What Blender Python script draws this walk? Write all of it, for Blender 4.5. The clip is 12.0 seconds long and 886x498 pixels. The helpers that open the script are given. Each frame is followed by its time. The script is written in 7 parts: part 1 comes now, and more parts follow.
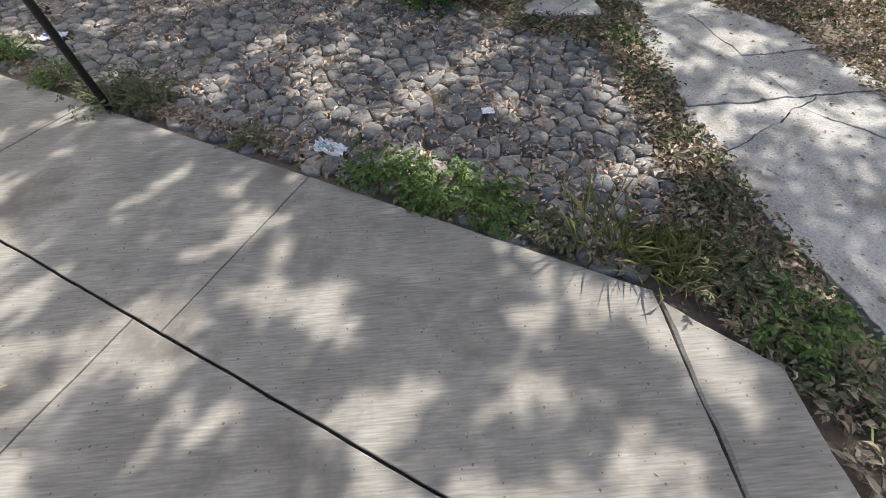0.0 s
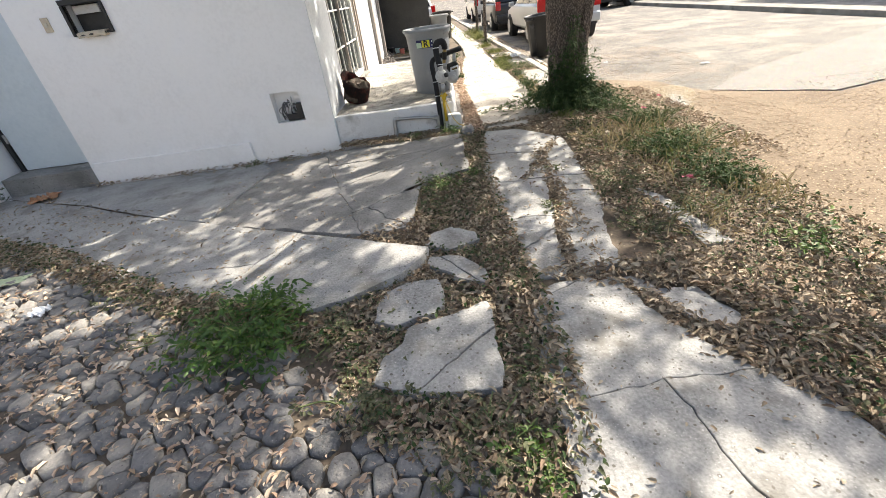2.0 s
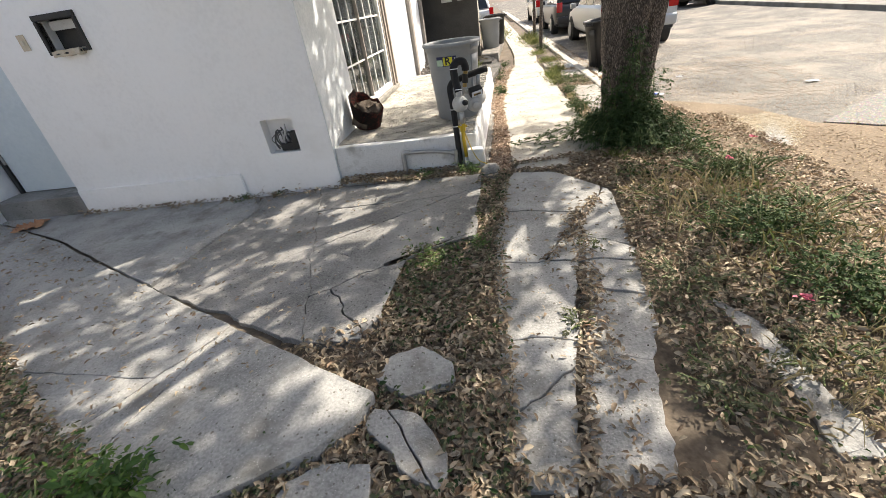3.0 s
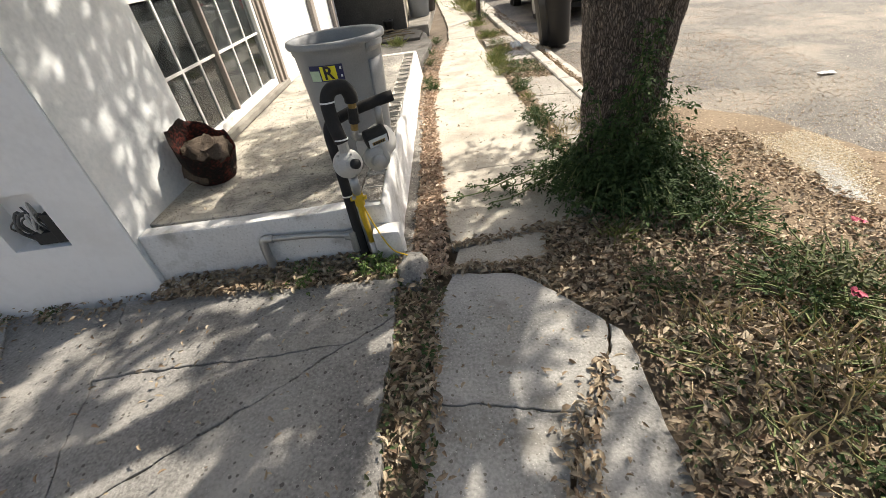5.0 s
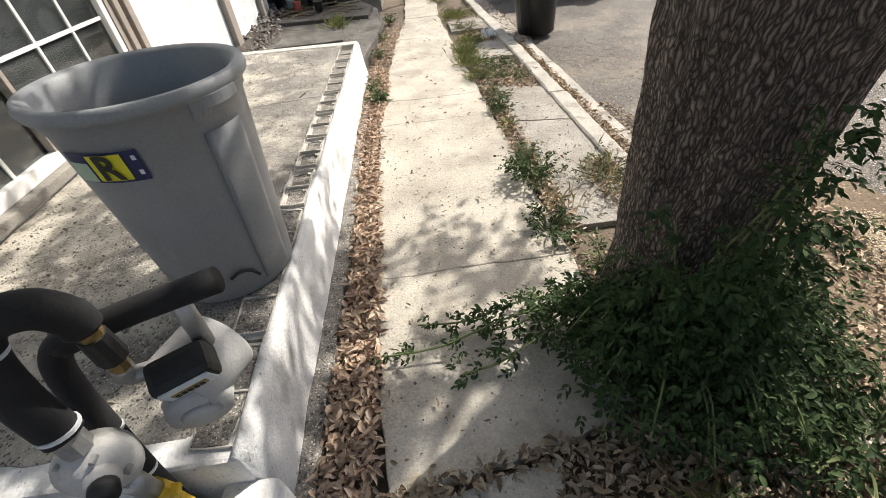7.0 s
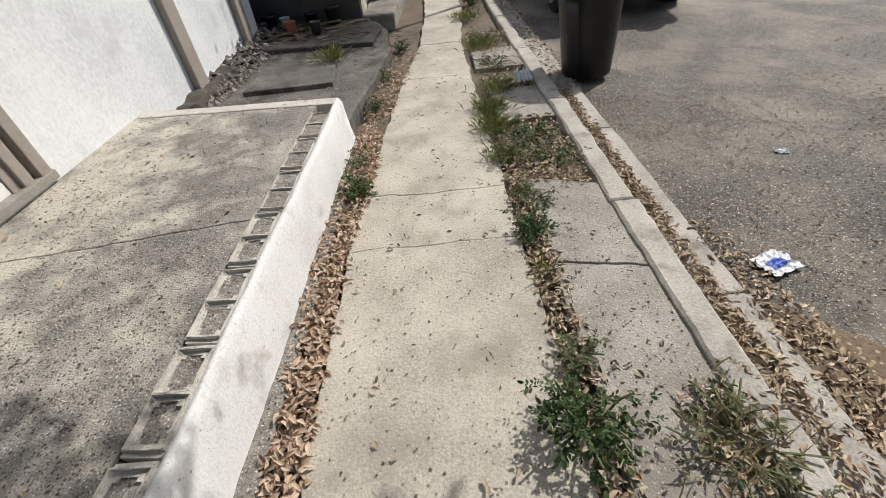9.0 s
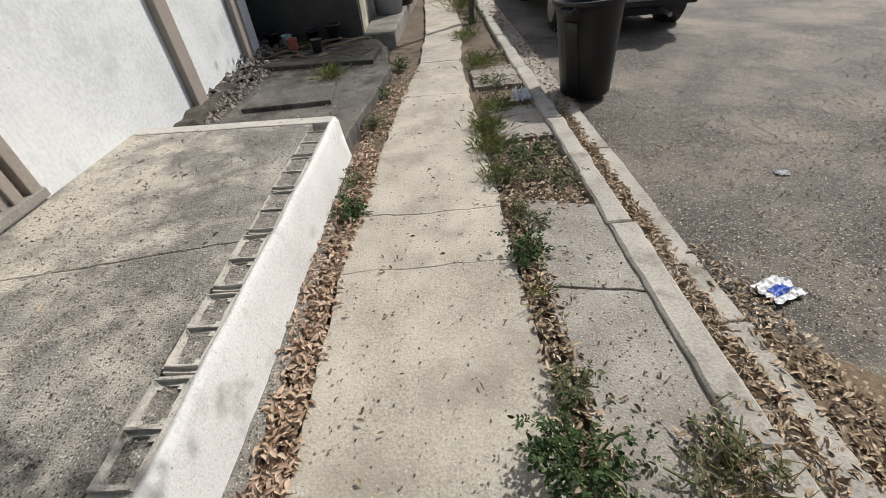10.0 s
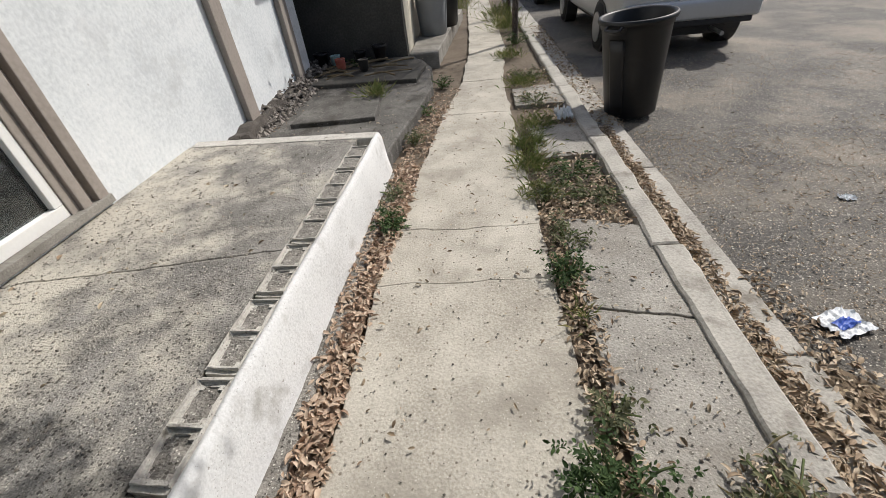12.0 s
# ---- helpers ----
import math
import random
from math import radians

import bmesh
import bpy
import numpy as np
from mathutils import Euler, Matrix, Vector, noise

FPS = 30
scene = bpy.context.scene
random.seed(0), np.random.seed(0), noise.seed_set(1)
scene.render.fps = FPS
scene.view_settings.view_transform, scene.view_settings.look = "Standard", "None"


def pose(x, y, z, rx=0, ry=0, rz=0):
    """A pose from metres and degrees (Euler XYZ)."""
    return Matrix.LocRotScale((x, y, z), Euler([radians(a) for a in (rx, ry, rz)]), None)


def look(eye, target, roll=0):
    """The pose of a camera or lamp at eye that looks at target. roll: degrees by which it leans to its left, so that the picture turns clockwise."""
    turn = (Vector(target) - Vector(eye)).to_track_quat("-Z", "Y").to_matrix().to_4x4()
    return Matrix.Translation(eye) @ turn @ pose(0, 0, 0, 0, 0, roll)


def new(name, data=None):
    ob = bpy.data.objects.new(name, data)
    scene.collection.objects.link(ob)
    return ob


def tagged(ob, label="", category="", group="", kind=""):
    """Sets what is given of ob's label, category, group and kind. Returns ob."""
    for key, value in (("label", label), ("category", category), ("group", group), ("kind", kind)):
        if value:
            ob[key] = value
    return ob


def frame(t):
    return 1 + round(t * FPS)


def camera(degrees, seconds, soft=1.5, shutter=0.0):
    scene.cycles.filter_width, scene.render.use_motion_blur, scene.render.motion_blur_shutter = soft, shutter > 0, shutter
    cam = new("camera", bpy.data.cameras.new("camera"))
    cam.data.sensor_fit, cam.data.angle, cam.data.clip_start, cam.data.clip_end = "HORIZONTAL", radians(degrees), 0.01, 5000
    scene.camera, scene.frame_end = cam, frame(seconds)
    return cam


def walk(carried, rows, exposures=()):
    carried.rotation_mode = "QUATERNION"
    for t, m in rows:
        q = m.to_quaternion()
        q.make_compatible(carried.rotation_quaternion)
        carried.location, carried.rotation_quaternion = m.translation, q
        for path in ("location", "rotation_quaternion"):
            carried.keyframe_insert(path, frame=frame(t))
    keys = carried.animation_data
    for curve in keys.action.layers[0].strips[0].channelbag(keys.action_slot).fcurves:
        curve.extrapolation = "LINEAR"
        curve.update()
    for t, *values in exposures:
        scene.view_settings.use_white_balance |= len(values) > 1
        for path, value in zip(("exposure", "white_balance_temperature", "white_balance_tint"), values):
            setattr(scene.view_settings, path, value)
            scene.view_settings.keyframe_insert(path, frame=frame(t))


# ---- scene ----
cam = camera(93.6, 12.0, 0.8)
PATH = [
    (0, (-0.012, 0.046, 1.507), (0.017, 1.276, -0.07), -3.1),
    (0.5, (0.312, 0.603, 1.481), (0.23, 1.758, -0.15), -14.3),
    (0.7, (0.441, 0.799, 1.491), (0.392, 2.035, -0.08), -14.2),
    (0.8, (0.493, 0.9, 1.493), (0.392, 2.184, -0.036), -15.1),
    (1, (0.567, 1.105, 1.504), (0.245, 2.483, 0.091), -19.4),
    (1.1, (0.603, 1.21, 1.521), (0.213, 2.632, 0.17), -20.0),
    (1.2, (0.654, 1.309, 1.533), (0.243, 2.805, 0.27), -19.1),
    (1.3, (0.684, 1.418, 1.541), (0.31, 2.982, 0.352), -16.7),
    (1.5, (0.812, 1.661, 1.539), (0.636, 3.325, 0.444), -10.8),
    (2, (1.238, 2.195, 1.508), (1.221, 3.898, 0.46), -7.9),
    (2.5, (1.564, 2.787, 1.484), (1.398, 4.496, 0.46), -8.3),
    (2.7, (1.635, 3.022, 1.517), (1.387, 4.734, 0.512), -8.5),
    (4.3, (1.942, 4.646, 1.487), (1.65, 6.24, 0.315), -9.8),
    (4.5, (1.97, 4.851, 1.504), (1.754, 6.451, 0.324), -9.4),
    (5, (1.925, 5.4, 1.516), (1.883, 7.015, 0.336), -8.6),
    (5.5, (2.003, 5.801, 1.516), (2.043, 7.377, 0.285), -7.6),
    (6, (2.139, 6.164, 1.547), (2.223, 7.712, 0.283), -6.1),
    (6.5, (2.134, 6.585, 1.497), (2.259, 8.106, 0.205), -4.6),
    (6.7, (2.135, 6.743, 1.497), (2.265, 8.261, 0.201), -4.7),
    (7, (2.15, 6.992, 1.478), (2.255, 8.503, 0.171), -5.5),
    (7.5, (2.203, 7.439, 1.497), (2.233, 8.97, 0.211), -5.8),
    (7.6, (2.191, 7.547, 1.477), (2.23, 9.076, 0.188), -5.6),
    (7.7, (2.195, 7.658, 1.469), (2.231, 9.189, 0.183), -5.9),
    (9.3, (2.555, 8.679, 1.51), (2.536, 10.178, 0.186), -5.7),
    (9.5, (2.569, 8.677, 1.505), (2.565, 10.182, 0.188), -5.4),
    (9.9, (2.55, 8.681, 1.513), (2.542, 10.218, 0.234), -4.9),
    (10, (2.553, 8.704, 1.512), (2.533, 10.246, 0.239), -5.4),
    (10.5, (2.536, 8.704, 1.509), (2.451, 10.274, 0.273), -5.9),
    (11, (2.547, 8.718, 1.498), (2.411, 10.296, 0.278), -6.4),
    (11.5, (2.541, 8.71, 1.501), (2.374, 10.297, 0.296), -6.6),
    (12, (2.538, 8.705, 1.501), (2.358, 10.298, 0.305), -6.8),
]
walk(cam, [(t, look(eye, target, roll)) for t, eye, target, roll in PATH],
     exposures=[(0.0, 0.88, 6450, 10), (0.5, 1.14, 6400, 10), (1.0, 1.42, 6450, 10), (1.5, 1.46, 6750, 10), (2.5, 1.24, 6900, 10), (4.5, 1.0, 7000, 10), (5.5, 0.76, 7050, 10), (6.5, 0.64, 6850, 10),
                (7.5, 0.54, 6450, 10), (9.5, -0.15, 6350, 10), (12.0, -0.12, 6250, 10)])

# ---- world and sun ----
SUN_AZ, SUN_EL = 50.0, 45.0          # degrees from ahead towards the right, and above the horizon
world = bpy.data.worlds.new("sky")
scene.world = world
world.use_nodes = True
wn = world.node_tree.nodes
sky = wn.new("ShaderNodeTexSky")
sky.sky_type = "NISHITA"
sky.sun_disc = False
sky.sun_elevation = radians(SUN_EL)
sky.sun_rotation = radians(SUN_AZ)
sky.dust_density = 3.5
sky.ozone_density = 0.6
wn["Background"].inputs["Strength"].default_value = 0.12
world.node_tree.links.new(sky.outputs[0], wn["Background"].inputs["Color"])
sun_data = bpy.data.lights.new("sun", "SUN")
sun_data.energy = 4.1
sun_data.angle = radians(0.55)
sun_data.color = (1.0, 0.94, 0.85)
sun = new("sun", sun_data)
SUN_DIR = Vector((math.sin(radians(SUN_AZ)) * math.cos(radians(SUN_EL)), math.cos(radians(SUN_AZ)) * math.cos(radians(SUN_EL)), math.sin(radians(SUN_EL))))
sun.matrix_world = look(tuple(SUN_DIR * 30), (0, 0, 0))


# ---- materials ----
def material(name, colours, scale=6.0, fine=60.0, rough=0.85, bump=0.3, metal=0.0, islands=False, objects=False, spread=(0.3, 0.7),
             dist=0.01, spots=None, coords="position", transmit=0.0, speck=0.0, flecks=None, brush=None):
    """A procedural surface: colours run along a broad and a fine noise; islands or objects shift each piece's own tone.
    spots: (colour, scale, from, to) lays a second colour in blotches."""
    m = bpy.data.materials.new(name)
    m.use_nodes = True
    nt = m.node_tree
    n, link = nt.nodes, nt.links.new
    bsdf = n["Principled BSDF"]
    bsdf.inputs["Roughness"].default_value = rough
    bsdf.inputs["Metallic"].default_value = metal
    geo = n.new("ShaderNodeNewGeometry")
    if coords == "object":
        place = n.new("ShaderNodeTexCoord").outputs["Object"]
    else:
        place = geo.outputs["Position"]
    if brush:
        turn = n.new("ShaderNodeMapping")
        turn.inputs["Rotation"].default_value = (0, 0, radians(brush))
        turn.inputs["Scale"].default_value = (0.07, 1.0, 1.0)
        link(place, turn.inputs["Vector"])
    a = n.new("ShaderNodeTexNoise")
    a.inputs["Scale"].default_value = scale
    a.inputs["Detail"].default_value = 5
    a.inputs["Roughness"].default_value = 0.6
    link(place, a.inputs["Vector"])
    b = n.new("ShaderNodeTexNoise")
    b.inputs["Scale"].default_value = fine
    b.inputs["Detail"].default_value = 3
    link(turn.outputs[0] if brush else place, b.inputs["Vector"])
    mix = n.new("ShaderNodeMath")
    mix.operation = "MULTIPLY_ADD"
    mix.inputs[1].default_value = 0.45
    link(b.outputs["Fac"], mix.inputs[0])
    scaled = n.new("ShaderNodeMath")
    scaled.operation = "MULTIPLY"
    scaled.inputs[1].default_value = 0.55
    link(a.outputs["Fac"], scaled.inputs[0])
    link(scaled.outputs[0], mix.inputs[2])
    fac = mix.outputs[0]
    if islands or objects:
        source = geo.outputs["Random Per Island"] if islands else n.new("ShaderNodeObjectInfo").outputs["Random"]
        own = n.new("ShaderNodeMath")
        own.operation = "MULTIPLY_ADD"
        own.inputs[1].default_value = 0.55
        link(source, own.inputs[0])
        half = n.new("ShaderNodeMath")
        half.operation = "MULTIPLY_ADD"
        half.inputs[1].default_value = 0.5
        half.inputs[2].default_value = -0.03
        link(fac, half.inputs[0])
        link(half.outputs[0], own.inputs[2])
        fac = own.outputs[0]
    ramp = n.new("ShaderNodeValToRGB")
    els = ramp.color_ramp.elements
    lo, hi = spread
    steps = [lo + (hi - lo) * i / (len(colours) - 1) for i in range(len(colours))]
    els[0].position, els[0].color = steps[0], (*colours[0], 1)
    els[1].position, els[1].color = steps[-1], (*colours[-1], 1)
    for s, c in zip(steps[1:-1], colours[1:-1]):
        els.new(s).color = (*c, 1)
    link(fac, ramp.inputs[0])
    colour = ramp.outputs[0]
    if spots:
        tone, size, begin, end, *band = spots
        c = n.new("ShaderNodeTexNoise")
        c.inputs["Scale"].default_value = size
        c.inputs["Detail"].default_value = 6
        c.inputs["Roughness"].default_value = 0.65
        link(place, c.inputs["Vector"])
        edge = n.new("ShaderNodeMapRange")
        edge.inputs[1].default_value, edge.inputs[2].default_value = begin, end
        level = c.outputs["Fac"]
        if band:                                # a spill that lies along one side: x from, x to, weight
            axis = n.new("ShaderNodeSeparateXYZ")
            link(place, axis.inputs[0])
            lean = n.new("ShaderNodeMapRange")
            for i, value in enumerate((band[0], band[1], band[2], -band[2])):
                lean.inputs[i + 1].default_value = value
            link(axis.outputs[0], lean.inputs[0])
            add = n.new("ShaderNodeMath")
            link(level, add.inputs[0])
            link(lean.outputs[0], add.inputs[1])
            level = add.outputs[0]
        link(level, edge.inputs[0])
        blend = n.new("ShaderNodeMix")
        blend.data_type = "RGBA"
        link(edge.outputs[0], blend.inputs["Factor"])
        link(colour, blend.inputs["A"])
        blend.inputs["B"].default_value = (*tone, 1)
        colour = blend.outputs["Result"]
    if speck:
        v = n.new("ShaderNodeTexVoronoi")
        v.inputs["Scale"].default_value = speck
        link(place, v.inputs["Vector"])
        dark = n.new("ShaderNodeMix")
        dark.data_type = "RGBA"
        dark.blend_type = "MULTIPLY"
        dark.inputs["Factor"].default_value = 0.75
        link(colour, dark.inputs["A"])
        link(v.outputs["Color"], dark.inputs["B"])
        grey = n.new("ShaderNodeHueSaturation")
        grey.inputs["Saturation"].default_value = 0.75
        grey.inputs["Value"].default_value = 1.55
        link(dark.outputs["Result"], grey.inputs["Color"])
        colour = grey.outputs[0]
    for tone, size, reach in flecks or ():
        wobble = n.new("ShaderNodeTexNoise")
        wobble.inputs["Scale"].default_value = size * 1.7
        link(place, wobble.inputs["Vector"])
        bent = n.new("ShaderNodeVectorMath")
        bent.operation = "MULTIPLY_ADD"
        bent.inputs[1].default_value = (0.3 / size,) * 3
        link(wobble.outputs["Color"], bent.inputs[0])
        link(place, bent.inputs[2])
        v = n.new("ShaderNodeTexVoronoi")
        v.inputs["Scale"].default_value = size
        link(bent.outputs[0], v.inputs["Vector"])
        pick = n.new("ShaderNodeSeparateColor")
        link(v.outputs["Color"], pick.inputs[0])
        own_reach = n.new("ShaderNodeMath")
        own_reach.operation = "MULTIPLY"
        own_reach.inputs[1].default_value = reach * 1.5
        link(pick.outputs[0], own_reach.inputs[0])
        near = n.new("ShaderNodeMath")
        near.operation = "LESS_THAN"
        link(v.outputs["Distance"], near.inputs[0])
        link(own_reach.outputs[0], near.inputs[1])
        some = n.new("ShaderNodeMath")
        some.operation = "MULTIPLY"
        some.inputs[1].default_value = 0.8
        link(near.outputs[0], some.inputs[0])
        over = n.new("ShaderNodeMix")
        over.data_type = "RGBA"
        link(some.outputs[0], over.inputs["Factor"])
        link(colour, over.inputs["A"])
        over.inputs["B"].default_value = (*tone, 1)
        colour = over.outputs["Result"]
    link(colour, bsdf.inputs["Base Color"])
    if transmit:
        trans = n.new("ShaderNodeBsdfTranslucent")
        link(colour, trans.inputs["Color"])
        both = n.new("ShaderNodeMixShader")
        both.inputs[0].default_value = transmit
        link(bsdf.outputs[0], both.inputs[1])
        link(trans.outputs[0], both.inputs[2])
        link(both.outputs[0], n["Material Output"].inputs["Surface"])
    if bump:
        bp = n.new("ShaderNodeBump")
        bp.inputs["Strength"].default_value = bump
        bp.inputs["Distance"].default_value = dist
        link(mix.outputs[0], bp.inputs["Height"])
        link(bp.outputs[0], bsdf.inputs["Normal"])
    return m


M_EARTH = material("earth", [(0.07, 0.055, 0.04), (0.14, 0.11, 0.08), (0.2, 0.165, 0.125)], 3, 45, 0.95, 0.6)
M_DUST = material("dusty_ground", [(0.12, 0.086, 0.054), (0.18, 0.135, 0.09), (0.245, 0.19, 0.132)], 1.2, 60, 0.95, 0.8, dist=0.012, spread=(0.36, 0.64), flecks=[((0.45, 0.36, 0.23), 38, 0.24), ((0.07, 0.048, 0.028), 24, 0.16)])
M_ASPHALT = material("asphalt", [(0.038, 0.034, 0.03), (0.075, 0.069, 0.06), (0.125, 0.115, 0.1)], 1.6, 90, 0.78, 1.0, spread=(0.38, 0.62), dist=0.012,
                     spots=((0.2, 0.172, 0.135), 0.8, 0.47, 0.64), flecks=[((0.3, 0.275, 0.235), 95, 0.3), ((0.55, 0.51, 0.44), 60, 0.2), ((0.72, 0.67, 0.58), 32, 0.13)])
M_STREET_GRIT = material("pale_grit", [(0.22, 0.2, 0.17), (0.45, 0.42, 0.36), (0.65, 0.61, 0.54)], 20, 90, 0.9, 0.3, islands=True, spread=(0.15, 0.85))
M_ASPHALT_NEW = material("asphalt_patch", [(0.14, 0.132, 0.117), (0.2, 0.19, 0.17)], 2, 80, 0.9, 0.9, dist=0.01, speck=90, flecks=[((0.6, 0.56, 0.48), 60, 0.28), ((0.05, 0.045, 0.04), 40, 0.18)])
M_CONCRETE = material("concrete", [(0.13, 0.122, 0.108), (0.245, 0.232, 0.207), (0.38, 0.363, 0.325)], 2.2, 130, 0.88, 0.55, dist=0.006, spread=(0.3, 0.7),
                      spots=((0.15, 0.139, 0.12), 2.0, 0.5, 0.66), brush=29, flecks=[((0.09, 0.08, 0.068), 34, 0.11)])
M_CONCRETE_OLD = material("old_concrete", [(0.21, 0.207, 0.197), (0.33, 0.327, 0.312), (0.43, 0.422, 0.4)], 2.6, 75, 0.9, 0.9, spread=(0.36, 0.64), dist=0.008,
                          spots=((0.2, 0.19, 0.17), 3.4, 0.53, 0.68), flecks=[((0.12, 0.105, 0.085), 34, 0.16), ((0.52, 0.51, 0.48), 70, 0.16)])
M_CONCRETE_DARK = material("dark_concrete", [(0.13, 0.127, 0.121), (0.235, 0.229, 0.217), (0.33, 0.32, 0.304)], 2.3, 70, 0.9, 0.9, spread=(0.36, 0.64), dist=0.01,
                           spots=((0.35, 0.335, 0.31), 2.4, 0.55, 0.68), flecks=[((0.06, 0.054, 0.047), 28, 0.17), ((0.42, 0.4, 0.36), 60, 0.15)])
M_VERGE = material("verge_concrete", [(0.2, 0.188, 0.166), (0.31, 0.293, 0.262), (0.42, 0.4, 0.36)], 2.6, 95, 0.9, 1.0, spread=(0.36, 0.64), dist=0.01,
                   spots=((0.22, 0.2, 0.172), 2.0, 0.5, 0.66), flecks=[((0.1, 0.088, 0.072), 38, 0.18), ((0.52, 0.49, 0.43), 75, 0.2)])
M_WALK = material("walkway_concrete", [(0.3, 0.275, 0.23), (0.44, 0.41, 0.352), (0.54, 0.51, 0.442)], 2.4, 85, 0.88, 0.9, spread=(0.36, 0.64), dist=0.008,
                  spots=((0.3, 0.275, 0.232), 1.9, 0.52, 0.66), flecks=[((0.14, 0.115, 0.085), 30, 0.13), ((0.1, 0.08, 0.06), 11, 0.045), ((0.6, 0.57, 0.5), 70, 0.15)])
M_PLATFORM = material("platform_cement", [(0.11, 0.104, 0.095), (0.21, 0.2, 0.183), (0.33, 0.315, 0.288)], 3.0, 120, 0.92, 1.0, spread=(0.38, 0.62), dist=0.016,
                      spots=((0.5, 0.468, 0.4), 3.4, 0.42, 0.62, 0.35, 1.35, 0.09), flecks=[((0.05, 0.045, 0.039), 75, 0.3), ((0.55, 0.52, 0.46), 85, 0.22), ((0.04, 0.035, 0.03), 26, 0.13)])
# terrace shade is put into the dark base tones; blotches are grime
M_TERRACE = material("shaded_grimy_concrete", [(0.055, 0.052, 0.047), (0.11, 0.105, 0.096), (0.19, 0.181, 0.166)], 2.6, 70, 0.92, 0.9, spread=(0.36, 0.64), dist=0.012,
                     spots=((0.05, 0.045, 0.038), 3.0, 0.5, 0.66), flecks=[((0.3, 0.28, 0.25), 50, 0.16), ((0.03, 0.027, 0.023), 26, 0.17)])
M_KERB = material("kerb_concrete", [(0.27, 0.255, 0.23), (0.4, 0.38, 0.34), (0.5, 0.475, 0.43)], 3.5, 70, 0.9, 0.8, spread=(0.36, 0.64), dist=0.01, spots=((0.2, 0.18, 0.15), 4.5, 0.55, 0.7))
M_WHITE = material("white_render", [(0.8, 0.795, 0.79), (0.86, 0.855, 0.85), (0.88, 0.875, 0.87)], 1.4, 30, 0.8, 0.3, dist=0.006,
                   spots=((0.76, 0.75, 0.735), 1.3, 0.6, 0.8))
M_WHITE_ROUGH = material("rough_white_plaster", [(0.46, 0.462, 0.46), (0.62, 0.623, 0.62), (0.7, 0.703, 0.7)], 1.6, 80, 0.9, 0.8, spread=(0.32, 0.6), dist=0.008,
                         spots=((0.36, 0.35, 0.33), 3.0, 0.56, 0.7), flecks=[((0.27, 0.255, 0.23), 22, 0.08), ((0.36, 0.345, 0.32), 70, 0.14)])
M_BLUE_WALL = material("pale_blue_paint", [(0.58, 0.66, 0.7), (0.65, 0.725, 0.76), (0.69, 0.76, 0.79)], 1.6, 25, 0.55, 0.15)
M_FACADE = material("pale_facade_paint", [(0.56, 0.59, 0.61), (0.67, 0.7, 0.715), (0.75, 0.77, 0.78)], 1.5, 36, 0.82, 0.5, dist=0.01, spread=(0.36, 0.64),
                    spots=((0.5, 0.52, 0.53), 2.2, 0.56, 0.72), flecks=[((0.35, 0.34, 0.32), 9, 0.035)])
M_BLOCK = material("concrete_block", [(0.36, 0.345, 0.312), (0.5, 0.48, 0.44), (0.6, 0.58, 0.54)], 7, 110, 0.93, 1.0, spots=((0.2, 0.183, 0.155), 9, 0.57, 0.7), spread=(0.36, 0.64), dist=0.01, flecks=[((0.14, 0.126, 0.106), 70, 0.17)])
M_TAUPE = material("taupe_paint", [(0.24, 0.21, 0.185), (0.3, 0.265, 0.235), (0.34, 0.3, 0.27)], 3, 40, 0.7, 0.2)
M_TAN = material("tan_frame", [(0.42, 0.36, 0.27), (0.5, 0.43, 0.33), (0.55, 0.48, 0.37)], 3, 40, 0.6, 0.2)
M_RUBBLE = material("rubble_base", [(0.06, 0.052, 0.045), (0.17, 0.15, 0.132), (0.34, 0.31, 0.275)], 9, 80, 0.95, 1.0, dist=0.02, islands=True, spread=(0.2, 0.8))
M_STONE = material("cobble_stone", [(0.088, 0.089, 0.09), (0.14, 0.139, 0.137), (0.205, 0.2, 0.193), (0.285, 0.268, 0.242), (0.175, 0.173, 0.169)], 16, 60, 0.85, 0.8, objects=True, dist=0.018,
                   spread=(0.2, 0.75), spots=((0.31, 0.29, 0.25), 9, 0.56, 0.74), flecks=[((0.36, 0.34, 0.31), 80, 0.15), ((0.08, 0.075, 0.068), 45, 0.12)])
M_STONE_ISL = material("cobble_stone_rest", [(0.088, 0.089, 0.09), (0.14, 0.139, 0.137), (0.205, 0.2, 0.193), (0.285, 0.268, 0.242), (0.175, 0.173, 0.169)], 16, 60, 0.85, 0.8, islands=True, dist=0.018,
                   spread=(0.2, 0.75), spots=((0.31, 0.29, 0.25), 9, 0.56, 0.74), flecks=[((0.36, 0.34, 0.31), 80, 0.15), ((0.08, 0.075, 0.068), 45, 0.12)])
M_BARK = material("bark", [(0.06, 0.045, 0.035), (0.13, 0.1, 0.08), (0.22, 0.175, 0.14)], 9, 60, 0.95, 1.0, dist=0.02)
M_FILL = material("rough_mortar", [(0.1, 0.093, 0.083), (0.22, 0.206, 0.184), (0.36, 0.34, 0.31)], 14, 110, 0.95, 1.0, dist=0.02, flecks=[((0.05, 0.045, 0.038), 55, 0.26), ((0.55, 0.53, 0.48), 80, 0.26)])
M_SEEDLING = material("fresh_leaf", [(0.03, 0.08, 0.012), (0.06, 0.13, 0.02), (0.2, 0.3, 0.04)], 10, 70, 0.55, 0.1, islands=True, spread=(0.15, 1.0), transmit=0.3)
# deep shade at the terrace end is put into this colour, with soot
M_JUT = material("shaded_sooty_cement", [(0.035, 0.033, 0.03), (0.06, 0.057, 0.051), (0.1, 0.094, 0.083)], 2.0, 40, 0.92, 0.5)
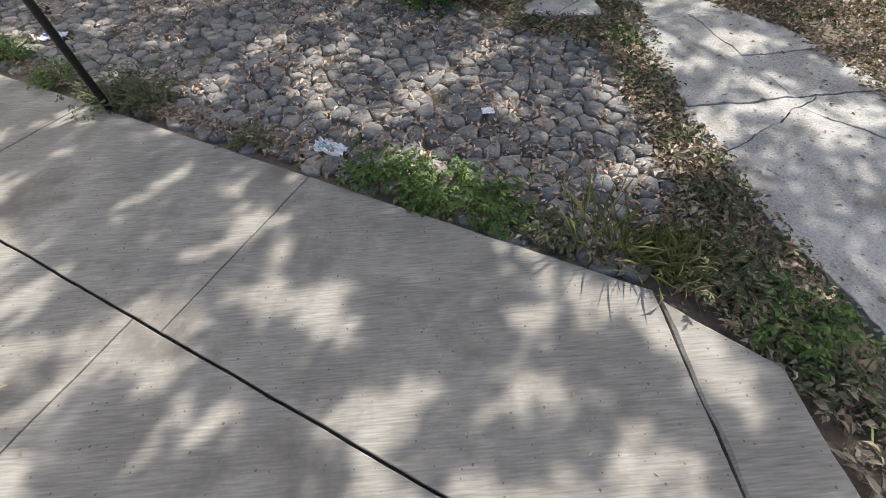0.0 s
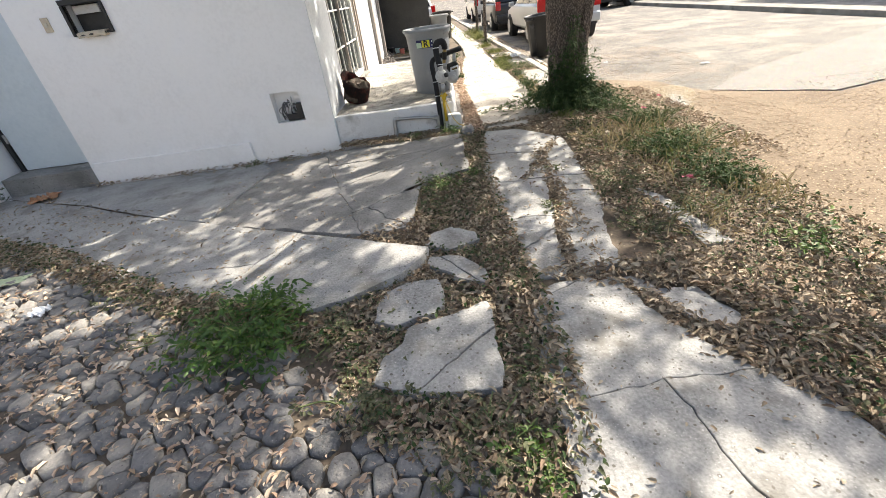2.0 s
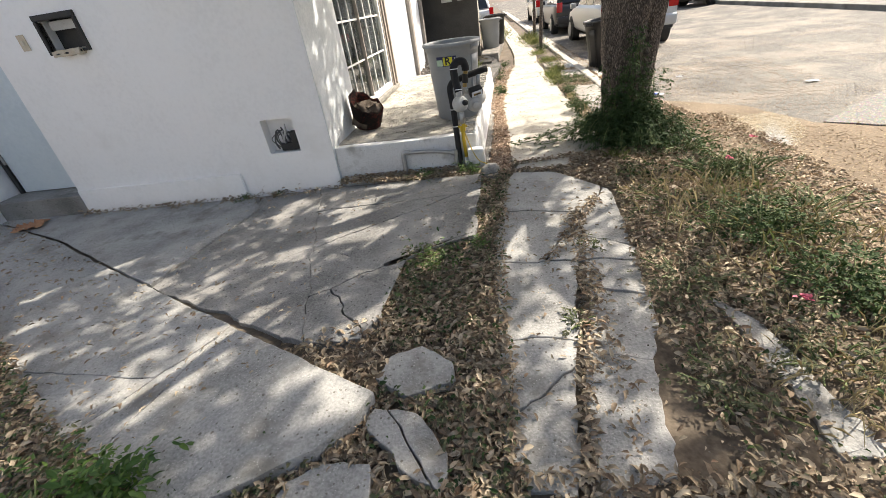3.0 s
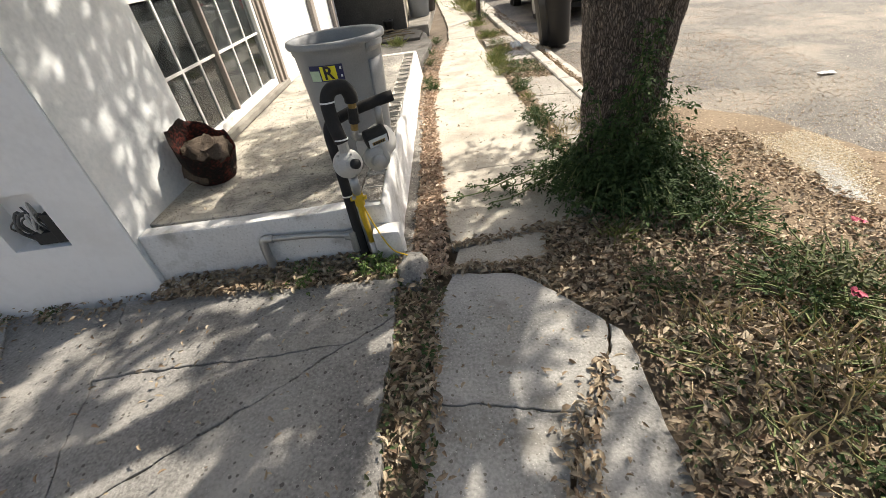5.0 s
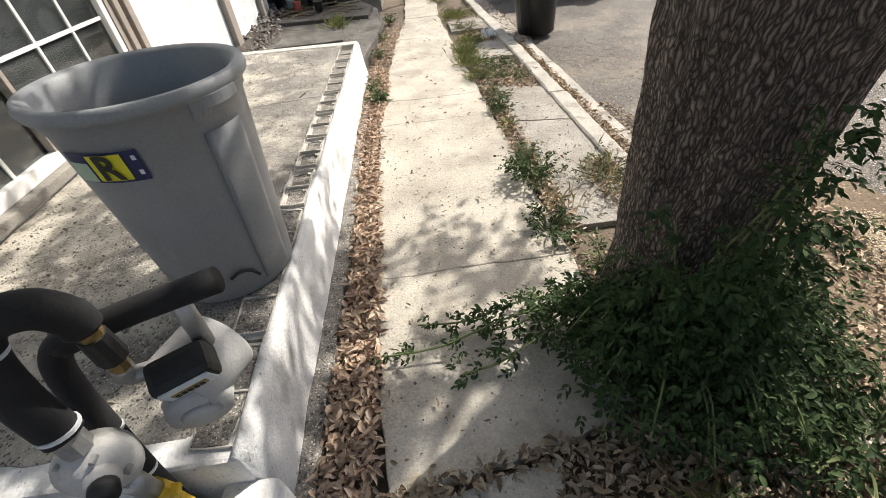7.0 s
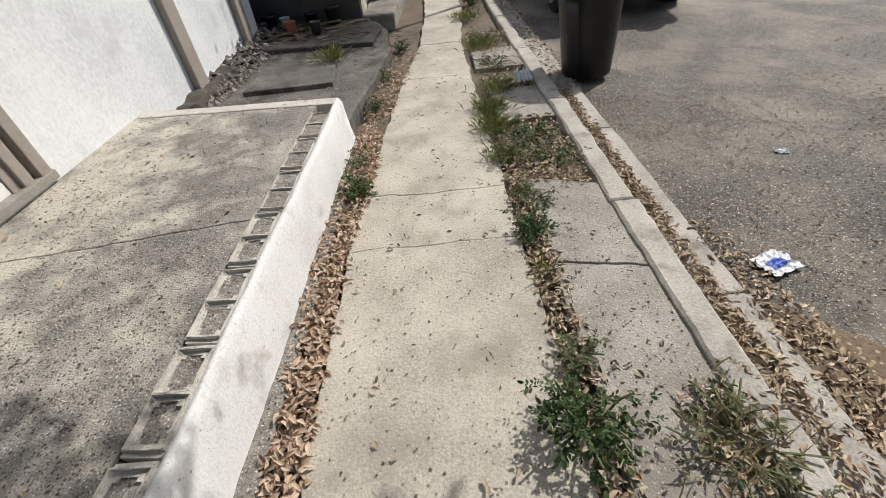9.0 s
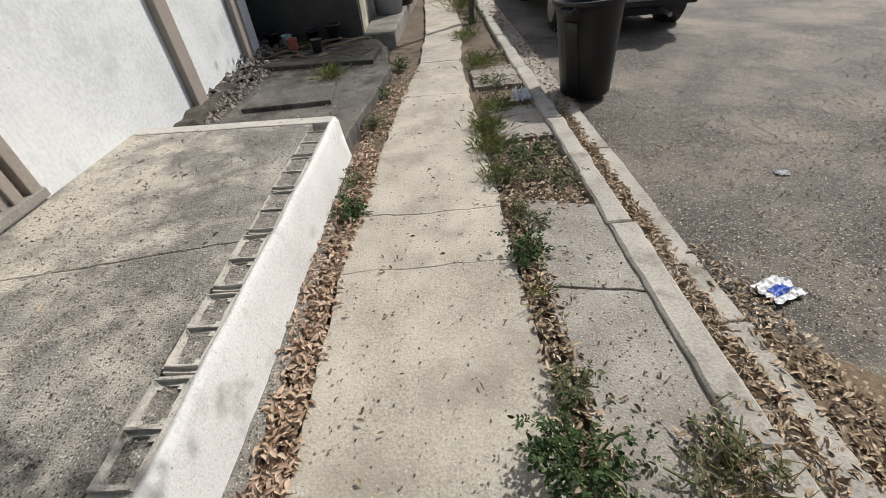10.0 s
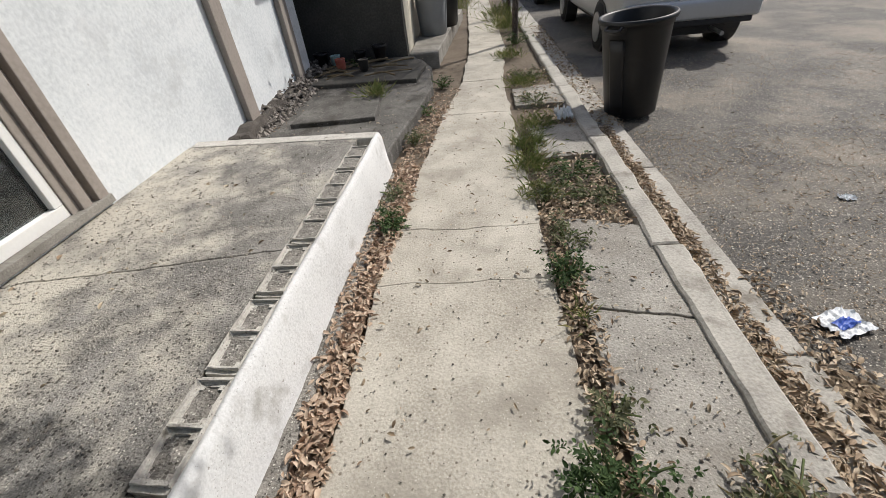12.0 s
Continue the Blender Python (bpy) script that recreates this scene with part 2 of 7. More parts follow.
M_TWIG = material("twig", [(0.1, 0.075, 0.045), (0.2, 0.16, 0.1)], 12, 80, 0.9, 0.3)
M_STEM = material("green_stem", [(0.09, 0.13, 0.04), (0.17, 0.2, 0.08)], 12, 80, 0.8, 0.2)
M_LITTER = material("dry_leaf", [(0.08, 0.05, 0.032), (0.2, 0.14, 0.09), (0.34, 0.265, 0.18), (0.5, 0.42, 0.31), (0.25, 0.2, 0.135), (0.33, 0.19, 0.115)], 14, 90, 0.75, 0.2,
                    islands=True, spread=(0.12, 0.85), transmit=0.12)
M_LITTER_RED = material("dry_russet_leaf", [(0.17, 0.095, 0.063), (0.38, 0.265, 0.185), (0.54, 0.415, 0.31), (0.63, 0.51, 0.395), (0.34, 0.205, 0.143)], 14, 90, 0.75, 0.2,
                        islands=True, spread=(0.12, 0.85), transmit=0.15)
M_CHIP = material("pale_dry_leaf", [(0.2, 0.135, 0.085), (0.42, 0.325, 0.225), (0.6, 0.505, 0.385)], 14, 90, 0.8, 0.2, islands=True, spread=(0.12, 0.85))
M_PEBBLE = material("grit", [(0.06, 0.05, 0.042), (0.2, 0.18, 0.155), (0.42, 0.39, 0.34)], 20, 90, 0.9, 0.3, islands=True, spread=(0.15, 0.85))
M_STRAW = material("dry_straw", [(0.3, 0.24, 0.12), (0.46, 0.39, 0.22), (0.58, 0.5, 0.32)], 10, 70, 0.7, 0.1, islands=True, spread=(0.15, 0.85), transmit=0.2)
M_LEAF = material("green_leaf", [(0.018, 0.04, 0.01), (0.036, 0.072, 0.018), (0.07, 0.115, 0.035)], 10, 70, 0.85, 0.1, islands=True, spread=(0.15, 0.85), transmit=0.2)
M_LEAF_BRIGHT = material("bright_leaf", [(0.035, 0.085, 0.012), (0.075, 0.145, 0.025), (0.16, 0.235, 0.045)], 10, 70, 0.55, 0.1, islands=True, spread=(0.15, 0.85), transmit=0.3)
M_LEAF_GREY = material("dusty_leaf", [(0.06, 0.072, 0.035), (0.115, 0.125, 0.065), (0.18, 0.175, 0.09)], 10, 70, 0.85, 0.1, islands=True, spread=(0.15, 0.85), transmit=0.2)
M_GRASS = material("grass_blade", [(0.1, 0.15, 0.04), (0.2, 0.24, 0.08), (0.42, 0.37, 0.18)], 10, 70, 0.65, 0.1, islands=True, spread=(0.15, 0.85), transmit=0.3)
M_CANOPY = material("canopy_leaf", [(0.04, 0.075, 0.02), (0.08, 0.13, 0.035)], 10, 70, 0.5, 0.0, islands=True, spread=(0.15, 0.85), transmit=0.12)
M_BIN = material("grey_plastic", [(0.2, 0.215, 0.23), (0.25, 0.265, 0.28), (0.29, 0.305, 0.315)], 4, 120, 0.5, 0.12, dist=0.003,
                 spots=((0.34, 0.34, 0.33), 5, 0.6, 0.8))
M_BLACK_BIN = material("black_plastic", [(0.006, 0.006, 0.007), (0.012, 0.012, 0.013)], 4, 120, 0.45, 0.1, spots=((0.03, 0.028, 0.026), 5, 0.6, 0.8))
M_FOAM = material("black_foam", [(0.008, 0.008, 0.009), (0.02, 0.02, 0.021)], 20, 150, 0.85, 0.5, dist=0.003)
M_STEEL = material("galvanised_steel", [(0.33, 0.34, 0.34), (0.48, 0.48, 0.47)], 20, 120, 0.45, 0.15, metal=0.7)
M_CAST = material("grey_cast_paint", [(0.42, 0.42, 0.41), (0.54, 0.535, 0.52)], 16, 120, 0.6, 0.3, spots=((0.3, 0.27, 0.23), 12, 0.58, 0.75))
M_YELLOW = material("yellow_paint", [(0.5, 0.33, 0.02), (0.68, 0.46, 0.03)], 18, 90, 0.55, 0.2, spots=((0.25, 0.16, 0.04), 22, 0.6, 0.75))
M_BRASS = material("dull_brass", [(0.28, 0.2, 0.08), (0.42, 0.31, 0.13)], 18, 90, 0.45, 0.2, metal=0.8)
M_BLACK = material("black_paint", [(0.01, 0.01, 0.01), (0.025, 0.025, 0.025)], 12, 90, 0.6, 0.2)
M_RED_POT = material("scorched_red_paint", [(0.012, 0.01, 0.009), (0.03, 0.014, 0.012), (0.19, 0.04, 0.03)], 7, 60, 0.85, 1.0, spread=(0.4, 0.62), dist=0.015)
M_SOIL = material("dry_soil", [(0.05, 0.035, 0.025), (0.13, 0.1, 0.075)], 14, 90, 0.95, 1.0, dist=0.02)
M_WHITE_FRAME = material("white_metal_frame", [(0.72, 0.72, 0.7), (0.8, 0.8, 0.78)], 6, 60, 0.5, 0.1)
M_LABEL_BLUE = material("label_navy", [(0.012, 0.016, 0.075), (0.02, 0.026, 0.1)], 12, 90, 0.5, 0.0)
M_LABEL_YELLOW = material("label_yellow", [(0.68, 0.62, 0.02), (0.78, 0.72, 0.04)], 12, 90, 0.5, 0.0)
M_LABEL_GREEN = material("label_green", [(0.35, 0.5, 0.35), (0.5, 0.62, 0.5)], 40, 90, 0.5, 0.0)
M_PAPER = material("pale_plastic", [(0.62, 0.65, 0.68), (0.78, 0.8, 0.82)], 20, 90, 0.45, 0.2)
M_PAPER_BLUE = material("blue_print", [(0.03, 0.07, 0.4), (0.07, 0.16, 0.55)], 20, 90, 0.45, 0.0)
M_CARD = material("brown_card", [(0.34, 0.17, 0.09), (0.46, 0.25, 0.14)], 12, 90, 0.8, 0.2)
M_GREEN_PAPER = material("green_paper", [(0.34, 0.42, 0.25), (0.5, 0.56, 0.38)], 12, 90, 0.8, 0.1)
M_SAND = material("sawdust", [(0.5, 0.39, 0.24), (0.62, 0.54, 0.4), (0.7, 0.65, 0.56)], 3, 80, 0.95, 0.4, islands=True)
M_POWDER = material("white_powder", [(0.68, 0.67, 0.64), (0.8, 0.79, 0.77)], 3, 80, 0.95, 0.2, islands=True)
M_TYRE = material("tyre_rubber", [(0.015, 0.015, 0.015), (0.03, 0.03, 0.03)], 20, 90, 0.8, 0.2)
M_RIM = material("alloy", [(0.4, 0.4, 0.41), (0.52, 0.52, 0.53)], 20, 90, 0.35, 0.0, metal=0.8)
M_TRIM_BLACK = material("black_trim", [(0.018, 0.018, 0.019), (0.03, 0.03, 0.031)], 20, 90, 0.6, 0.1)
M_SILVER = material("silver_car_paint", [(0.5, 0.51, 0.52), (0.56, 0.57, 0.58)], 1.2, 30, 0.3, 0.0, metal=0.35)
M_CHARCOAL = material("charcoal_car_paint", [(0.035, 0.036, 0.04), (0.05, 0.051, 0.055)], 1.2, 30, 0.28, 0.0, metal=0.3)
M_CHAMPAGNE = material("pale_car_paint", [(0.56, 0.54, 0.5), (0.62, 0.6, 0.56)], 1.2, 30, 0.3, 0.0, metal=0.3)
M_TAIL = material("red_lens", [(0.35, 0.006, 0.008), (0.5, 0.012, 0.012)], 20, 90, 0.18, 0.0)
M_PLATE = material("plate_white", [(0.65, 0.65, 0.62), (0.72, 0.72, 0.7)], 20, 90, 0.5, 0.0)
M_GLASS_DARK = material("car_glass", [(0.012, 0.014, 0.016), (0.02, 0.023, 0.025)], 2, 20, 0.06, 0.0)
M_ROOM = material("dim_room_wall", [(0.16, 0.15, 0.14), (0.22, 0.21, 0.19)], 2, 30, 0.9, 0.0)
M_CLOTH = material("curtain_cloth", [(0.33, 0.36, 0.372), (0.408, 0.432, 0.438)], 3, 60, 0.9, 0.2)
M_ROOF = material("roof_sheet", [(0.2, 0.17, 0.15), (0.3, 0.26, 0.23)], 2, 40, 0.8, 0.3)
M_CREAM = material("cream_render", [(0.48, 0.44, 0.36), (0.6, 0.56, 0.47)], 1.5, 30, 0.85, 0.3)
M_WIRE = material("grey_wire", [(0.05, 0.05, 0.05), (0.12, 0.12, 0.12)], 30, 90, 0.6, 0.0)
M_RED_TOY = material("faded_red", [(0.35, 0.09, 0.07), (0.48, 0.16, 0.12)], 20, 90, 0.6, 0.1)
M_TEAL = material("pale_teal_plastic", [(0.25, 0.4, 0.42), (0.4, 0.55, 0.56)], 20, 90, 0.5, 0.1)
M_FLOWER = material("pink_petal", [(0.5, 0.06, 0.12), (0.65, 0.12, 0.2)], 20, 90, 0.6, 0.0)

nt = M_BARK.node_tree
bk = nt.nodes
stretch = bk.new("ShaderNodeMapping")
stretch.inputs["Scale"].default_value = (82, 82, 19)
warp = bk.new("ShaderNodeTexNoise")
warp.inputs["Scale"].default_value = 11
warp.inputs["Detail"].default_value = 4
geo_b = bk.new("ShaderNodeNewGeometry")
nt.links.new(geo_b.outputs["Position"], warp.inputs["Vector"])
shift = bk.new("ShaderNodeVectorMath")
shift.operation = "MULTIPLY_ADD"
shift.inputs[1].default_value = (0.05, 0.05, 0.12)
nt.links.new(warp.outputs["Color"], shift.inputs[0])
nt.links.new(geo_b.outputs["Position"], shift.inputs[2])
nt.links.new(shift.outputs[0], stretch.inputs["Vector"])
plates = bk.new("ShaderNodeTexVoronoi")
plates.feature = "DISTANCE_TO_EDGE"
plates.inputs["Scale"].default_value = 1.0
nt.links.new(stretch.outputs[0], plates.inputs["Vector"])
fibre = bk.new("ShaderNodeTexNoise")
fibre.inputs["Scale"].default_value = 1.6
fibre.inputs["Detail"].default_value = 4
nt.links.new(stretch.outputs[0], fibre.inputs["Vector"])
relief = bk.new("ShaderNodeMath")
relief.operation = "MULTIPLY"
nt.links.new(plates.outputs["Distance"], relief.inputs[0])
nt.links.new(fibre.outputs["Fac"], relief.inputs[1])
furrow = bk.new("ShaderNodeValToRGB")
furrow.color_ramp.elements[0].color = (0.018, 0.014, 0.012, 1)
furrow.color_ramp.elements[1].color = (0.36, 0.3, 0.255, 1)
furrow.color_ramp.elements[0].position = 0.01
furrow.color_ramp.elements[1].position = 0.2
nt.links.new(relief.outputs[0], furrow.inputs[0])
tint = bk.new("ShaderNodeMix")
tint.data_type = "RGBA"
tint.inputs["Factor"].default_value = 0.8
bark_bsdf = bk["Principled BSDF"]
nt.links.new(bark_bsdf.inputs["Base Color"].links[0].from_socket, tint.inputs["A"])
nt.links.new(furrow.outputs[0], tint.inputs["B"])
nt.links.new(tint.outputs["Result"], bark_bsdf.inputs["Base Color"])
ridge = bk.new("ShaderNodeBump")
ridge.inputs["Strength"].default_value = 1.0
ridge.inputs["Distance"].default_value = 0.035
nt.links.new(relief.outputs[0], ridge.inputs["Height"])
nt.links.new(bark_bsdf.inputs["Normal"].links[0].from_socket, ridge.inputs["Normal"])
nt.links.new(ridge.outputs[0], bark_bsdf.inputs["Normal"])

M_GLASS = bpy.data.materials.new("window_glass")
M_GLASS.use_nodes = True
gn = M_GLASS.node_tree.nodes
gl = M_GLASS.node_tree.links.new
clear = gn.new("ShaderNodeBsdfTransparent")
clear.inputs[0].default_value = (0.72, 0.78, 0.78, 1)
gloss = gn.new("ShaderNodeBsdfGlossy")
gloss.inputs["Roughness"].default_value = 0.04
fres = gn.new("ShaderNodeFresnel")
fres.inputs["IOR"].default_value = 1.9
gm = gn.new("ShaderNodeMixShader")
gl(fres.outputs[0], gm.inputs[0])
gl(clear.outputs[0], gm.inputs[1])
gl(gloss.outputs[0], gm.inputs[2])
dust = gn.new("ShaderNodeBsdfDiffuse")
dust.inputs["Color"].default_value = (0.55, 0.6, 0.62, 1)
film = gn.new("ShaderNodeTexNoise")
film.inputs["Scale"].default_value = 2.5
film.inputs["Detail"].default_value = 6
grime = gn.new("ShaderNodeMapRange")
grime.inputs[1].default_value, grime.inputs[2].default_value, grime.inputs[3].default_value, grime.inputs[4].default_value = 0.35, 0.75, 0.005, 0.06
gl(film.outputs["Fac"], grime.inputs[0])
dirty = gn.new("ShaderNodeMixShader")
gl(grime.outputs[0], dirty.inputs[0])
gl(gm.outputs[0], dirty.inputs[1])
gl(dust.outputs[0], dirty.inputs[2])
gl(dirty.outputs[0], gn["Material Output"].inputs["Surface"])


# ---- building helpers ----
def mesh_of(name, bm, mat, smooth=False):
    me = bpy.data.meshes.new(name)
    bm.normal_update()
    bm.to_mesh(me)
    bm.free()
    if mat:
        me.materials.append(mat)
    if smooth:
        me.shade_smooth()
    return me


def part(name, bm, mat, parent=None, label="", smooth=False):
    ob = new(name, mesh_of(name, bm, mat, smooth))
    if parent:
        ob.parent = parent
    if label:
        ob["label"] = label
    return ob


def thing(name, label, category, at=(0, 0, 0), turn=0.0, group="", kind=""):
    ob = new(name)
    ob.empty_display_size = 0.1
    ob.matrix_world = pose(*at, 0, 0, turn)
    return tagged(ob, label, category, group, kind)


def box(x0, y0, z0, x1, y1, z1, bevel=0.0, bm=None, seg=2):
    own = bm is None
    tmp = bmesh.new()
    r = bmesh.ops.create_cube(tmp, size=1)
    bmesh.ops.scale(tmp, vec=(abs(x1 - x0), abs(y1 - y0), abs(z1 - z0)), verts=r["verts"])
    bmesh.ops.translate(tmp, vec=((x0 + x1) / 2, (y0 + y1) / 2, (z0 + z1) / 2), verts=r["verts"])
    if bevel:
        bmesh.ops.bevel(tmp, geom=tmp.edges[:], offset=bevel, segments=seg, affect="EDGES", profile=0.6)
    if own:
        return tmp
    join(bm, tmp)
    return bm


def join(bm, tmp):
    """Moves tmp's geometry into bm."""
    made = [bm.verts.new(v.co) for v in tmp.verts]
    tmp.verts.index_update()
    for f in tmp.faces:
        bm.faces.new([made[v.index] for v in f.verts])
    tmp.free()


def turned(profile, seg=32, bm=None, close=True):
    """A solid of revolution about z from (radius, height) pairs."""
    out = bmesh.new()
    rings = []
    for r, z in profile:
        rings.append([out.verts.new((r * math.cos(2 * math.pi * i / seg), r * math.sin(2 * math.pi * i / seg), z)) for i in range(seg)])
    for a, b in zip(rings, rings[1:]):
        for i in range(seg):
            out.faces.new((a[i], a[(i + 1) % seg], b[(i + 1) % seg], b[i]))
    if close:
        out.faces.new(rings[0][::-1])
        out.faces.new(rings[-1])
    if bm is not None:
        join(bm, out)
        return bm
    return out


def tube(points, radii, seg=10, cap=True):
    """A tube along points; radii: one number or one for each point."""
    pts = [Vector(p) for p in points]
    if not isinstance(radii, (list, tuple)):
        radii = [radii] * len(pts)
    bm = bmesh.new()
    rings, side = [], None
    for i, p in enumerate(pts):
        d = (pts[min(i + 1, len(pts) - 1)] - pts[max(i - 1, 0)]).normalized()
        if side is None:
            side = d.orthogonal().normalized()
        side = (side - d * side.dot(d)).normalized()
        up = d.cross(side)
        rings.append([bm.verts.new(p + (side * math.cos(2 * math.pi * k / seg) + up * math.sin(2 * math.pi * k / seg)) * radii[i]) for k in range(seg)])
    for a, b in zip(rings, rings[1:]):
        for k in range(seg):
            bm.faces.new((a[k], a[(k + 1) % seg], b[(k + 1) % seg], b[k]))
    if cap:
        bm.faces.new(rings[0][::-1])
        bm.faces.new(rings[-1])
    return bm


def arc(points, n=6):
    """A rounded path through the points (Catmull-Rom)."""
    p = [Vector(q) for q in points]
    p = [p[0] * 2 - p[1]] + p + [p[-1] * 2 - p[-2]]
    out = []
    for i in range(1, len(p) - 2):
        for k in range(n):
            t = k / n
            out.append(0.5 * ((2 * p[i]) + (p[i + 1] - p[i - 1]) * t + (2 * p[i - 1] - 5 * p[i] + 4 * p[i + 1] - p[i + 2]) * t * t
                              + (3 * p[i] - p[i - 1] - 3 * p[i + 1] + p[i + 2]) * t ** 3))
    out.append(p[-2])
    return out


def roughen(bm, amount, scale=3.0, cut=0):
    """Uneven surface: moves points by noise; cut: longest edge wanted, in metres."""
    if cut:
        for _ in range(6):
            long = [e for e in bm.edges if e.calc_length() > cut]
            if not long:
                break
            bmesh.ops.subdivide_edges(bm, edges=long, cuts=1, use_grid_fill=True)
        bmesh.ops.triangulate(bm, faces=[f for f in bm.faces if len(f.verts) > 4])
    for v in bm.verts:
        v.co += Vector(noise.noise_vector(v.co * scale)) * amount
    return bm


def inside(poly, x, y):
    hit = False
    for (ax, ay), (bx, by) in zip(poly, poly[1:] + poly[:1]):
        if (ay > y) != (by > y) and x < (bx - ax) * (y - ay) / (by - ay) + ax:
            hit = not hit
    return hit


def within(poly, x, y):
    """inside() for arrays."""
    hit = np.zeros(len(x), bool)
    for (ax, ay), (bx, by) in zip(poly, poly[1:] + poly[:1]):
        if ay != by:
            hit ^= ((ay > y) != (by > y)) & (x < (bx - ax) * (y - ay) / (by - ay) + ax)
    return hit


def cut_poly(poly, p, q, gap):
    """The two sides of a polygon cut along the line p-q, with a gap between them."""
    d = Vector((q[0] - p[0], q[1] - p[1])).normalized()
    nx, ny = -d.y, d.x
    out = []
    for s in (1, -1):
        kept = []
        val = [s * ((x - p[0]) * nx + (y - p[1]) * ny) - gap / 2 for x, y in poly]
        for i in range(len(poly)):
            a, b, va, vb = poly[i], poly[(i + 1) % len(poly)], val[i], val[(i + 1) % len(poly)]
            if va >= 0:
                kept.append(a)
            if (va >= 0) != (vb >= 0):
                t = va / (va - vb)
                kept.append((a[0] + (b[0] - a[0]) * t, a[1] + (b[1] - a[1]) * t))
        if len(kept) > 2:
            out.append(kept)
    return out


def plate(poly, top, thick=0.1, rag=0.02, step=0.07, chip=0.01, freq=5.0, tilt=0.0, grade=None):
    """A concrete piece of the outline poly with ragged edges and a worn arris."""
    pts = []
    for a, b in zip(poly, poly[1:] + poly[:1]):
        a, b = Vector(a), Vector(b)
        n = max(1, int((b - a).length / step))
        pts += [a + (b - a) * (i / n) for i in range(n)]
    ragged = []
    for p in pts:
        v = noise.noise_vector(Vector((p.x * freq, p.y * freq, 3.1)))
        w = noise.noise_vector(Vector((p.x * freq * 3.3, p.y * freq * 3.3, 7.7)))
        o = noise.noise_vector(Vector((p.x * freq * 9.1, p.y * freq * 9.1, 1.3)))
        ragged.append(Vector((p.x + (v.x + w.x * 0.5 + o.x * 0.32) * rag, p.y + (v.y + w.y * 0.5 + o.y * 0.32) * rag)))
    area = sum(a.x * b.y - b.x * a.y for a, b in zip(ragged, ragged[1:] + ragged[:1]))
    if area < 0:
        ragged.reverse()
    mid = sum(ragged, Vector((0, 0))) / len(ragged)
    tx, ty = random.uniform(-tilt, tilt), random.uniform(-tilt, tilt)
    bm = bmesh.new()
    top_ring, rim, low = [], [], []
    n = len(ragged)
    for i, p in enumerate(ragged):
        d = (ragged[(i + 1) % n] - ragged[i - 1]).normalized()
        inward = Vector((-d.y, d.x))
        c = chip * (0.6 + 0.8 * abs(noise.noise(Vector((p.x * 9, p.y * 9, 1)))))
        z = top + (p.x - mid.x) * tx + (p.y - mid.y) * ty + (grade(p.x, p.y) if grade else 0)
        q = p + inward * c
        top_ring.append(bm.verts.new((q.x, q.y, z)))
        rim.append(bm.verts.new((p.x, p.y, z - c * 0.8)))
        low.append(bm.verts.new((p.x, p.y, top - thick)))
    for i in range(n):
        j = (i + 1) % n
        bm.faces.new((rim[i], rim[j], top_ring[j], top_ring[i]))
        bm.faces.new((low[i], low[j], rim[j], rim[i]))
    f = bm.faces.new(top_ring)
    bmesh.ops.triangulate(bm, faces=[f])
    return bm


def leaves(name, pos, yaw, pitch, roll, length, width, mat, parent=None, fold=0.25, curl=0.15, simple=False):
    """Many small leaves in one mesh, each folded along its rib. All arguments are arrays over the leaves."""
    n = len(pos)
    cy, sy, cp, sp, cr, sr = np.cos(yaw), np.sin(yaw), np.cos(pitch), np.sin(pitch), np.cos(roll), np.sin(roll)
    f = np.stack([cy * cp, sy * cp, sp], 1)
    s0 = np.stack([-sy, cy, np.zeros(n)], 1)
    u0 = np.cross(f, s0)
    s = s0 * cr[:, None] + u0 * sr[:, None]
    u = np.cross(f, s)
    if simple:
        shape = [(0, 0, 0), (0.5, 0.5, fold), (1, 0, -curl), (0.5, -0.5, fold)]
        faces = [(0, 2, 1), (0, 3, 2)]
    else:
        shape = [(0, 0, 0), (0.35, 0, 0.0), (0.7, 0, -curl * 0.4), (1, 0, -curl), (0.3, 0.46, fold), (0.68, 0.4, fold * 0.7), (0.3, -0.46, fold), (0.68, -0.4, fold * 0.7)]
        faces = [(0, 1, 4), (1, 2, 5, 4), (2, 3, 5), (0, 6, 1), (1, 6, 7, 2), (2, 7, 3)]
    v = np.empty((n, len(shape), 3))
    for i, (a, b, c) in enumerate(shape):
        v[:, i] = pos + f * (a * length)[:, None] + s * (b * width)[:, None] + u * (c * width)[:, None]
    base = np.arange(n) * len(shape)
    me = bpy.data.meshes.new(name)
    all_faces = []
    for fc in faces:
        all_faces.append((base[:, None] + np.array(fc)[None, :]))
    quads = [a for a in all_faces]
    loops = np.concatenate([a.ravel() for a in quads])
    sizes = np.concatenate([np.full(len(a), a.shape[1]) for a in quads])
    starts = np.concatenate([[0], np.cumsum(sizes)[:-1]])
    me.vertices.add(n * len(shape))
    me.vertices.foreach_set("co", v.ravel())
    me.loops.add(len(loops))
    me.loops.foreach_set("vertex_index", loops.astype(np.int32))
    me.polygons.add(len(sizes))
    me.polygons.foreach_set("loop_start", starts.astype(np.int32))
    me.update(calc_edges=True)
    me.materials.append(mat)
    ob = new(name, me)
    if parent:
        ob.parent = parent
    return ob


RNG = np.random.default_rng(7)
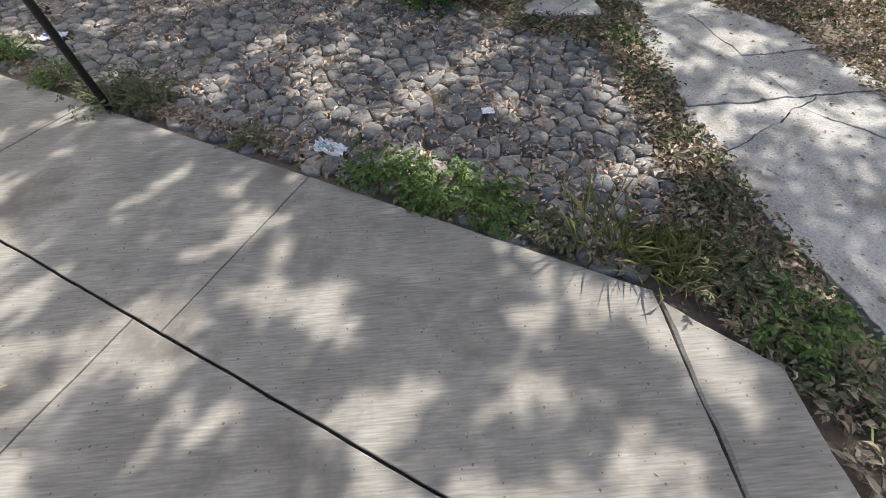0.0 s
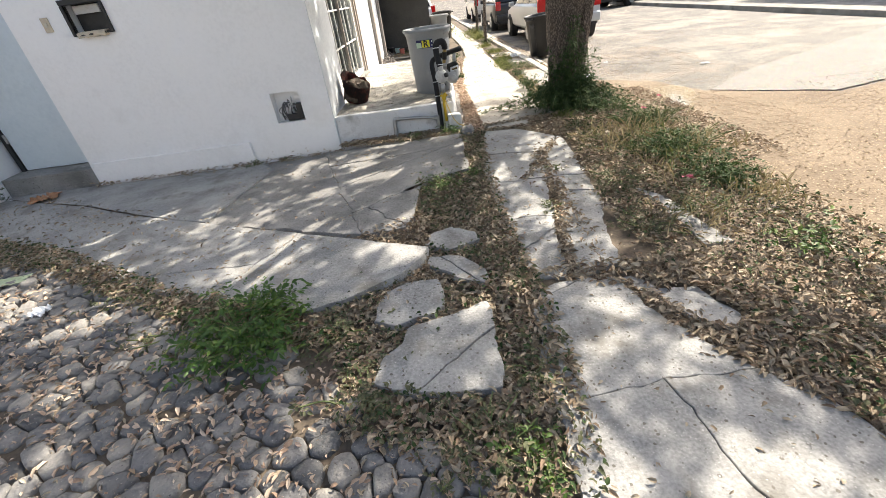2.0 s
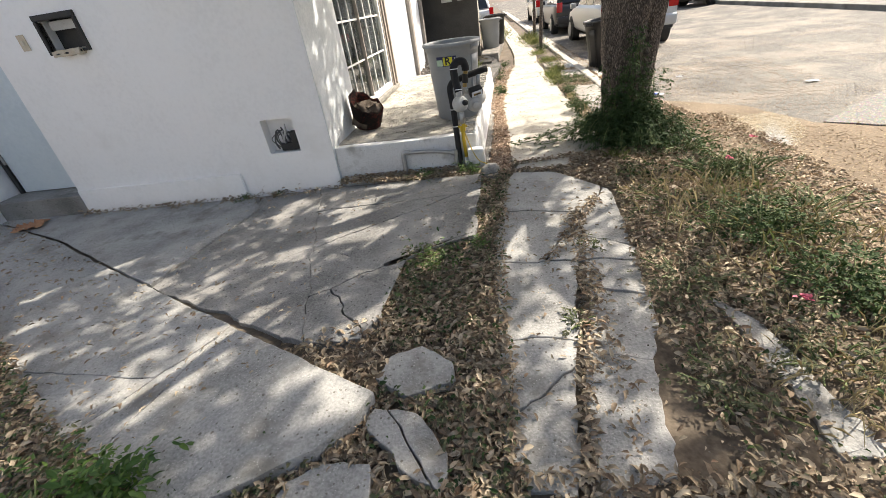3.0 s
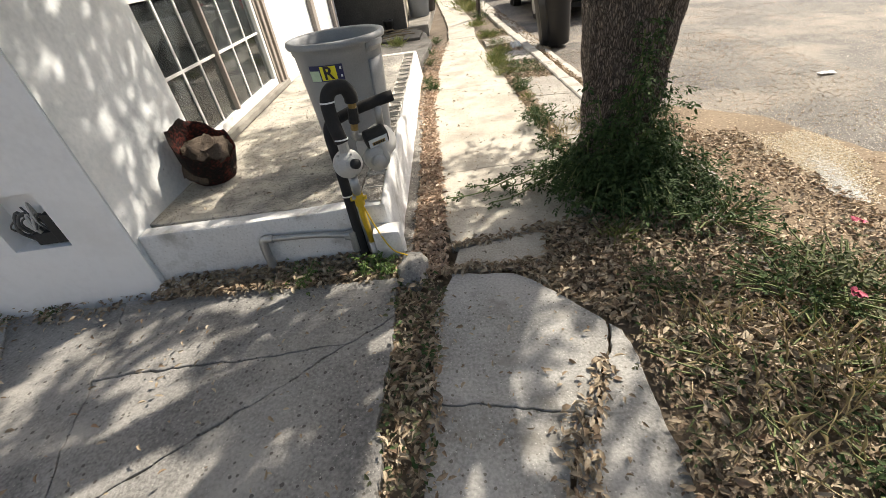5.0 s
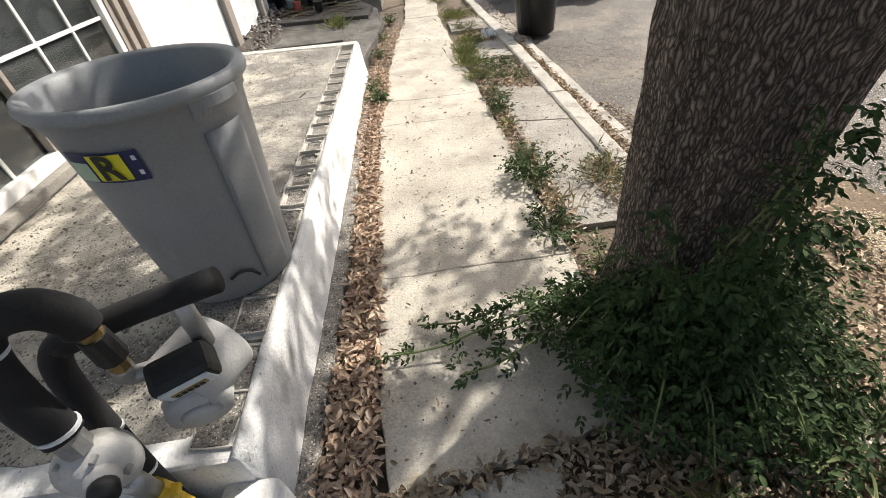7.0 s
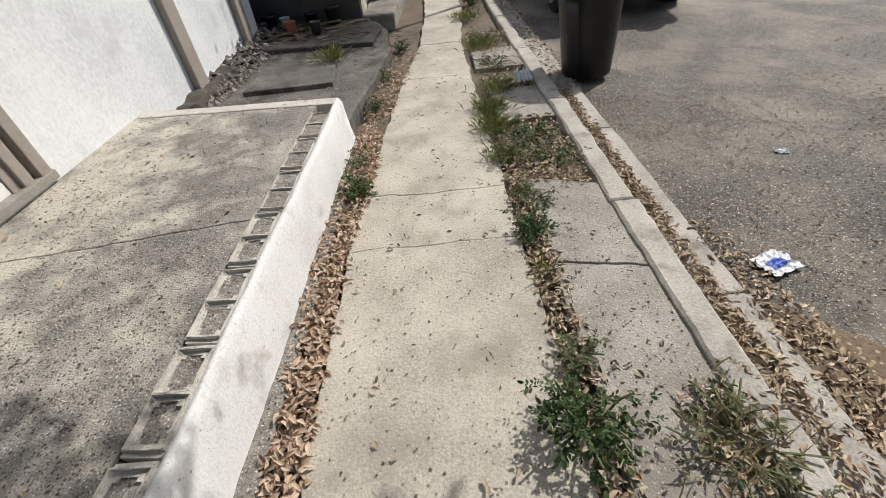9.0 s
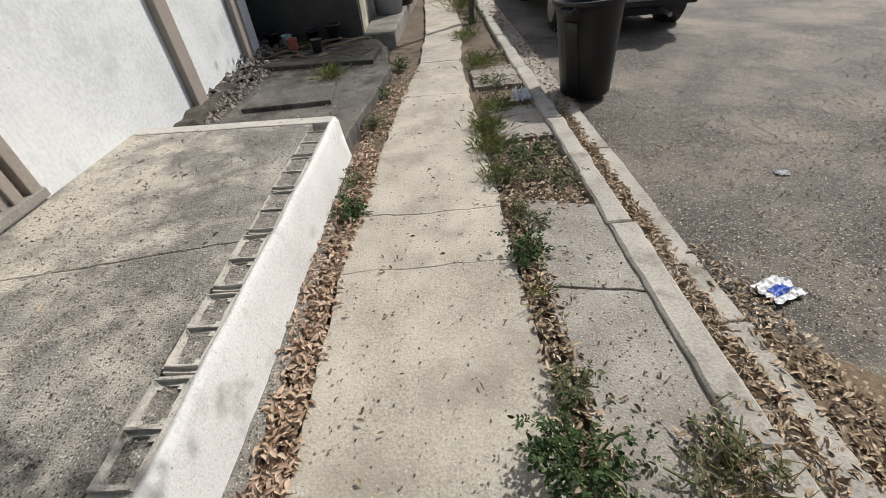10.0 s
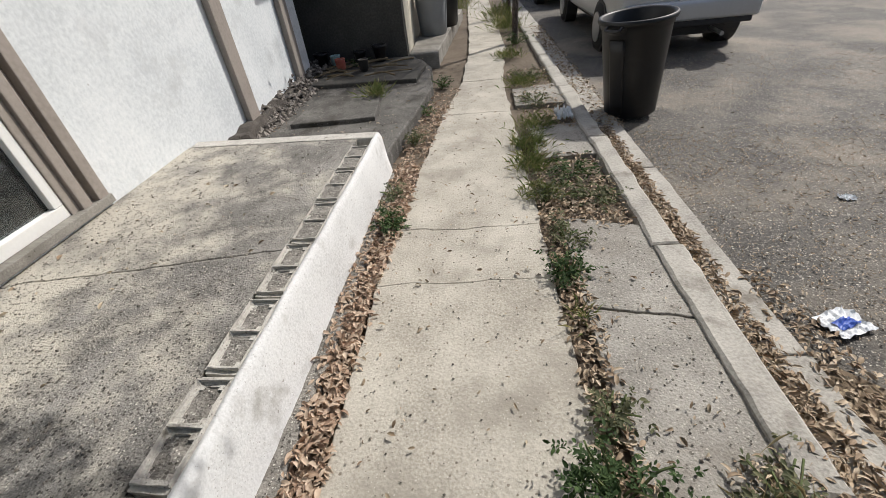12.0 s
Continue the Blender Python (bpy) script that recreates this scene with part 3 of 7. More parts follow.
# outlines of the broken concrete pieces that stand clear of the leaves
BROKEN = [[(1.16, 4.26), (0.97, 4.27), (0.85, 4.18), (0.8, 4.07), (0.79, 3.95), (0.92, 3.88), (1.13, 3.95), (1.18, 4.01), (1.18, 4.13)],
          [(1.41, 3.97), (1.16, 3.91), (0.98, 3.83), (0.95, 3.74), (0.86, 3.67), (0.82, 3.52), (1.0, 3.42), (1.4, 3.4), (1.43, 3.56)],
          [(1.13, 4.52), (1.32, 4.49), (1.46, 4.31), (1.45, 4.16), (1.31, 4.23), (1.21, 4.33), (1.11, 4.43)],
          [(1.29, 4.89), (1.46, 4.78), (1.47, 4.67), (1.27, 4.57), (1.09, 4.69), (1.15, 4.82)],
          [(2.2, 4.1), (2.27, 4.09), (2.36, 3.97), (2.25, 3.93)],
          [(2.31, 3.95), (2.56, 3.95), (2.63, 3.67), (2.55, 3.58), (2.4, 3.71)],
          [(2.77, 5.22), (2.94, 4.98), (2.96, 4.68), (3.0, 4.3), (2.84, 4.3), (2.84, 4.64), (2.82, 4.99)]]


def scatter(poly, count, clump=0.0, clump_scale=1.6, seed=0.0):
    """Random points in a polygon, gathered in drifts where clump is set."""
    xs, ys = [p[0] for p in poly], [p[1] for p in poly]
    out, have = [], 0
    for _ in range(30):
        x, y = RNG.uniform(min(xs), max(xs), count * 2), RNG.uniform(min(ys), max(ys), count * 2)
        ok = within(poly, x, y)
        x, y = x[ok], y[ok]
        if clump:
            drift = np.array([noise.noise(Vector((a * clump_scale, b * clump_scale, seed))) for a, b in zip(x, y)])
            ok = drift >= RNG.uniform(-1, 1, len(x)) * (1 - clump) + clump * 0.15
            x, y = x[ok], y[ok]
        out.append(np.column_stack([x, y]))
        have += len(x)
        if have >= count:
            break
    return np.concatenate(out)[:count]


def litter(name, label, polys, mat, size=(0.025, 0.055), lift=0.012, clump=0.5, parent=None, slim=0.4, scale=1.6):
    """Fallen leaves over some polygons: (outline, count, height)."""
    sets = []
    for k, (poly, count, z) in enumerate(polys):
        p = scatter(poly, count, clump, scale, k * 3.7)
        if len(p):
            on_slab = np.zeros(len(p), bool)
            for b in BROKEN:
                on_slab |= within(b, p[:, 0], p[:, 1])
            p = p[~on_slab | (RNG.random(len(p)) < 0.04)]
            sets.append(np.column_stack([p, z + RNG.uniform(0.002, lift, len(p))]))
    pos = np.concatenate(sets)
    n = len(pos)
    ln = RNG.uniform(*size, n)
    ob = leaves(name, pos, RNG.uniform(0, 6.28, n), RNG.normal(0, 0.26, n), RNG.normal(0, 0.5, n), ln, ln * RNG.uniform(slim * 0.75, slim * 1.25, n), mat,
                parent, 0.38, 0.45)
    return tagged(ob, label, "leaf litter", "", "stuff") if label else ob


def plant(name, label, centre, radius, height, count, leaf, mat, stems=14, category="weed", droop=0.3, stem_mat=None, flat=0.7, slim=0.5, kind="", group="", thin=0.42):
    """A bushy weed: thin stems that lean out from the root and leaves set along them."""
    root = thing(name, label, category, centre, 0, group, kind)
    bm = bmesh.new()
    anchor = []
    for _ in range(stems):
        a = random.uniform(0, 6.283)
        r = radius * math.sqrt(random.uniform(0.05, 1))
        h = height * random.uniform(0.5, 1) * (1 - 0.35 * r / radius)
        b0 = Vector((math.cos(a), math.sin(a), 0)) * radius * 0.25 * random.random()
        tip = Vector((math.cos(a) * r, math.sin(a) * r, h))
        mid = b0.lerp(tip, 0.5) + Vector((random.uniform(-1, 1) * 0.1 * radius, random.uniform(-1, 1) * 0.1 * radius, h * (0.1 + droop * 0.3)))
        path = arc([b0, mid, tip], 4)
        join(bm, tube(path, [0.004 + 0.004 * height * (1 - i / len(path)) for i in range(len(path))], 4, False))
        anchor.append(path)
    tagged(part("stalk", bm, stem_mat or M_STEM, root), kind="stuff")
    pos = []
    for _ in range(int(count * thin)):
        path = random.choice(anchor)
        t = random.uniform(0.25, 1) ** 0.8 * (len(path) - 1)
        i = min(int(t), len(path) - 2)
        p = path[i].lerp(path[i + 1], t - i)
        s = 0.12 * radius + 0.02
        pos.append((p.x + random.gauss(0, s), p.y + random.gauss(0, s), max(0.01, p.z + random.gauss(0, s * 0.8))))
    pos = np.array(pos)
    n = len(pos)
    yaw = np.arctan2(pos[:, 1], pos[:, 0]) + RNG.normal(0, 0.9, n)
    pos, yaw, pitch, ln = sprigs(pos, yaw, RNG.normal(0.15 - droop, 0.5, n), RNG.uniform(leaf * 0.45, leaf * 0.95, n))
    n = len(pos)
    leaves("foliage", pos, yaw, pitch, RNG.normal(0, 0.5, n), ln, ln * RNG.uniform(slim * 0.8, slim * 1.2, n), mat, root, 0.18, 0.2)
    return root


def grass(name, label, centre, radius, count, height, mat=None, kind="stuff", spread=0.5):
    """A tuft of narrow blades."""
    pos = np.column_stack([RNG.normal(0, radius * 0.5, count), RNG.normal(0, radius * 0.5, count), np.zeros(count)])
    ln = RNG.uniform(height * 0.5, height * 1.2, count)
    ob = leaves(name, pos, RNG.uniform(0, 6.28, count), RNG.normal(1.0, spread * 0.6, count).clip(0.1, 1.55), RNG.normal(0, 0.3, count), ln, RNG.uniform(0.003, 0.006, count), mat or M_GRASS,
                None, 0.2, 6.0)
    ob.location = centre
    return tagged(ob, label, "grass", "", kind)


def pebbles(name, label, pos, size, mat, parent=None):
    """Many small angular stones in one mesh: pos (n, 3), size (n,)."""
    n = len(pos)
    shape = np.array([(1, 0, 0), (0, 1, 0), (-1, 0, 0), (0, -1, 0), (0.1, 0.1, 0.75), (0, 0, -0.5)])
    tris = np.array([(0, 1, 4), (1, 2, 4), (2, 3, 4), (3, 0, 4), (1, 0, 5), (2, 1, 5), (3, 2, 5), (0, 3, 5)])
    a = RNG.uniform(0, 6.28, n)
    v = shape[None] * RNG.uniform(0.55, 1.3, (n, 6, 1)) * size[:, None, None]
    x, y = v[:, :, 0] * np.cos(a)[:, None] - v[:, :, 1] * np.sin(a)[:, None], v[:, :, 0] * np.sin(a)[:, None] + v[:, :, 1] * np.cos(a)[:, None]
    v = np.stack([x, y, v[:, :, 2]], 2) + pos[:, None]
    me = bpy.data.meshes.new(name)
    me.from_pydata(v.reshape(-1, 3).tolist(), [], (tris[None] + (np.arange(n) * 6)[:, None, None]).reshape(-1, 3).tolist())
    me.materials.append(mat)
    ob = new(name, me)
    if parent:
        ob.parent = parent
        return tagged(ob, label, "", "", "stuff")
    return tagged(ob, label, "grit", "", "stuff")


def sprigs(pos, yaw, pitch, length, pairs=2):
    """Pinnate sprigs: paired leaflets and one at the tip, as arrays for leaves()."""
    p, ya, pi, ln = [], [], [], []
    d = np.stack([np.cos(yaw) * np.cos(pitch), np.sin(yaw) * np.cos(pitch), np.sin(pitch)], 1)
    for k in range(pairs + 1):
        at = pos + d * (length * 1.1 * k / pairs)[:, None]
        for side in ((0,) if k == pairs else (-1, 1)):
            n = len(pos)
            p.append(at)
            ya.append(yaw + side * 0.95 + RNG.normal(0, 0.15, n))
            pi.append(pitch * 0.6 + RNG.normal(-0.1, 0.25, n))
            ln.append(length * RNG.uniform(0.7, 1.15, n))
    return np.concatenate(p), np.concatenate(ya), np.concatenate(pi), np.concatenate(ln)


SKEW = math.degrees(math.atan(-0.035))         # of the facade
SKEW_P = math.degrees(math.atan(-0.055))       # of the platform edge


def fall(x, y):
    """The driveway falls gently towards the house door."""
    d = (1.13 - x) * 0.866 + (y - 4.53) * 0.5
    return max(-0.1, 0.085 - 0.053 * max(0.0, d))


# ---- ground and road ----
bm = bmesh.new()
bmesh.ops.create_grid(bm, x_segments=60, y_segments=60, size=1)
for v in bm.verts:
    v.co.x = math.copysign(abs(v.co.x) ** 3, v.co.x) * 400
    v.co.y = math.copysign(abs(v.co.y) ** 3, v.co.y) * 400 + 5
    v.co.z = -0.16
tagged(part("ground", bm, M_EARTH), "bare brown earth under the whole street", "ground", "", "structure")

bm = bmesh.new()
bmesh.ops.create_grid(bm, x_segments=150, y_segments=260, size=1)
for v in bm.verts:
    x, y = -1.0 + v.co.x * 4.5, 12.0 + v.co.y * 18
    h = -0.016 + 0.012 * noise.noise(Vector((x * 2.1, y * 2.1, 0))) + 0.012 * noise.noise(Vector((x * 7, y * 7, 3)))
    if y < 4.3 and x < 1.28:
        h -= 0.012
    if x > 1.6 and x < 2.85:
        h -= 0.012
    if y > 4.3 and x < 1.4:
        h = min(h, fall(x, y) - 0.04)
    if y > 7.1:
        h -= 0.035
    v.co = (x, y, h)
tagged(part("verge_soil", bm, M_EARTH, None, "", True), "uneven dark earth beneath slabs and along the verge", "soil", "", "structure")

bm = bmesh.new()
bmesh.ops.create_grid(bm, x_segments=24, y_segments=120, size=1)
for v in bm.verts:
    v.co.x = 7.55 + v.co.x * 3.95
    v.co.y = 30 + v.co.y * 60
    v.co.z = -0.13 + 0.015 * noise.noise(Vector((v.co.x * 0.5, v.co.y * 0.5, 0)))
tagged(part("road", bm, M_ASPHALT), "worn grey-brown asphalt street strewn with dry leaf bits", "road", "", "structure")

bm = plate([(5.2, 8.1), (6.3, 7.35), (11.4, 8.4), (11.4, 11.4), (6.4, 9.0)], -0.106, 0.03, 0.05, 0.12, 0.004, 1.5)
tagged(part("road_patch", bm, M_ASPHALT_NEW), "paler patch of newer asphalt in the street", "road", "", "structure")
bm = plate([(3.72, -6), (11.4, -6), (11.4, 8.3), (6.3, 7.25), (5.1, 8.1), (4.9, 9.0), (4.3, 9.6), (3.95, 9.9), (3.93, 8.0), (3.72, 7.8)], -0.104, 0.03, 0.05, 0.15, 0.004, 1.5)
tagged(part("road_side_street", bm, M_DUST), "dusty brown street corner covered with leaf bits", "road", "", "structure")


def blob(cx, cy, rx, ry, n=26, wob=0.25, seed=0.0):
    return [(cx + math.cos(2 * math.pi * i / n) * rx * (1 + wob * noise.noise(Vector((math.cos(2 * math.pi * i / n) * 1.7, math.sin(2 * math.pi * i / n) * 1.7, seed)))),
             cy + math.sin(2 * math.pi * i / n) * ry * (1 + wob * noise.noise(Vector((math.cos(2 * math.pi * i / n) * 1.7, math.sin(2 * math.pi * i / n) * 1.7, seed + 5)))))
            for i in range(n)]


# far side of the street
bm = box(11.5, -30, -0.155, 14.5, 90, 0.0, 0.02)
tagged(part("pavement_far", bm, M_CONCRETE), "far concrete pavement across the street", "pavement", "", "structure")

# ---- kerb and gutter ----
kerb = thing("kerb", "weathered concrete kerb along the street", "kerb", kind="structure")
y = 7.9
while y < 44:
    ln = random.uniform(1.2, 1.6)
    b = plate([(3.5, y + 0.006), (3.65, y + 0.006), (3.66, y + ln), (3.51, y + ln)], 0.015 if y < 13 else 0.01, 0.16, 0.012, 0.07, 0.018, 6)
    part("kerbstone", b, M_KERB, kerb)
    y += ln
gutter = thing("gutter", "cracked concrete gutter strip beside the kerb", "gutter", kind="structure")
y = 7.9
while y < 44:
    ln = random.uniform(1.6, 2.4)
    part("gutter_slab", plate([(3.67, y), (3.92, y), (3.93, y + ln - 0.01), (3.67, y + ln - 0.01)], -0.085, 0.06, 0.01, 0.09, 0.008, 5), M_KERB, gutter)
    y += ln

# ---- walls of the white house ----
house = thing("house_white", "white rendered corner house with a recessed blue door", "house", kind="structure")


def wall_with_holes(x0, x1, z0, z1, holes, y0, y1):
    """A wall along x between y0 and y1 with square holes (x0, z0, x1, z1) right through it."""
    bm = bmesh.new()
    xs = sorted({x0, x1, *[h[0] for h in holes], *[h[2] for h in holes]})
    zs = sorted({z0, z1, *[h[1] for h in holes], *[h[3] for h in holes]})
    solid = {}
    for i in range(len(xs) - 1):
        for k in range(len(zs) - 1):
            mx, mz = (xs[i] + xs[i + 1]) / 2, (zs[k] + zs[k + 1]) / 2
            solid[i, k] = not any(h[0] < mx < h[2] and h[1] < mz < h[3] for h in holes)
    cache = {}

    def vert(x, yy, z):
        key = (round(x, 5), round(yy, 5), round(z, 5))
        if key not in cache:
            cache[key] = bm.verts.new((x, yy, z))
        return cache[key]
    for (i, k), s in solid.items():
        if not s:
            continue
        a, b, c, d = xs[i], xs[i + 1], zs[k], zs[k + 1]
        bm.faces.new([vert(a, y0, c), vert(b, y0, c), vert(b, y0, d), vert(a, y0, d)])
        bm.faces.new([vert(a, y1, c), vert(a, y1, d), vert(b, y1, d), vert(b, y1, c)])
        for (di, dk), quad in (((-1, 0), [(a, y1, c), (a, y0, c), (a, y0, d), (a, y1, d)]), ((1, 0), [(b, y0, c), (b, y1, c), (b, y1, d), (b, y0, d)]),
                               ((0, -1), [(a, y1, c), (b, y1, c), (b, y0, c), (a, y0, c)]), ((0, 1), [(a, y0, d), (b, y0, d), (b, y1, d), (a, y1, d)])):
            if not solid.get((i + di, k + dk), False):
                bm.faces.new([vert(*q) for q in quad])
    return bm


BACK = 7.52          # face of the wall that looks at the corner
bm = wall_with_holes(-3.1, 0.062, -0.15, 6.0, [(-0.62, 0.355, -0.278, 0.705), (-2.44, 1.57, -2.05, 1.87)], BACK, BACK + 0.22)
part("wall", bm, M_WHITE, house)
bm = box(-4.4, 7.88, 0.0, -3.1, 8.0, 6.0)
part("wall", bm, M_BLUE_WALL, house, "pale blue painted wall round the recessed door")
bm = roughen(box(-4.5, 1.0, -0.15, -4.28, 8.0, 3.1), 0.01, 1.5, 0.4)
part("wall", bm, M_WHITE, house, "white garden side wall with grime at its foot")
# backs of the two wall niches
part("niche_back", box(-0.66, BACK + 0.13, 0.3, -0.23, BACK + 0.17, 0.75), M_WHITE, house)
part("niche_back", box(-2.5, BACK + 0.13, 1.5, -2.0, BACK + 0.17, 1.95), M_BLACK, house)
bm = roughen(box(-3.08, BACK - 0.035, -0.14, -1.04, BACK - 0.003, 0.18, 0.008), 0.006, 4, 0.25)
part("plinth", bm, M_WHITE, house, "thick white plaster plinth band along the wall foot")
part("roof", box(-4.6, 7.4, 6.0, 0.3, 16.0, 6.2, 0.02), M_CREAM, house)
part("wall", box(-4.4, 8.0, -0.1, -4.2, 15.6, 6.0), M_WHITE, house)

# street facade, slightly askew, in its own frame: x out of the wall, y along it
facade = thing("house_facade", "pale blue-white painted street front with patched base", "house", (0.07, 7.55, 0), SKEW, kind="structure")


part("wall", box(-0.2, -0.024, -0.12, 0.0, 1.0, 6.0), M_FACADE, facade)
part("wall", box(-0.22, 1.0, 2.45, 0.0, 3.4, 6.0), M_FACADE, facade)
part("wall", box(-0.22, 1.0, -0.1, 0.0, 3.4, 0.345), M_FACADE, facade)
part("wall", roughen(box(-0.22, 3.4, -0.1, 0.0, 7.2, 6.0), 0.006, 2, 0.5), M_FACADE, facade)
# unlit recess: its shade is in the dark colour
part("wall", box(-1.9, 7.05, -0.1, -0.22, 7.2, 6.0), M_JUT, facade, "recess side with its shade in the colour")

# ---- raised platform with its block edge ----
platform = thing("platform", "raised cement platform edged with hollow blocks and white plaster", "platform", (0.05, 7.55, 0), SKEW_P, kind="structure")
for piece in cut_poly([(-0.1, 0.15), (1.345, 0.15), (1.345, 4.27), (-0.1, 4.27)], (-0.1, 2.58), (1.34, 2.86), 0.005):
    part("deck", plate(piece, 0.326, 0.42, 0.016, 0.045, 0.005, 4.5), M_PLATFORM, platform)
edge = part("front_edge", roughen(box(0.065, 7.555, -0.14, 1.57, 7.66, 0.325, 0.015), 0.008, 3, 0.12), M_WHITE_ROUGH, platform)
edge.matrix_parent_inverse = pose(0.05, 7.55, 0, 0, 0, SKEW_P).inverted()
bm = bmesh.new()
pr = [(1.49, 0.335), (1.51, 0.33), (1.525, 0.3), (1.542, 0.1), (1.56, 0.0), (1.572, -0.14), (1.49, -0.14)]
rows = []
for j in range(46):
    yy = 0.1 + 4.26 * j / 45
    rows.append([bm.verts.new((x + 0.012 * noise.noise(Vector((x * 4, yy * 3, z * 4))), yy, z + 0.008 * noise.noise(Vector((yy * 4, z, 2))))) for x, z in pr])
for a, b in zip(rows, rows[1:]):
    for i in range(len(pr)):
        bm.faces.new((a[i], b[i], b[(i + 1) % len(pr)], a[(i + 1) % len(pr)]))
bm.faces.new(rows[0])
bm.faces.new(rows[-1][::-1])
part("side_face", bm, M_WHITE_ROUGH, platform, "white plastered side with cracks and stains", True)
foot = roughen(box(1.55, 0.02, -0.14, 1.635, 4.3, 0.0, 0.02), 0.012, 9, 0.05)
part("footing", foot, M_FILL, platform, "rough gravelly cement footing")
part("end_edge", roughen(box(-0.05, 4.26, -0.1, 1.5, 4.38, 0.335, 0.015), 0.006, 3, 0.2), M_BLOCK, platform)


def hollow_block():
    """A two-celled concrete block, 0.39 m along y, its cells half filled with mortar."""
    bm = wall_with_holes(-0.195, 0.195, -0.08, 0.08, [(-0.158, -0.047, -0.02, 0.047), (0.02, -0.047, 0.158, 0.047)], -0.1, 0.1)
    bmesh.ops.rotate(bm, verts=bm.verts, matrix=Matrix.Rotation(radians(90), 3, "X"))
    bmesh.ops.rotate(bm, verts=bm.verts, matrix=Matrix.Rotation(radians(90), 3, "Z"))
    edges = [e for e in bm.edges if e.is_manifold and e.calc_face_angle(0) > 0.5]
    bmesh.ops.bevel(bm, geom=edges, offset=0.016, segments=2, affect="EDGES")
    return bm


block_mesh = mesh_of("block", roughen(hollow_block(), 0.007, 16, 0.05), M_BLOCK)
fill_bm = roughen(box(-0.056, -0.17, -0.1, 0.056, 0.17, 0.0), 0.009, 26, 0.018)
fill_mesh = mesh_of("mortar_fill", fill_bm, M_FILL)
for k in range(10):
    ob = new("block", block_mesh)
    ob.parent = platform
    ob.matrix_local = pose(1.42 + random.uniform(-0.006, 0.006), 0.31 + k * 0.402, 0.236 + random.uniform(-0.004, 0.004), 0, 0, random.uniform(-1, 1))
    ob2 = new("mortar_fill", fill_mesh)
    ob2.parent = platform
    depth = 0.331 if k < 3 else random.uniform(0.312, 0.32) if k < 7 else random.uniform(0.318, 0.326)
    ob2.matrix_local = pose(1.42, 0.31 + k * 0.402, depth, 0, 0, 180 * (k % 2))

# ---- sliding window door in the facade ----
window = thing("window_1", "white-framed sliding glass door with thin white glazing bars", "window", (0.07, 7.55, 0), SKEW, kind="structure")
part("sill", box(-0.2, 0.98, 0.345, 0.03, 3.4, 0.40, 0.006), M_CONCRETE, window)
part("frame", box(-0.12, 1.0, 0.40, -0.03, 3.14, 0.475, 0.006), M_WHITE_FRAME, window)
part("frame", box(-0.12, 1.0, 2.38, -0.03, 3.14, 2.45, 0.006), M_WHITE_FRAME, window)
part("frame", box(-0.12, 1.0, 0.475, -0.03, 1.06, 2.38, 0.006), M_WHITE_FRAME, window)
part("frame", box(-0.12, 3.08, 0.475, -0.03, 3.14, 2.38, 0.006), M_WHITE_FRAME, window)
part("meeting_stile", box(-0.1, 1.96, 0.475, -0.03, 1.99, 2.38, 0.004), M_TAUPE, window)
jamb = bmesh.new()
box(-0.18, 3.14, 0.34, -0.02, 3.2, 2.45, 0.006, jamb)
box(-0.18, 3.2, 0.34, 0.005, 3.27, 2.45, 0.008, jamb)
box(-0.18, 3.27, 0.34, -0.03, 3.31, 2.45, 0.004, jamb)
box(-0.18, 3.31, 0.34, 0.02, 3.39, 2.45, 0.008, jamb)
part("jamb", jamb, M_TAUPE, window, "moulded taupe door jamb")
for y0, y1 in ((1.06, 1.95), (2.0, 3.08)):
    g = part("pane", box(-0.078, y0, 0.475, -0.07, y1, 2.38), M_GLASS, window)
    g.visible_shadow = False
    for k in (1, 2):
        yy = y0 + (y1 - y0) * k / 3
        part("glazing_bar", box(-0.069, yy - 0.011, 0.475, -0.058, yy + 0.011, 2.38, 0.002), M_WHITE_FRAME, window)
    for z in (0.96, 1.45, 1.93):
        part("glazing_bar", box(-0.068, y0, z - 0.011, -0.056, y1, z + 0.011, 0.002), M_WHITE_FRAME, window)
cur = bmesh.new()
for j in range(60):
    yy = 1.0 + 0.95 * j / 59
    x = -0.26 + 0.02 * math.sin(j * 0.9)
    a, b = cur.verts.new((x, yy, 0.42)), cur.verts.new((x, yy, 2.5))
cur.verts.ensure_lookup_table()
for j in range(59):
    cur.faces.new((cur.verts[2 * j], cur.verts[2 * j + 2], cur.verts[2 * j + 3], cur.verts[2 * j + 1]))
bmesh.ops.solidify(cur, geom=cur.faces[:], thickness=0.004)
part("curtain", cur, M_CLOTH, window, "pale curtain behind the glass")
room = thing("room", "dim plain room behind the glass door", "room", (0.07, 7.55, 0), SKEW, kind="structure")
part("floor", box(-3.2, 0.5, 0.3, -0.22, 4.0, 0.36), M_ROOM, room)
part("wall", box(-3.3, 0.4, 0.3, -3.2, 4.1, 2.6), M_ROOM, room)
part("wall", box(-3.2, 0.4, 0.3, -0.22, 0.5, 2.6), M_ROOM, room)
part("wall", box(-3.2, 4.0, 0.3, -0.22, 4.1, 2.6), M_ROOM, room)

# downpipe-like pilasters on the facade
for y0, w, mt in ((5.2, 0.19, M_TAUPE), (6.62, 0.19, M_TAUPE)):
    p = thing("pilaster", "narrow taupe-painted vertical strip on the facade", "pilaster", (0.07, 7.55, 0), SKEW, "facade strips", "structure")
    part("shaft", box(0.002, y0, 0.12, 0.07, y0 + w, 3.08, 0.012), mt, p)

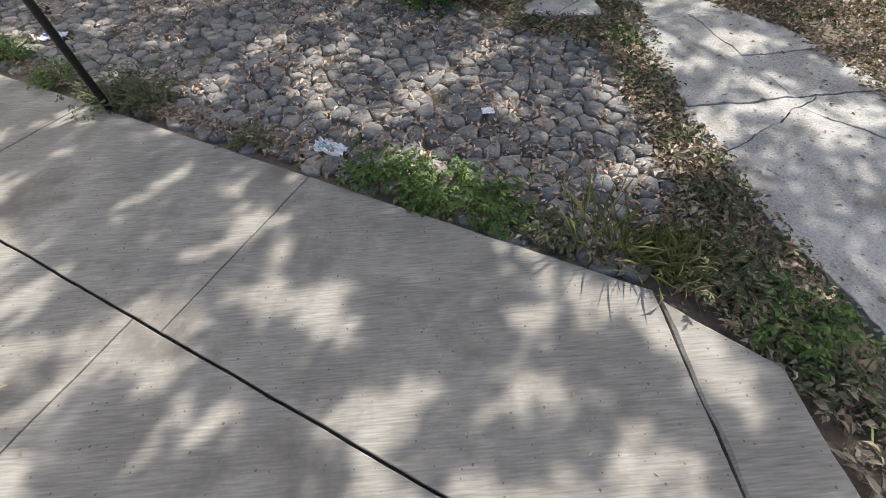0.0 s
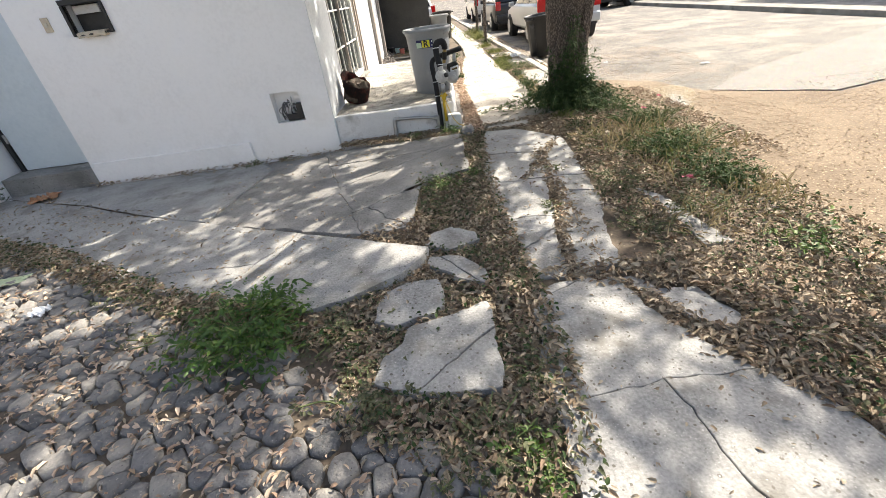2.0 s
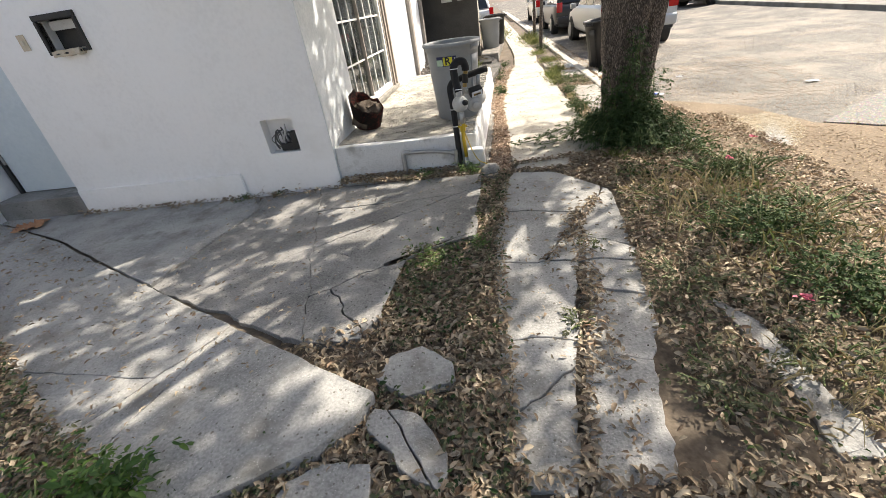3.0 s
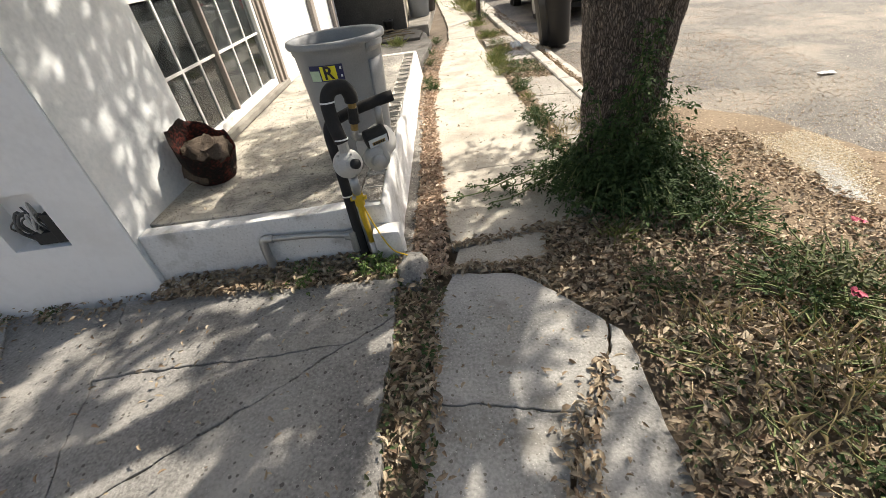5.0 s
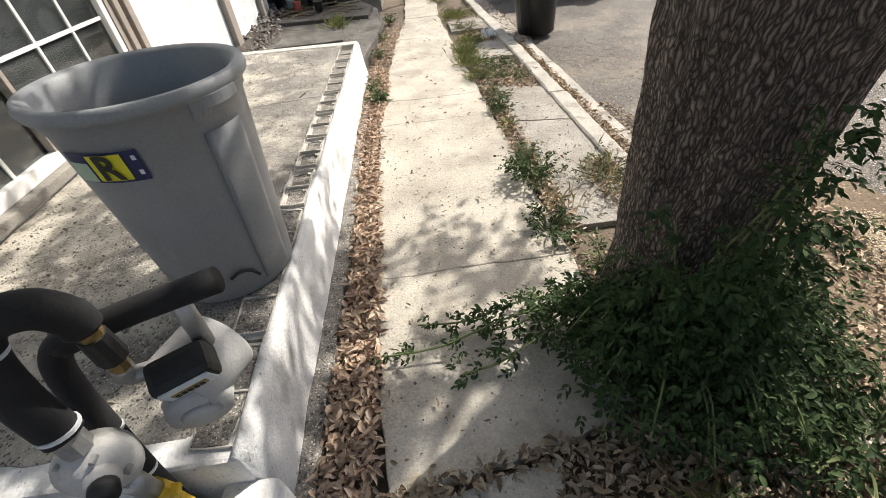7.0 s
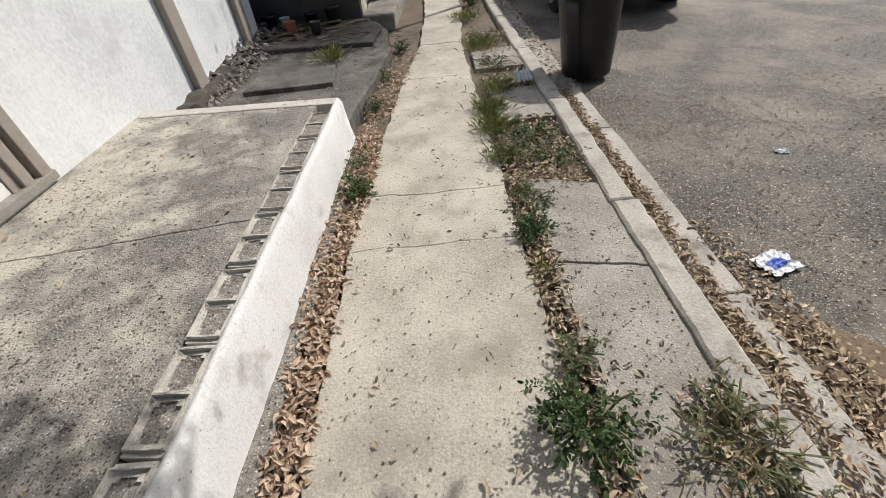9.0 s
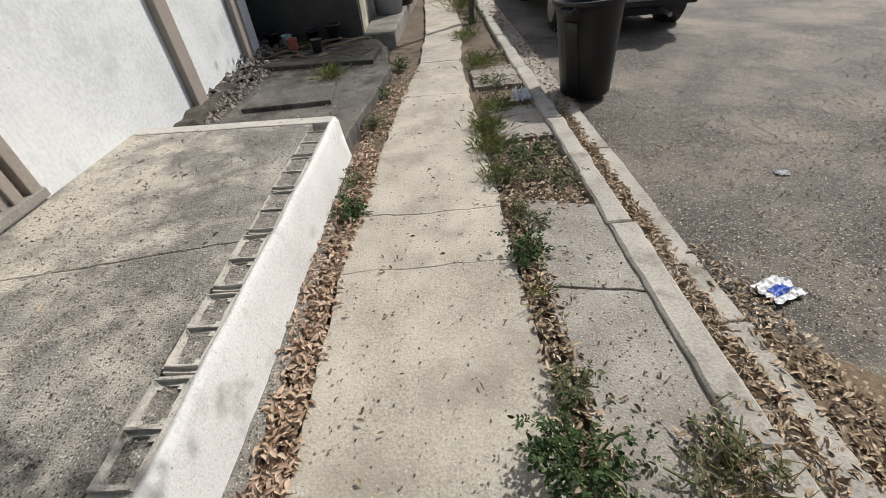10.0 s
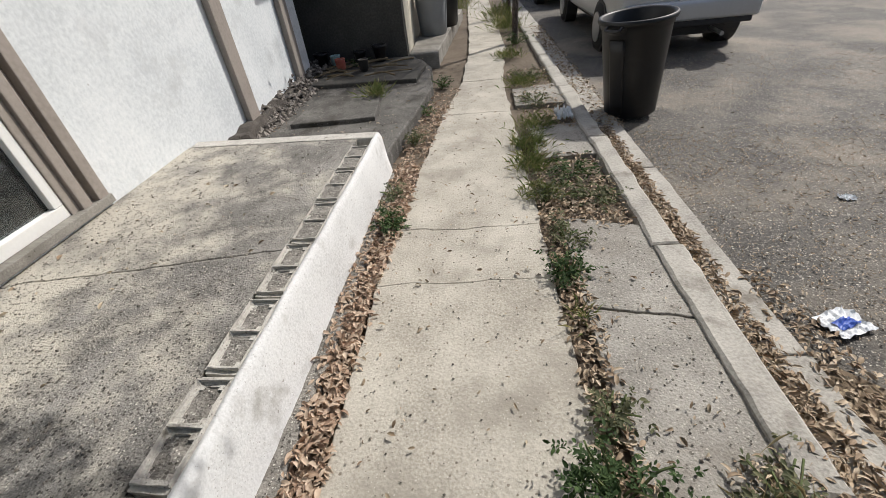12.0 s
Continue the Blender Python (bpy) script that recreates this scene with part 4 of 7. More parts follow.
# ---- blue door in its recess ----
door = thing("door_1", "closed pale blue metal door with a dark edge, above a grey step", "door", kind="structure")
part("leaf", box(-4.17, 7.82, 0.13, -3.12, 7.87, 2.2, 0.006), M_BLUE_WALL, door)
part("edge_strip", box(-4.235, 7.8, 0.12, -4.18, 7.878, 2.25, 0.004), M_BLACK, door, "black gap strip at the hinge side")
for z in (1.36, 0.5):
    part("hinge", tube([(-4.165, 7.8, z), (-4.165, 7.8, z + 0.11)], 0.016, 8), M_STEEL, door)
part("step", roughen(box(-4.28, 7.5, -0.15, -3.1, 7.88, 0.12, 0.015), 0.008, 4, 0.2), M_CONCRETE_DARK, door, "grey cement doorstep")

# ---- low terrace beyond the platform ----
terrace = thing("terrace", "low broken concrete terrace with a raised cover slab", "terrace", kind="structure")
# slab and cover hold the terrace's shade in their colour
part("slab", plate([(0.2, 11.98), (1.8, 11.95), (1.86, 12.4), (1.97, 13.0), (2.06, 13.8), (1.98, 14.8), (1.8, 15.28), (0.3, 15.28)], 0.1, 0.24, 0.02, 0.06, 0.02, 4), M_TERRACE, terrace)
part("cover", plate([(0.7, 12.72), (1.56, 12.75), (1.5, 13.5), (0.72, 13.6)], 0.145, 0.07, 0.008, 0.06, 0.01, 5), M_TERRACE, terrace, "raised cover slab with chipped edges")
# back slab, its shade in the dark colour too
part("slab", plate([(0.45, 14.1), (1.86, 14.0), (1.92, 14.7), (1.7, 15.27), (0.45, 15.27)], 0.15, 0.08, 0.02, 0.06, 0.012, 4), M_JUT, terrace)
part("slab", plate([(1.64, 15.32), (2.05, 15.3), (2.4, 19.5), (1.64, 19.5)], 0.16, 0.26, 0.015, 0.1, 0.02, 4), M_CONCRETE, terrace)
n_rub = 1500
ry = RNG.uniform(11.95, 15.2, n_rub)
rise = np.clip((ry - 11.9) * 0.5, 0.15, 1.0) * RNG.uniform(0, 1, n_rub) ** 1.3
run = RNG.uniform(0, 1, n_rub)
pebbles("rubble_foot", "crumbling rubble at the wall foot", np.column_stack([0.22 + 0.035 * (ry - 12) + 0.3 * run * np.clip((ry - 11.7) * 0.9, 0.2, 1), ry, 0.1 + 0.2 * rise * (1 - run)]),
        RNG.uniform(0.012, 0.05, n_rub), M_RUBBLE, terrace)
rub = roughen(box(0.2, 12.3, 0.02, 0.4, 15.1, 0.2, 0.05), 0.05, 6, 0.07)
part("rubble_core", rub, M_RUBBLE, terrace, "packed earth under the rubble")

# grey wall that juts out beyond the terrace
jut = thing("house_grey", "bare grey cement wall that juts out towards the walk", "house", kind="structure")
# this face carries its shade in a near-black colour
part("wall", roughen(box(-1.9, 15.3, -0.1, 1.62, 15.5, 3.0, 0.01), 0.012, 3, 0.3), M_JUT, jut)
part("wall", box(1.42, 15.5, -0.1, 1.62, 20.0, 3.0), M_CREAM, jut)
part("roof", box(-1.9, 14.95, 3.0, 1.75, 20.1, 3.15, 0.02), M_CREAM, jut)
# added back wall, closes the recess to keep it dark
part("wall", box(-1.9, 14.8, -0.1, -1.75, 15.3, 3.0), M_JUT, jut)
for x in (0.75, 1.15):
    mb = thing("utility_meter_box", "small grey utility meter box on the cement wall", "meter box", group="meter boxes")
    part("case", box(x, 15.19, 1.45, x + 0.26, 15.3, 1.85, 0.012), M_CAST, mb)
    part("cover", box(x + 0.03, 15.18, 1.5, x + 0.23, 15.192, 1.8, 0.004), M_STEEL, mb)
    part("dial", tube([(x + 0.13, 15.18, 1.7), (x + 0.13, 15.15, 1.7)], 0.06, 16), M_GLASS_DARK, mb)
for k, (y0, y1, x0, mt) in enumerate(((24, 36, 0.9, M_CREAM), (37, 52, 0.4, M_WHITE))):
    h = thing("house", "plain single-storey house further along the street", "house", kind="structure", group="houses down the street")
    part("wall", box(x0 - 6, y0, -0.1, x0, y1, 3.2), mt, h)
    part("roof", box(x0 - 6.2, y0 - 0.2, 3.2, x0 + 0.2, y1 + 0.2, 3.4), M_ROOF, h)
    part("window", box(x0 - 0.02, y0 + 3, 1.0, x0 + 0.02, y0 + 4.6, 2.1), M_GLASS_DARK, h)
    part("door", box(x0 - 0.02, y0 + 7, 0.0, x0 + 0.03, y0 + 7.95, 2.1), M_TAUPE, h)
# added row, not known to stand there: closes the far side and gives shade
for k, (y0, y1) in enumerate(((-14, 4), (6, 20), (22, 38), (40, 60))):
    h = thing("house", "plain rendered house added across the street for shade and closure", "house", kind="structure", group="houses across the street")
    part("wall", box(15, y0, -0.1, 22, y1, 3.3), (M_CREAM, M_WHITE, M_FACADE, M_CREAM)[k], h)
    part("roof", box(14.8, y0 - 0.2, 3.3, 22.2, y1 + 0.2, 3.5), M_ROOF, h)
    part("window", box(14.98, y0 + 3, 1.0, 15.02, y0 + 4.6, 2.1), M_GLASS_DARK, h)
    part("door", box(14.97, y0 + 7, 0.0, 15.02, y0 + 7.95, 2.1), M_TAUPE, h)
h = thing("house", "plain rendered house behind the corner", "house", kind="structure")
part("wall", box(-10, -12, -0.1, 2, -5, 3.3), M_CREAM, h)
part("roof", box(-10.2, -12.2, 3.3, 2.2, -4.8, 3.5), M_ROOF, h)


# ---- tree by the kerb ----
def tree():
    t = thing("street_tree", "old rough-barked street tree with forked trunk and ivy at its foot", "tree", (3.15, 8.12, -0.05))
    def limb(path, radii, seg=22):
        pts = arc(path, 6)
        rr = []
        n = len(radii) - 1
        for i in range(len(pts)):
            u = i / (len(pts) - 1) * n
            k = min(int(u), n - 1)
            rr.append(radii[k] + (radii[k + 1] - radii[k]) * (u - k))
        return tube(pts, rr, seg, True)
    def bark(bm):
        for _ in range(2):
            bmesh.ops.subdivide_edges(bm, edges=bm.edges[:], cuts=1, use_grid_fill=True)
        for v in bm.verts:
            c = v.co
            a = math.atan2(c.y, c.x - 0.05 * c.z)
            v.co += Vector((math.cos(a), math.sin(a), 0)) * (0.02 * noise.noise(Vector((math.cos(a) * 5, math.sin(a) * 5, c.z * 1.6))) + 0.02 * noise.noise(Vector((math.cos(a) * 14, math.sin(a) * 14, c.z * 5)))
                                                                     - 0.055 * math.exp(-((a + 1.35) / 0.13) ** 2) * min(1.0, max(0.0, (c.z - 0.25) * 2)))
        return bm
    part("trunk", bark(limb([(0, 0, -0.1), (0, 0, 0.05), (0.005, 0, 0.4), (0.01, 0, 0.8), (0.02, 0, 1.2), (0.03, 0, 1.55), (0.04, 0, 1.9)], [0.3, 0.255, 0.232, 0.252, 0.288, 0.305, 0.2], 30)), M_BARK, t, "", True)
    part("limb", bark(limb([(-0.1, 0, 1.0), (-0.15, 0.02, 1.5), (-0.2, 0.1, 2.2), (-0.5, 0.3, 3.6)], [0.13, 0.155, 0.14, 0.09], 16)), M_BARK, t, "", True)
    part("limb", bark(limb([(0.12, 0, 1.0), (0.2, 0, 1.5), (0.46, -0.1, 2.1), (1.0, -0.5, 3.7)], [0.13, 0.155, 0.14, 0.09], 16)), M_BARK, t, "", True)
    for a, start in [(k * 0.78 + 0.2, ((-0.15, 0.1, 2.2) if k % 2 else (0.42, -0.1, 2.1))) for k in range(8)]:
        end = (0.4 + math.cos(a) * 3.0, -1.3 + math.sin(a) * 3.2, random.uniform(4.2, 5.6))
        mid = ((start[0] + end[0]) / 2, (start[1] + end[1]) / 2, (start[2] + end[2]) / 2 + 0.5)
        part("branch", limb([start, mid, end], [0.08, 0.05, 0.015], 7), M_BARK, t)
    # crown: a broad umbrella of small leaves with gaps that open towards the sun
    pos = []
    sx, sy = SUN_DIR.x / SUN_DIR.z, SUN_DIR.y / SUN_DIR.z
    while len(pos) < 55000:
        a, r = random.uniform(0, 6.283), math.sqrt(random.random())
        x, y = 0.6 + math.cos(a) * r * 4.7, -1.55 + math.sin(a) * r * 4.75
        if x > 3.2 + 0.5 * noise.noise(Vector((y * 0.9, 3, 1))):
            continue
        z = 3.6 + 1.5 * (1 - r * r) + random.gauss(0, 0.22) + 0.3 * noise.noise(Vector((x * 0.8, y * 0.8, 9)))
        u, w = x - z * sx, y - z * sy
        gap = noise.noise(Vector((u * 2.7, w * 2.7, 0.3))) + 0.6 * noise.noise(Vector((u * 6.2, w * 6.2, 5.1)))
        if gap > 0.17 + 0.1 * random.random() - 0.6 * max(0, r - 0.72) - 0.14 * max(0.0, x - 2.0) - 0.05 * max(0.0, -2.8 - y):
            continue
        pos.append((x, y, z))
    pos = np.array(pos)
    n = len(pos)
    ln = RNG.uniform(0.06, 0.12, n)
    leaves("crown", pos, RNG.uniform(0, 6.28, n), RNG.normal(-0.3, 0.5, n), RNG.normal(0, 0.7, n), ln, ln * RNG.uniform(0.5, 0.7, n), M_CANOPY, t, simple=True)
    return t


tree()

# ---- grey wheel-less refuse bin ----
def refuse_bin(name, label, at, turn, height, r_base, r_top, mat, tag=False, tilt=0.0):
    b = thing(name, label, "trash bin", at, turn)
    b.matrix_world = pose(*at, 0, tilt, 0) @ pose(0, 0, 0, 0, 0, turn)
    h = height
    t = 0.012
    prof = [(r_base - 0.015, 0.0), (r_base, 0.012), (r_base + (r_top - r_base) * 0.5, h * 0.5), (r_base + (r_top - r_base) * 0.9, h * 0.89), (r_top + 0.004, h * 0.9),
            (r_top + 0.008, h * 0.945), (r_top + 0.026, h * 0.95), (r_top + 0.032, h * 0.97), (r_top + 0.026, h * 0.995), (r_top + 0.012, h), (r_top - t, h * 0.985),
            (r_top - t - 0.01, h * 0.8), (r_base - t, 0.03), (0.02, 0.025)]
    part("body", turned(prof, 64), mat, b, "", True)
    for s in (-1, 1):
        hb = bmesh.new()
        rr = []
        for i in range(13):                     # moulded grip under the rim
            a = -0.3 + 0.6 * i / 12
            d = 0.03 * max(0, math.cos(a / 0.3 * 1.5)) ** 0.5
            rr.append([hb.verts.new((s * (r_top + x) * math.cos(a), (r_top + x) * math.sin(a), h * z)) for x, z in ((0.0, 0.955), (0.006 + d, 0.955), (0.004 + d, 0.915), (0.0, 0.875))])
        for p, q in zip(rr, rr[1:]):
            for i in range(4):
                hb.faces.new((p[i], q[i], q[(i + 1) % 4], p[(i + 1) % 4]))
        hb.faces.new(rr[0])
        hb.faces.new(rr[-1][::-1])
        bmesh.ops.recalc_face_normals(hb, faces=hb.faces[:])
        part("handle", hb, mat, b)
        # flat raised panel under each handle
        pb = bmesh.new()
        rows2 = []
        for k in range(7):
            z = h * (0.06 + 0.76 * k / 6)
            r = r_base + (r_top - r_base) * z / h + 0.007
            rows2.append([pb.verts.new((s * r * math.cos(a), r * math.sin(a), z)) for a in [(-0.26 + 0.52 * i / 8) for i in range(9)]])
        for a, c in zip(rows2, rows2[1:]):
            for i in range(8):
                pb.faces.new((a[i], a[i + 1], c[i + 1], c[i]))
        bmesh.ops.recalc_face_normals(pb, faces=pb.faces[:])
        bmesh.ops.solidify(pb, geom=pb.faces[:], thickness=0.008)
        part("side_panel", pb, mat, b, "", True)
    if not tag:
        for s in (-1, 1):                       # loop handles on the rim
            part("grip", tube(arc([(s * (r_top + 0.03), -0.07, h * 0.955), (s * (r_top + 0.07), -0.06, h * 0.93), (s * (r_top + 0.07), 0.06, h * 0.93), (s * (r_top + 0.03), 0.07, h * 0.955)], 5), 0.013, 8), mat, b, "", True)
    if tag:
        part("grip_slot", tube(arc([((r_base + 0.016) * math.cos(a), (r_base + 0.016) * math.sin(a), z) for a, z in ((-0.75, 0.12), (-0.6, 0.135), (-0.45, 0.12), (-0.36, 0.085))], 5), 0.006, 6), M_BLACK, b, "dark moulded slot near the base", True)
        def sticker(a0, a1, z0, z1, lift, m, nm):
            sb = bmesh.new()
            g = []
            for k in range(5):
                z = z0 + (z1 - z0) * k / 4
                r = r_base + (r_top - r_base) * z / h + lift
                g.append([sb.verts.new((r * math.cos(a), r * math.sin(a), z)) for a in [a0 + (a1 - a0) * i / 10 for i in range(11)]])
            for a, c in zip(g, g[1:]):
                for i in range(10):
                    sb.faces.new((a[i], a[i + 1], c[i + 1], c[i]))
            return part(nm, sb, m, lab)
        lab = part("label", turned([(0.0004, 0), (0.0004, 0.0004)], 3), M_LABEL_BLUE, b, "navy and yellow sticker")
        za, zb = h * 0.725, h * 0.845
        sticker(-1.675, -0.895, za, zb, 0.006, M_LABEL_BLUE, "backing")
        sticker(-1.395, -1.045, za + 0.008, zb - 0.006, 0.009, M_LABEL_YELLOW, "square")
        sticker(-1.675, -1.425, za + 0.004, zb - 0.03, 0.009, M_LABEL_GREEN, "print")
        sticker(-0.965, -0.925, za + 0.02, za + 0.035, 0.009, M_PAPER, "print")
        sticker(-0.965, -0.925, zb - 0.03, zb - 0.015, 0.009, M_PAPER, "print")
        fc = bpy.data.curves.new("letter", "FONT")
        fc.body = "R"
        fc.size = 0.105
        fc.extrude = 0.001
        fc.offset = 0.0025
        fc.align_x = "CENTER"
        fc.align_y = "CENTER"
        fc.materials.append(M_BLACK)
        fo = new("letter", fc)
        a = -1.22
        zc = (za + zb) / 2
        r = r_base + (r_top - r_base) * zc / h + 0.014
        lean = math.degrees(math.atan((r_top - r_base) / h))
        fo.parent = lab
        fo.matrix_local = Matrix.Translation((r * math.cos(a), r * math.sin(a), zc)) @ pose(0, 0, 0, 0, 0, math.degrees(a) + 90) @ pose(0, 0, 0, 90 + lean, 0, 0)
    return b


refuse_bin("refuse_bin", "grey plastic refuse bin with a yellow letter sticker on the platform", (1.36, 8.42, 0.326), -28, 0.80, 0.235, 0.29, M_BIN, True)
refuse_bin("refuse_bin", "black plastic refuse bin standing in the gutter", (4.11, 13.0, -0.085), 40, 0.88, 0.24, 0.305, M_BLACK_BIN, tilt=-4.5)
refuse_bin("refuse_bin", "grey-green plastic refuse bin by the jutting wall", (1.92, 16.75, 0.16), 0, 0.75, 0.22, 0.27, M_BIN)
refuse_bin("refuse_bin", "dark plastic refuse bin by the jutting wall", (2.1, 17.5, 0.16), 0, 0.8, 0.22, 0.27, M_BLACK_BIN)


# ---- parked cars ----
def car(label, at, turn, paint, length=4.3, width=1.72, height=1.55, group="parked cars", clear=0.0):
    """A hatchback: y runs towards its nose, its rear at y = 0."""
    c = thing("car", label, "car", at, turn, group)
    L, W, H = length, width / 2, height
    # body loft: stations along y; each gives sill, belt and shoulder
    bm = bmesh.new()
    st = [(0.0, 0.42, 0.80, 0.86), (0.03, 0.30, 0.9, 0.93), (0.12, 0.26, 0.95, 0.97), (0.5, 0.24, 0.97, 1.0), (1.4, 0.22, 0.95, 1.0), (2.8, 0.22, 0.92, 1.0), (3.4, 0.22, 0.86, 0.99),
          (4.0, 0.25, 0.76, 0.95), (4.22, 0.3, 0.68, 0.88), (4.3, 0.4, 0.6, 0.8)]
    rings = []
    for y, lo, hi, w in st:
        y = y * L / 4.3
        lo += clear
        hi += clear * 0.6
        half = [(W * w * 0.86, lo), (W * w * 0.97, lo + 0.08), (W * w, (lo + hi) / 2), (W * w * 0.98, hi - 0.06), (W * w * 0.9, hi)]
        rings.append([bm.verts.new((x, y, z)) for x, z in half] + [bm.verts.new((-x, y, z)) for x, z in half[::-1]])
    for a, b in zip(rings, rings[1:]):
        for i in range(10):
            bm.faces.new((a[i], a[(i + 1) % 10], b[(i + 1) % 10], b[i]))
    bm.faces.new(rings[0])
    bm.faces.new(rings[-1][::-1])
    bmesh.ops.recalc_face_normals(bm, faces=bm.faces[:])
    body = part("body", bm, paint, c, "", True)
    bv = body.modifiers.new("round", "BEVEL")
    bv.width, bv.segments = 0.03, 2
    # cabin
    cb = bmesh.new()
    low = [(-W * 0.88, 0.16), (W * 0.88, 0.16), (W * 0.9, 3.15 * L / 4.3), (-W * 0.9, 3.15 * L / 4.3)]
    up = [(-W * 0.7, 0.42), (W * 0.7, 0.42), (W * 0.7, 2.3 * L / 4.3), (-W * 0.7, 2.3 * L / 4.3)]
    lv = [cb.verts.new((x, y, 0.9)) for x, y in low]
    uv = [cb.verts.new((x, y, H)) for x, y in up]
    for i in range(4):
        cb.faces.new((lv[i], lv[(i + 1) % 4], uv[(i + 1) % 4], uv[i]))
    cb.faces.new(uv)
    cb.faces.new(lv[::-1])
    bmesh.ops.bevel(cb, geom=cb.edges[:], offset=0.06, segments=3, affect="EDGES")
    part("cabin", cb, paint, c, "", True)
    def pane(corners, nm="window"):
        pb = bmesh.new()
        f = pb.faces.new([pb.verts.new(p) for p in corners])
        pb.normal_update()
        nrm = f.normal.copy()
        bmesh.ops.translate(pb, verts=pb.verts, vec=nrm * 0.008)
        bmesh.ops.solidify(pb, geom=pb.faces[:], thickness=0.012)
        part(nm, pb, M_GLASS_DARK, c)
    def mix(p, q, t):
        return tuple(a + (b - a) * t for a, b in zip(p, q))
    P = [(x, y, 0.9) for x, y in low] + [(x, y, H) for x, y in up]
    for i in range(4):
        a, b, d, e = P[i], P[(i + 1) % 4], P[4 + (i + 1) % 4], P[4 + i]
        spans = ((0.1, 0.9),) if i % 2 == 0 else ((0.08, 0.36), (0.39, 0.64), (0.67, 0.92))
        for s0, s1 in spans:
            lo0, lo1, hi0, hi1 = mix(a, b, s0), mix(a, b, s1), mix(e, d, s0), mix(e, d, s1)
            pane([mix(lo0, hi0, 0.14), mix(lo1, hi1, 0.14), mix(lo1, hi1, 0.86), mix(lo0, hi0, 0.86)])
    for s in (-1, 1):
        part("tail_light", box(s * W * 0.7, -0.02, 0.72 + clear, s * W * 0.93, 0.1, 1.02 + clear, 0.02), M_TAIL, c)
        part("mirror", box(s * W * 0.98, 2.75 * L / 4.3, 0.92, s * W * 1.16, 2.85 * L / 4.3, 1.06, 0.03), paint, c)
        part("headlight", box(s * W * 0.55, 4.16 * L / 4.3, 0.58, s * W * 0.85, 4.27 * L / 4.3, 0.7, 0.02), M_PLATE, c)
    part("bumper", box(-W * 0.92, -0.08, 0.34 + clear, W * 0.92, 0.12, 0.58 + clear, 0.05, None, 3), paint, c, "", True)
    part("bumper_trim", box(-W * 0.85, -0.05, 0.27 + clear, W * 0.85, 0.12, 0.35 + clear, 0.02), M_TRIM_BLACK, c)
    part("number_plate", box(-0.17, -0.045, 0.66, 0.17, 0.0, 0.76, 0.004), M_PLATE, c)
    part("underbody", box(-W * 0.7, 0.3, 0.2, W * 0.7, L - 0.4, 0.3), M_TRIM_BLACK, c)
    part("exhaust", tube([(W * 0.5, 0.4, 0.27), (W * 0.5, -0.04, 0.25)], 0.028, 10), M_STEEL, c)
    for s in (-1, 1):
        for yy in (0.78 * L / 4.3, 3.42 * L / 4.3):
            arch = part("wheel_arch", tube([(s * (W - 0.2), yy, 0.32), (s * (W + 0.006), yy, 0.32)], 0.36, 28), M_TRIM_BLACK, c)
            tb = turned([(0.2, -0.1), (0.28, -0.1), (0.315, -0.08), (0.32, 0), (0.315, 0.08), (0.28, 0.1), (0.2, 0.1)], 28)
            bmesh.ops.rotate(tb, verts=tb.verts, matrix=Matrix.Rotation(radians(90), 3, "Y"))
            bmesh.ops.translate(tb, verts=tb.verts, vec=(s * (W - 0.07), yy, 0.32))
            w = part("wheel", tb, M_TYRE, c, "", True)
            rb = turned([(0.02, -0.02), (0.05, 0.0), (0.12, -0.03), (0.2, -0.01), (0.205, 0.01), (0.1, 0.0)], 20)
            bmesh.ops.rotate(rb, verts=rb.verts, matrix=Matrix.Rotation(radians(90 * s), 3, "Y"))
            bmesh.ops.translate(rb, verts=rb.verts, vec=(s * (W + 0.035), yy, 0.32))
            part("rim", rb, M_RIM, w)
    return c


car("silver hatchback parked along the kerb, seen from behind", (5.42, 15.05, -0.13), 0, M_SILVER, 4.45, 1.86, 1.68, clear=0.1)
car("charcoal car parked ahead of the silver one", (5.15, 20.6, -0.13), 0, M_CHARCOAL)
car("silver car parked beside a house down the street", (1.5, 26.5, -0.1), 15, M_SILVER, 4.3, 1.75, 1.65)
car("pale car parked far down the street", (5.2, 27.5, -0.13), 0, M_CHAMPAGNE)
car("dark car parked across the street", (10.4, 25.0, -0.13), -62, M_CHARCOAL)


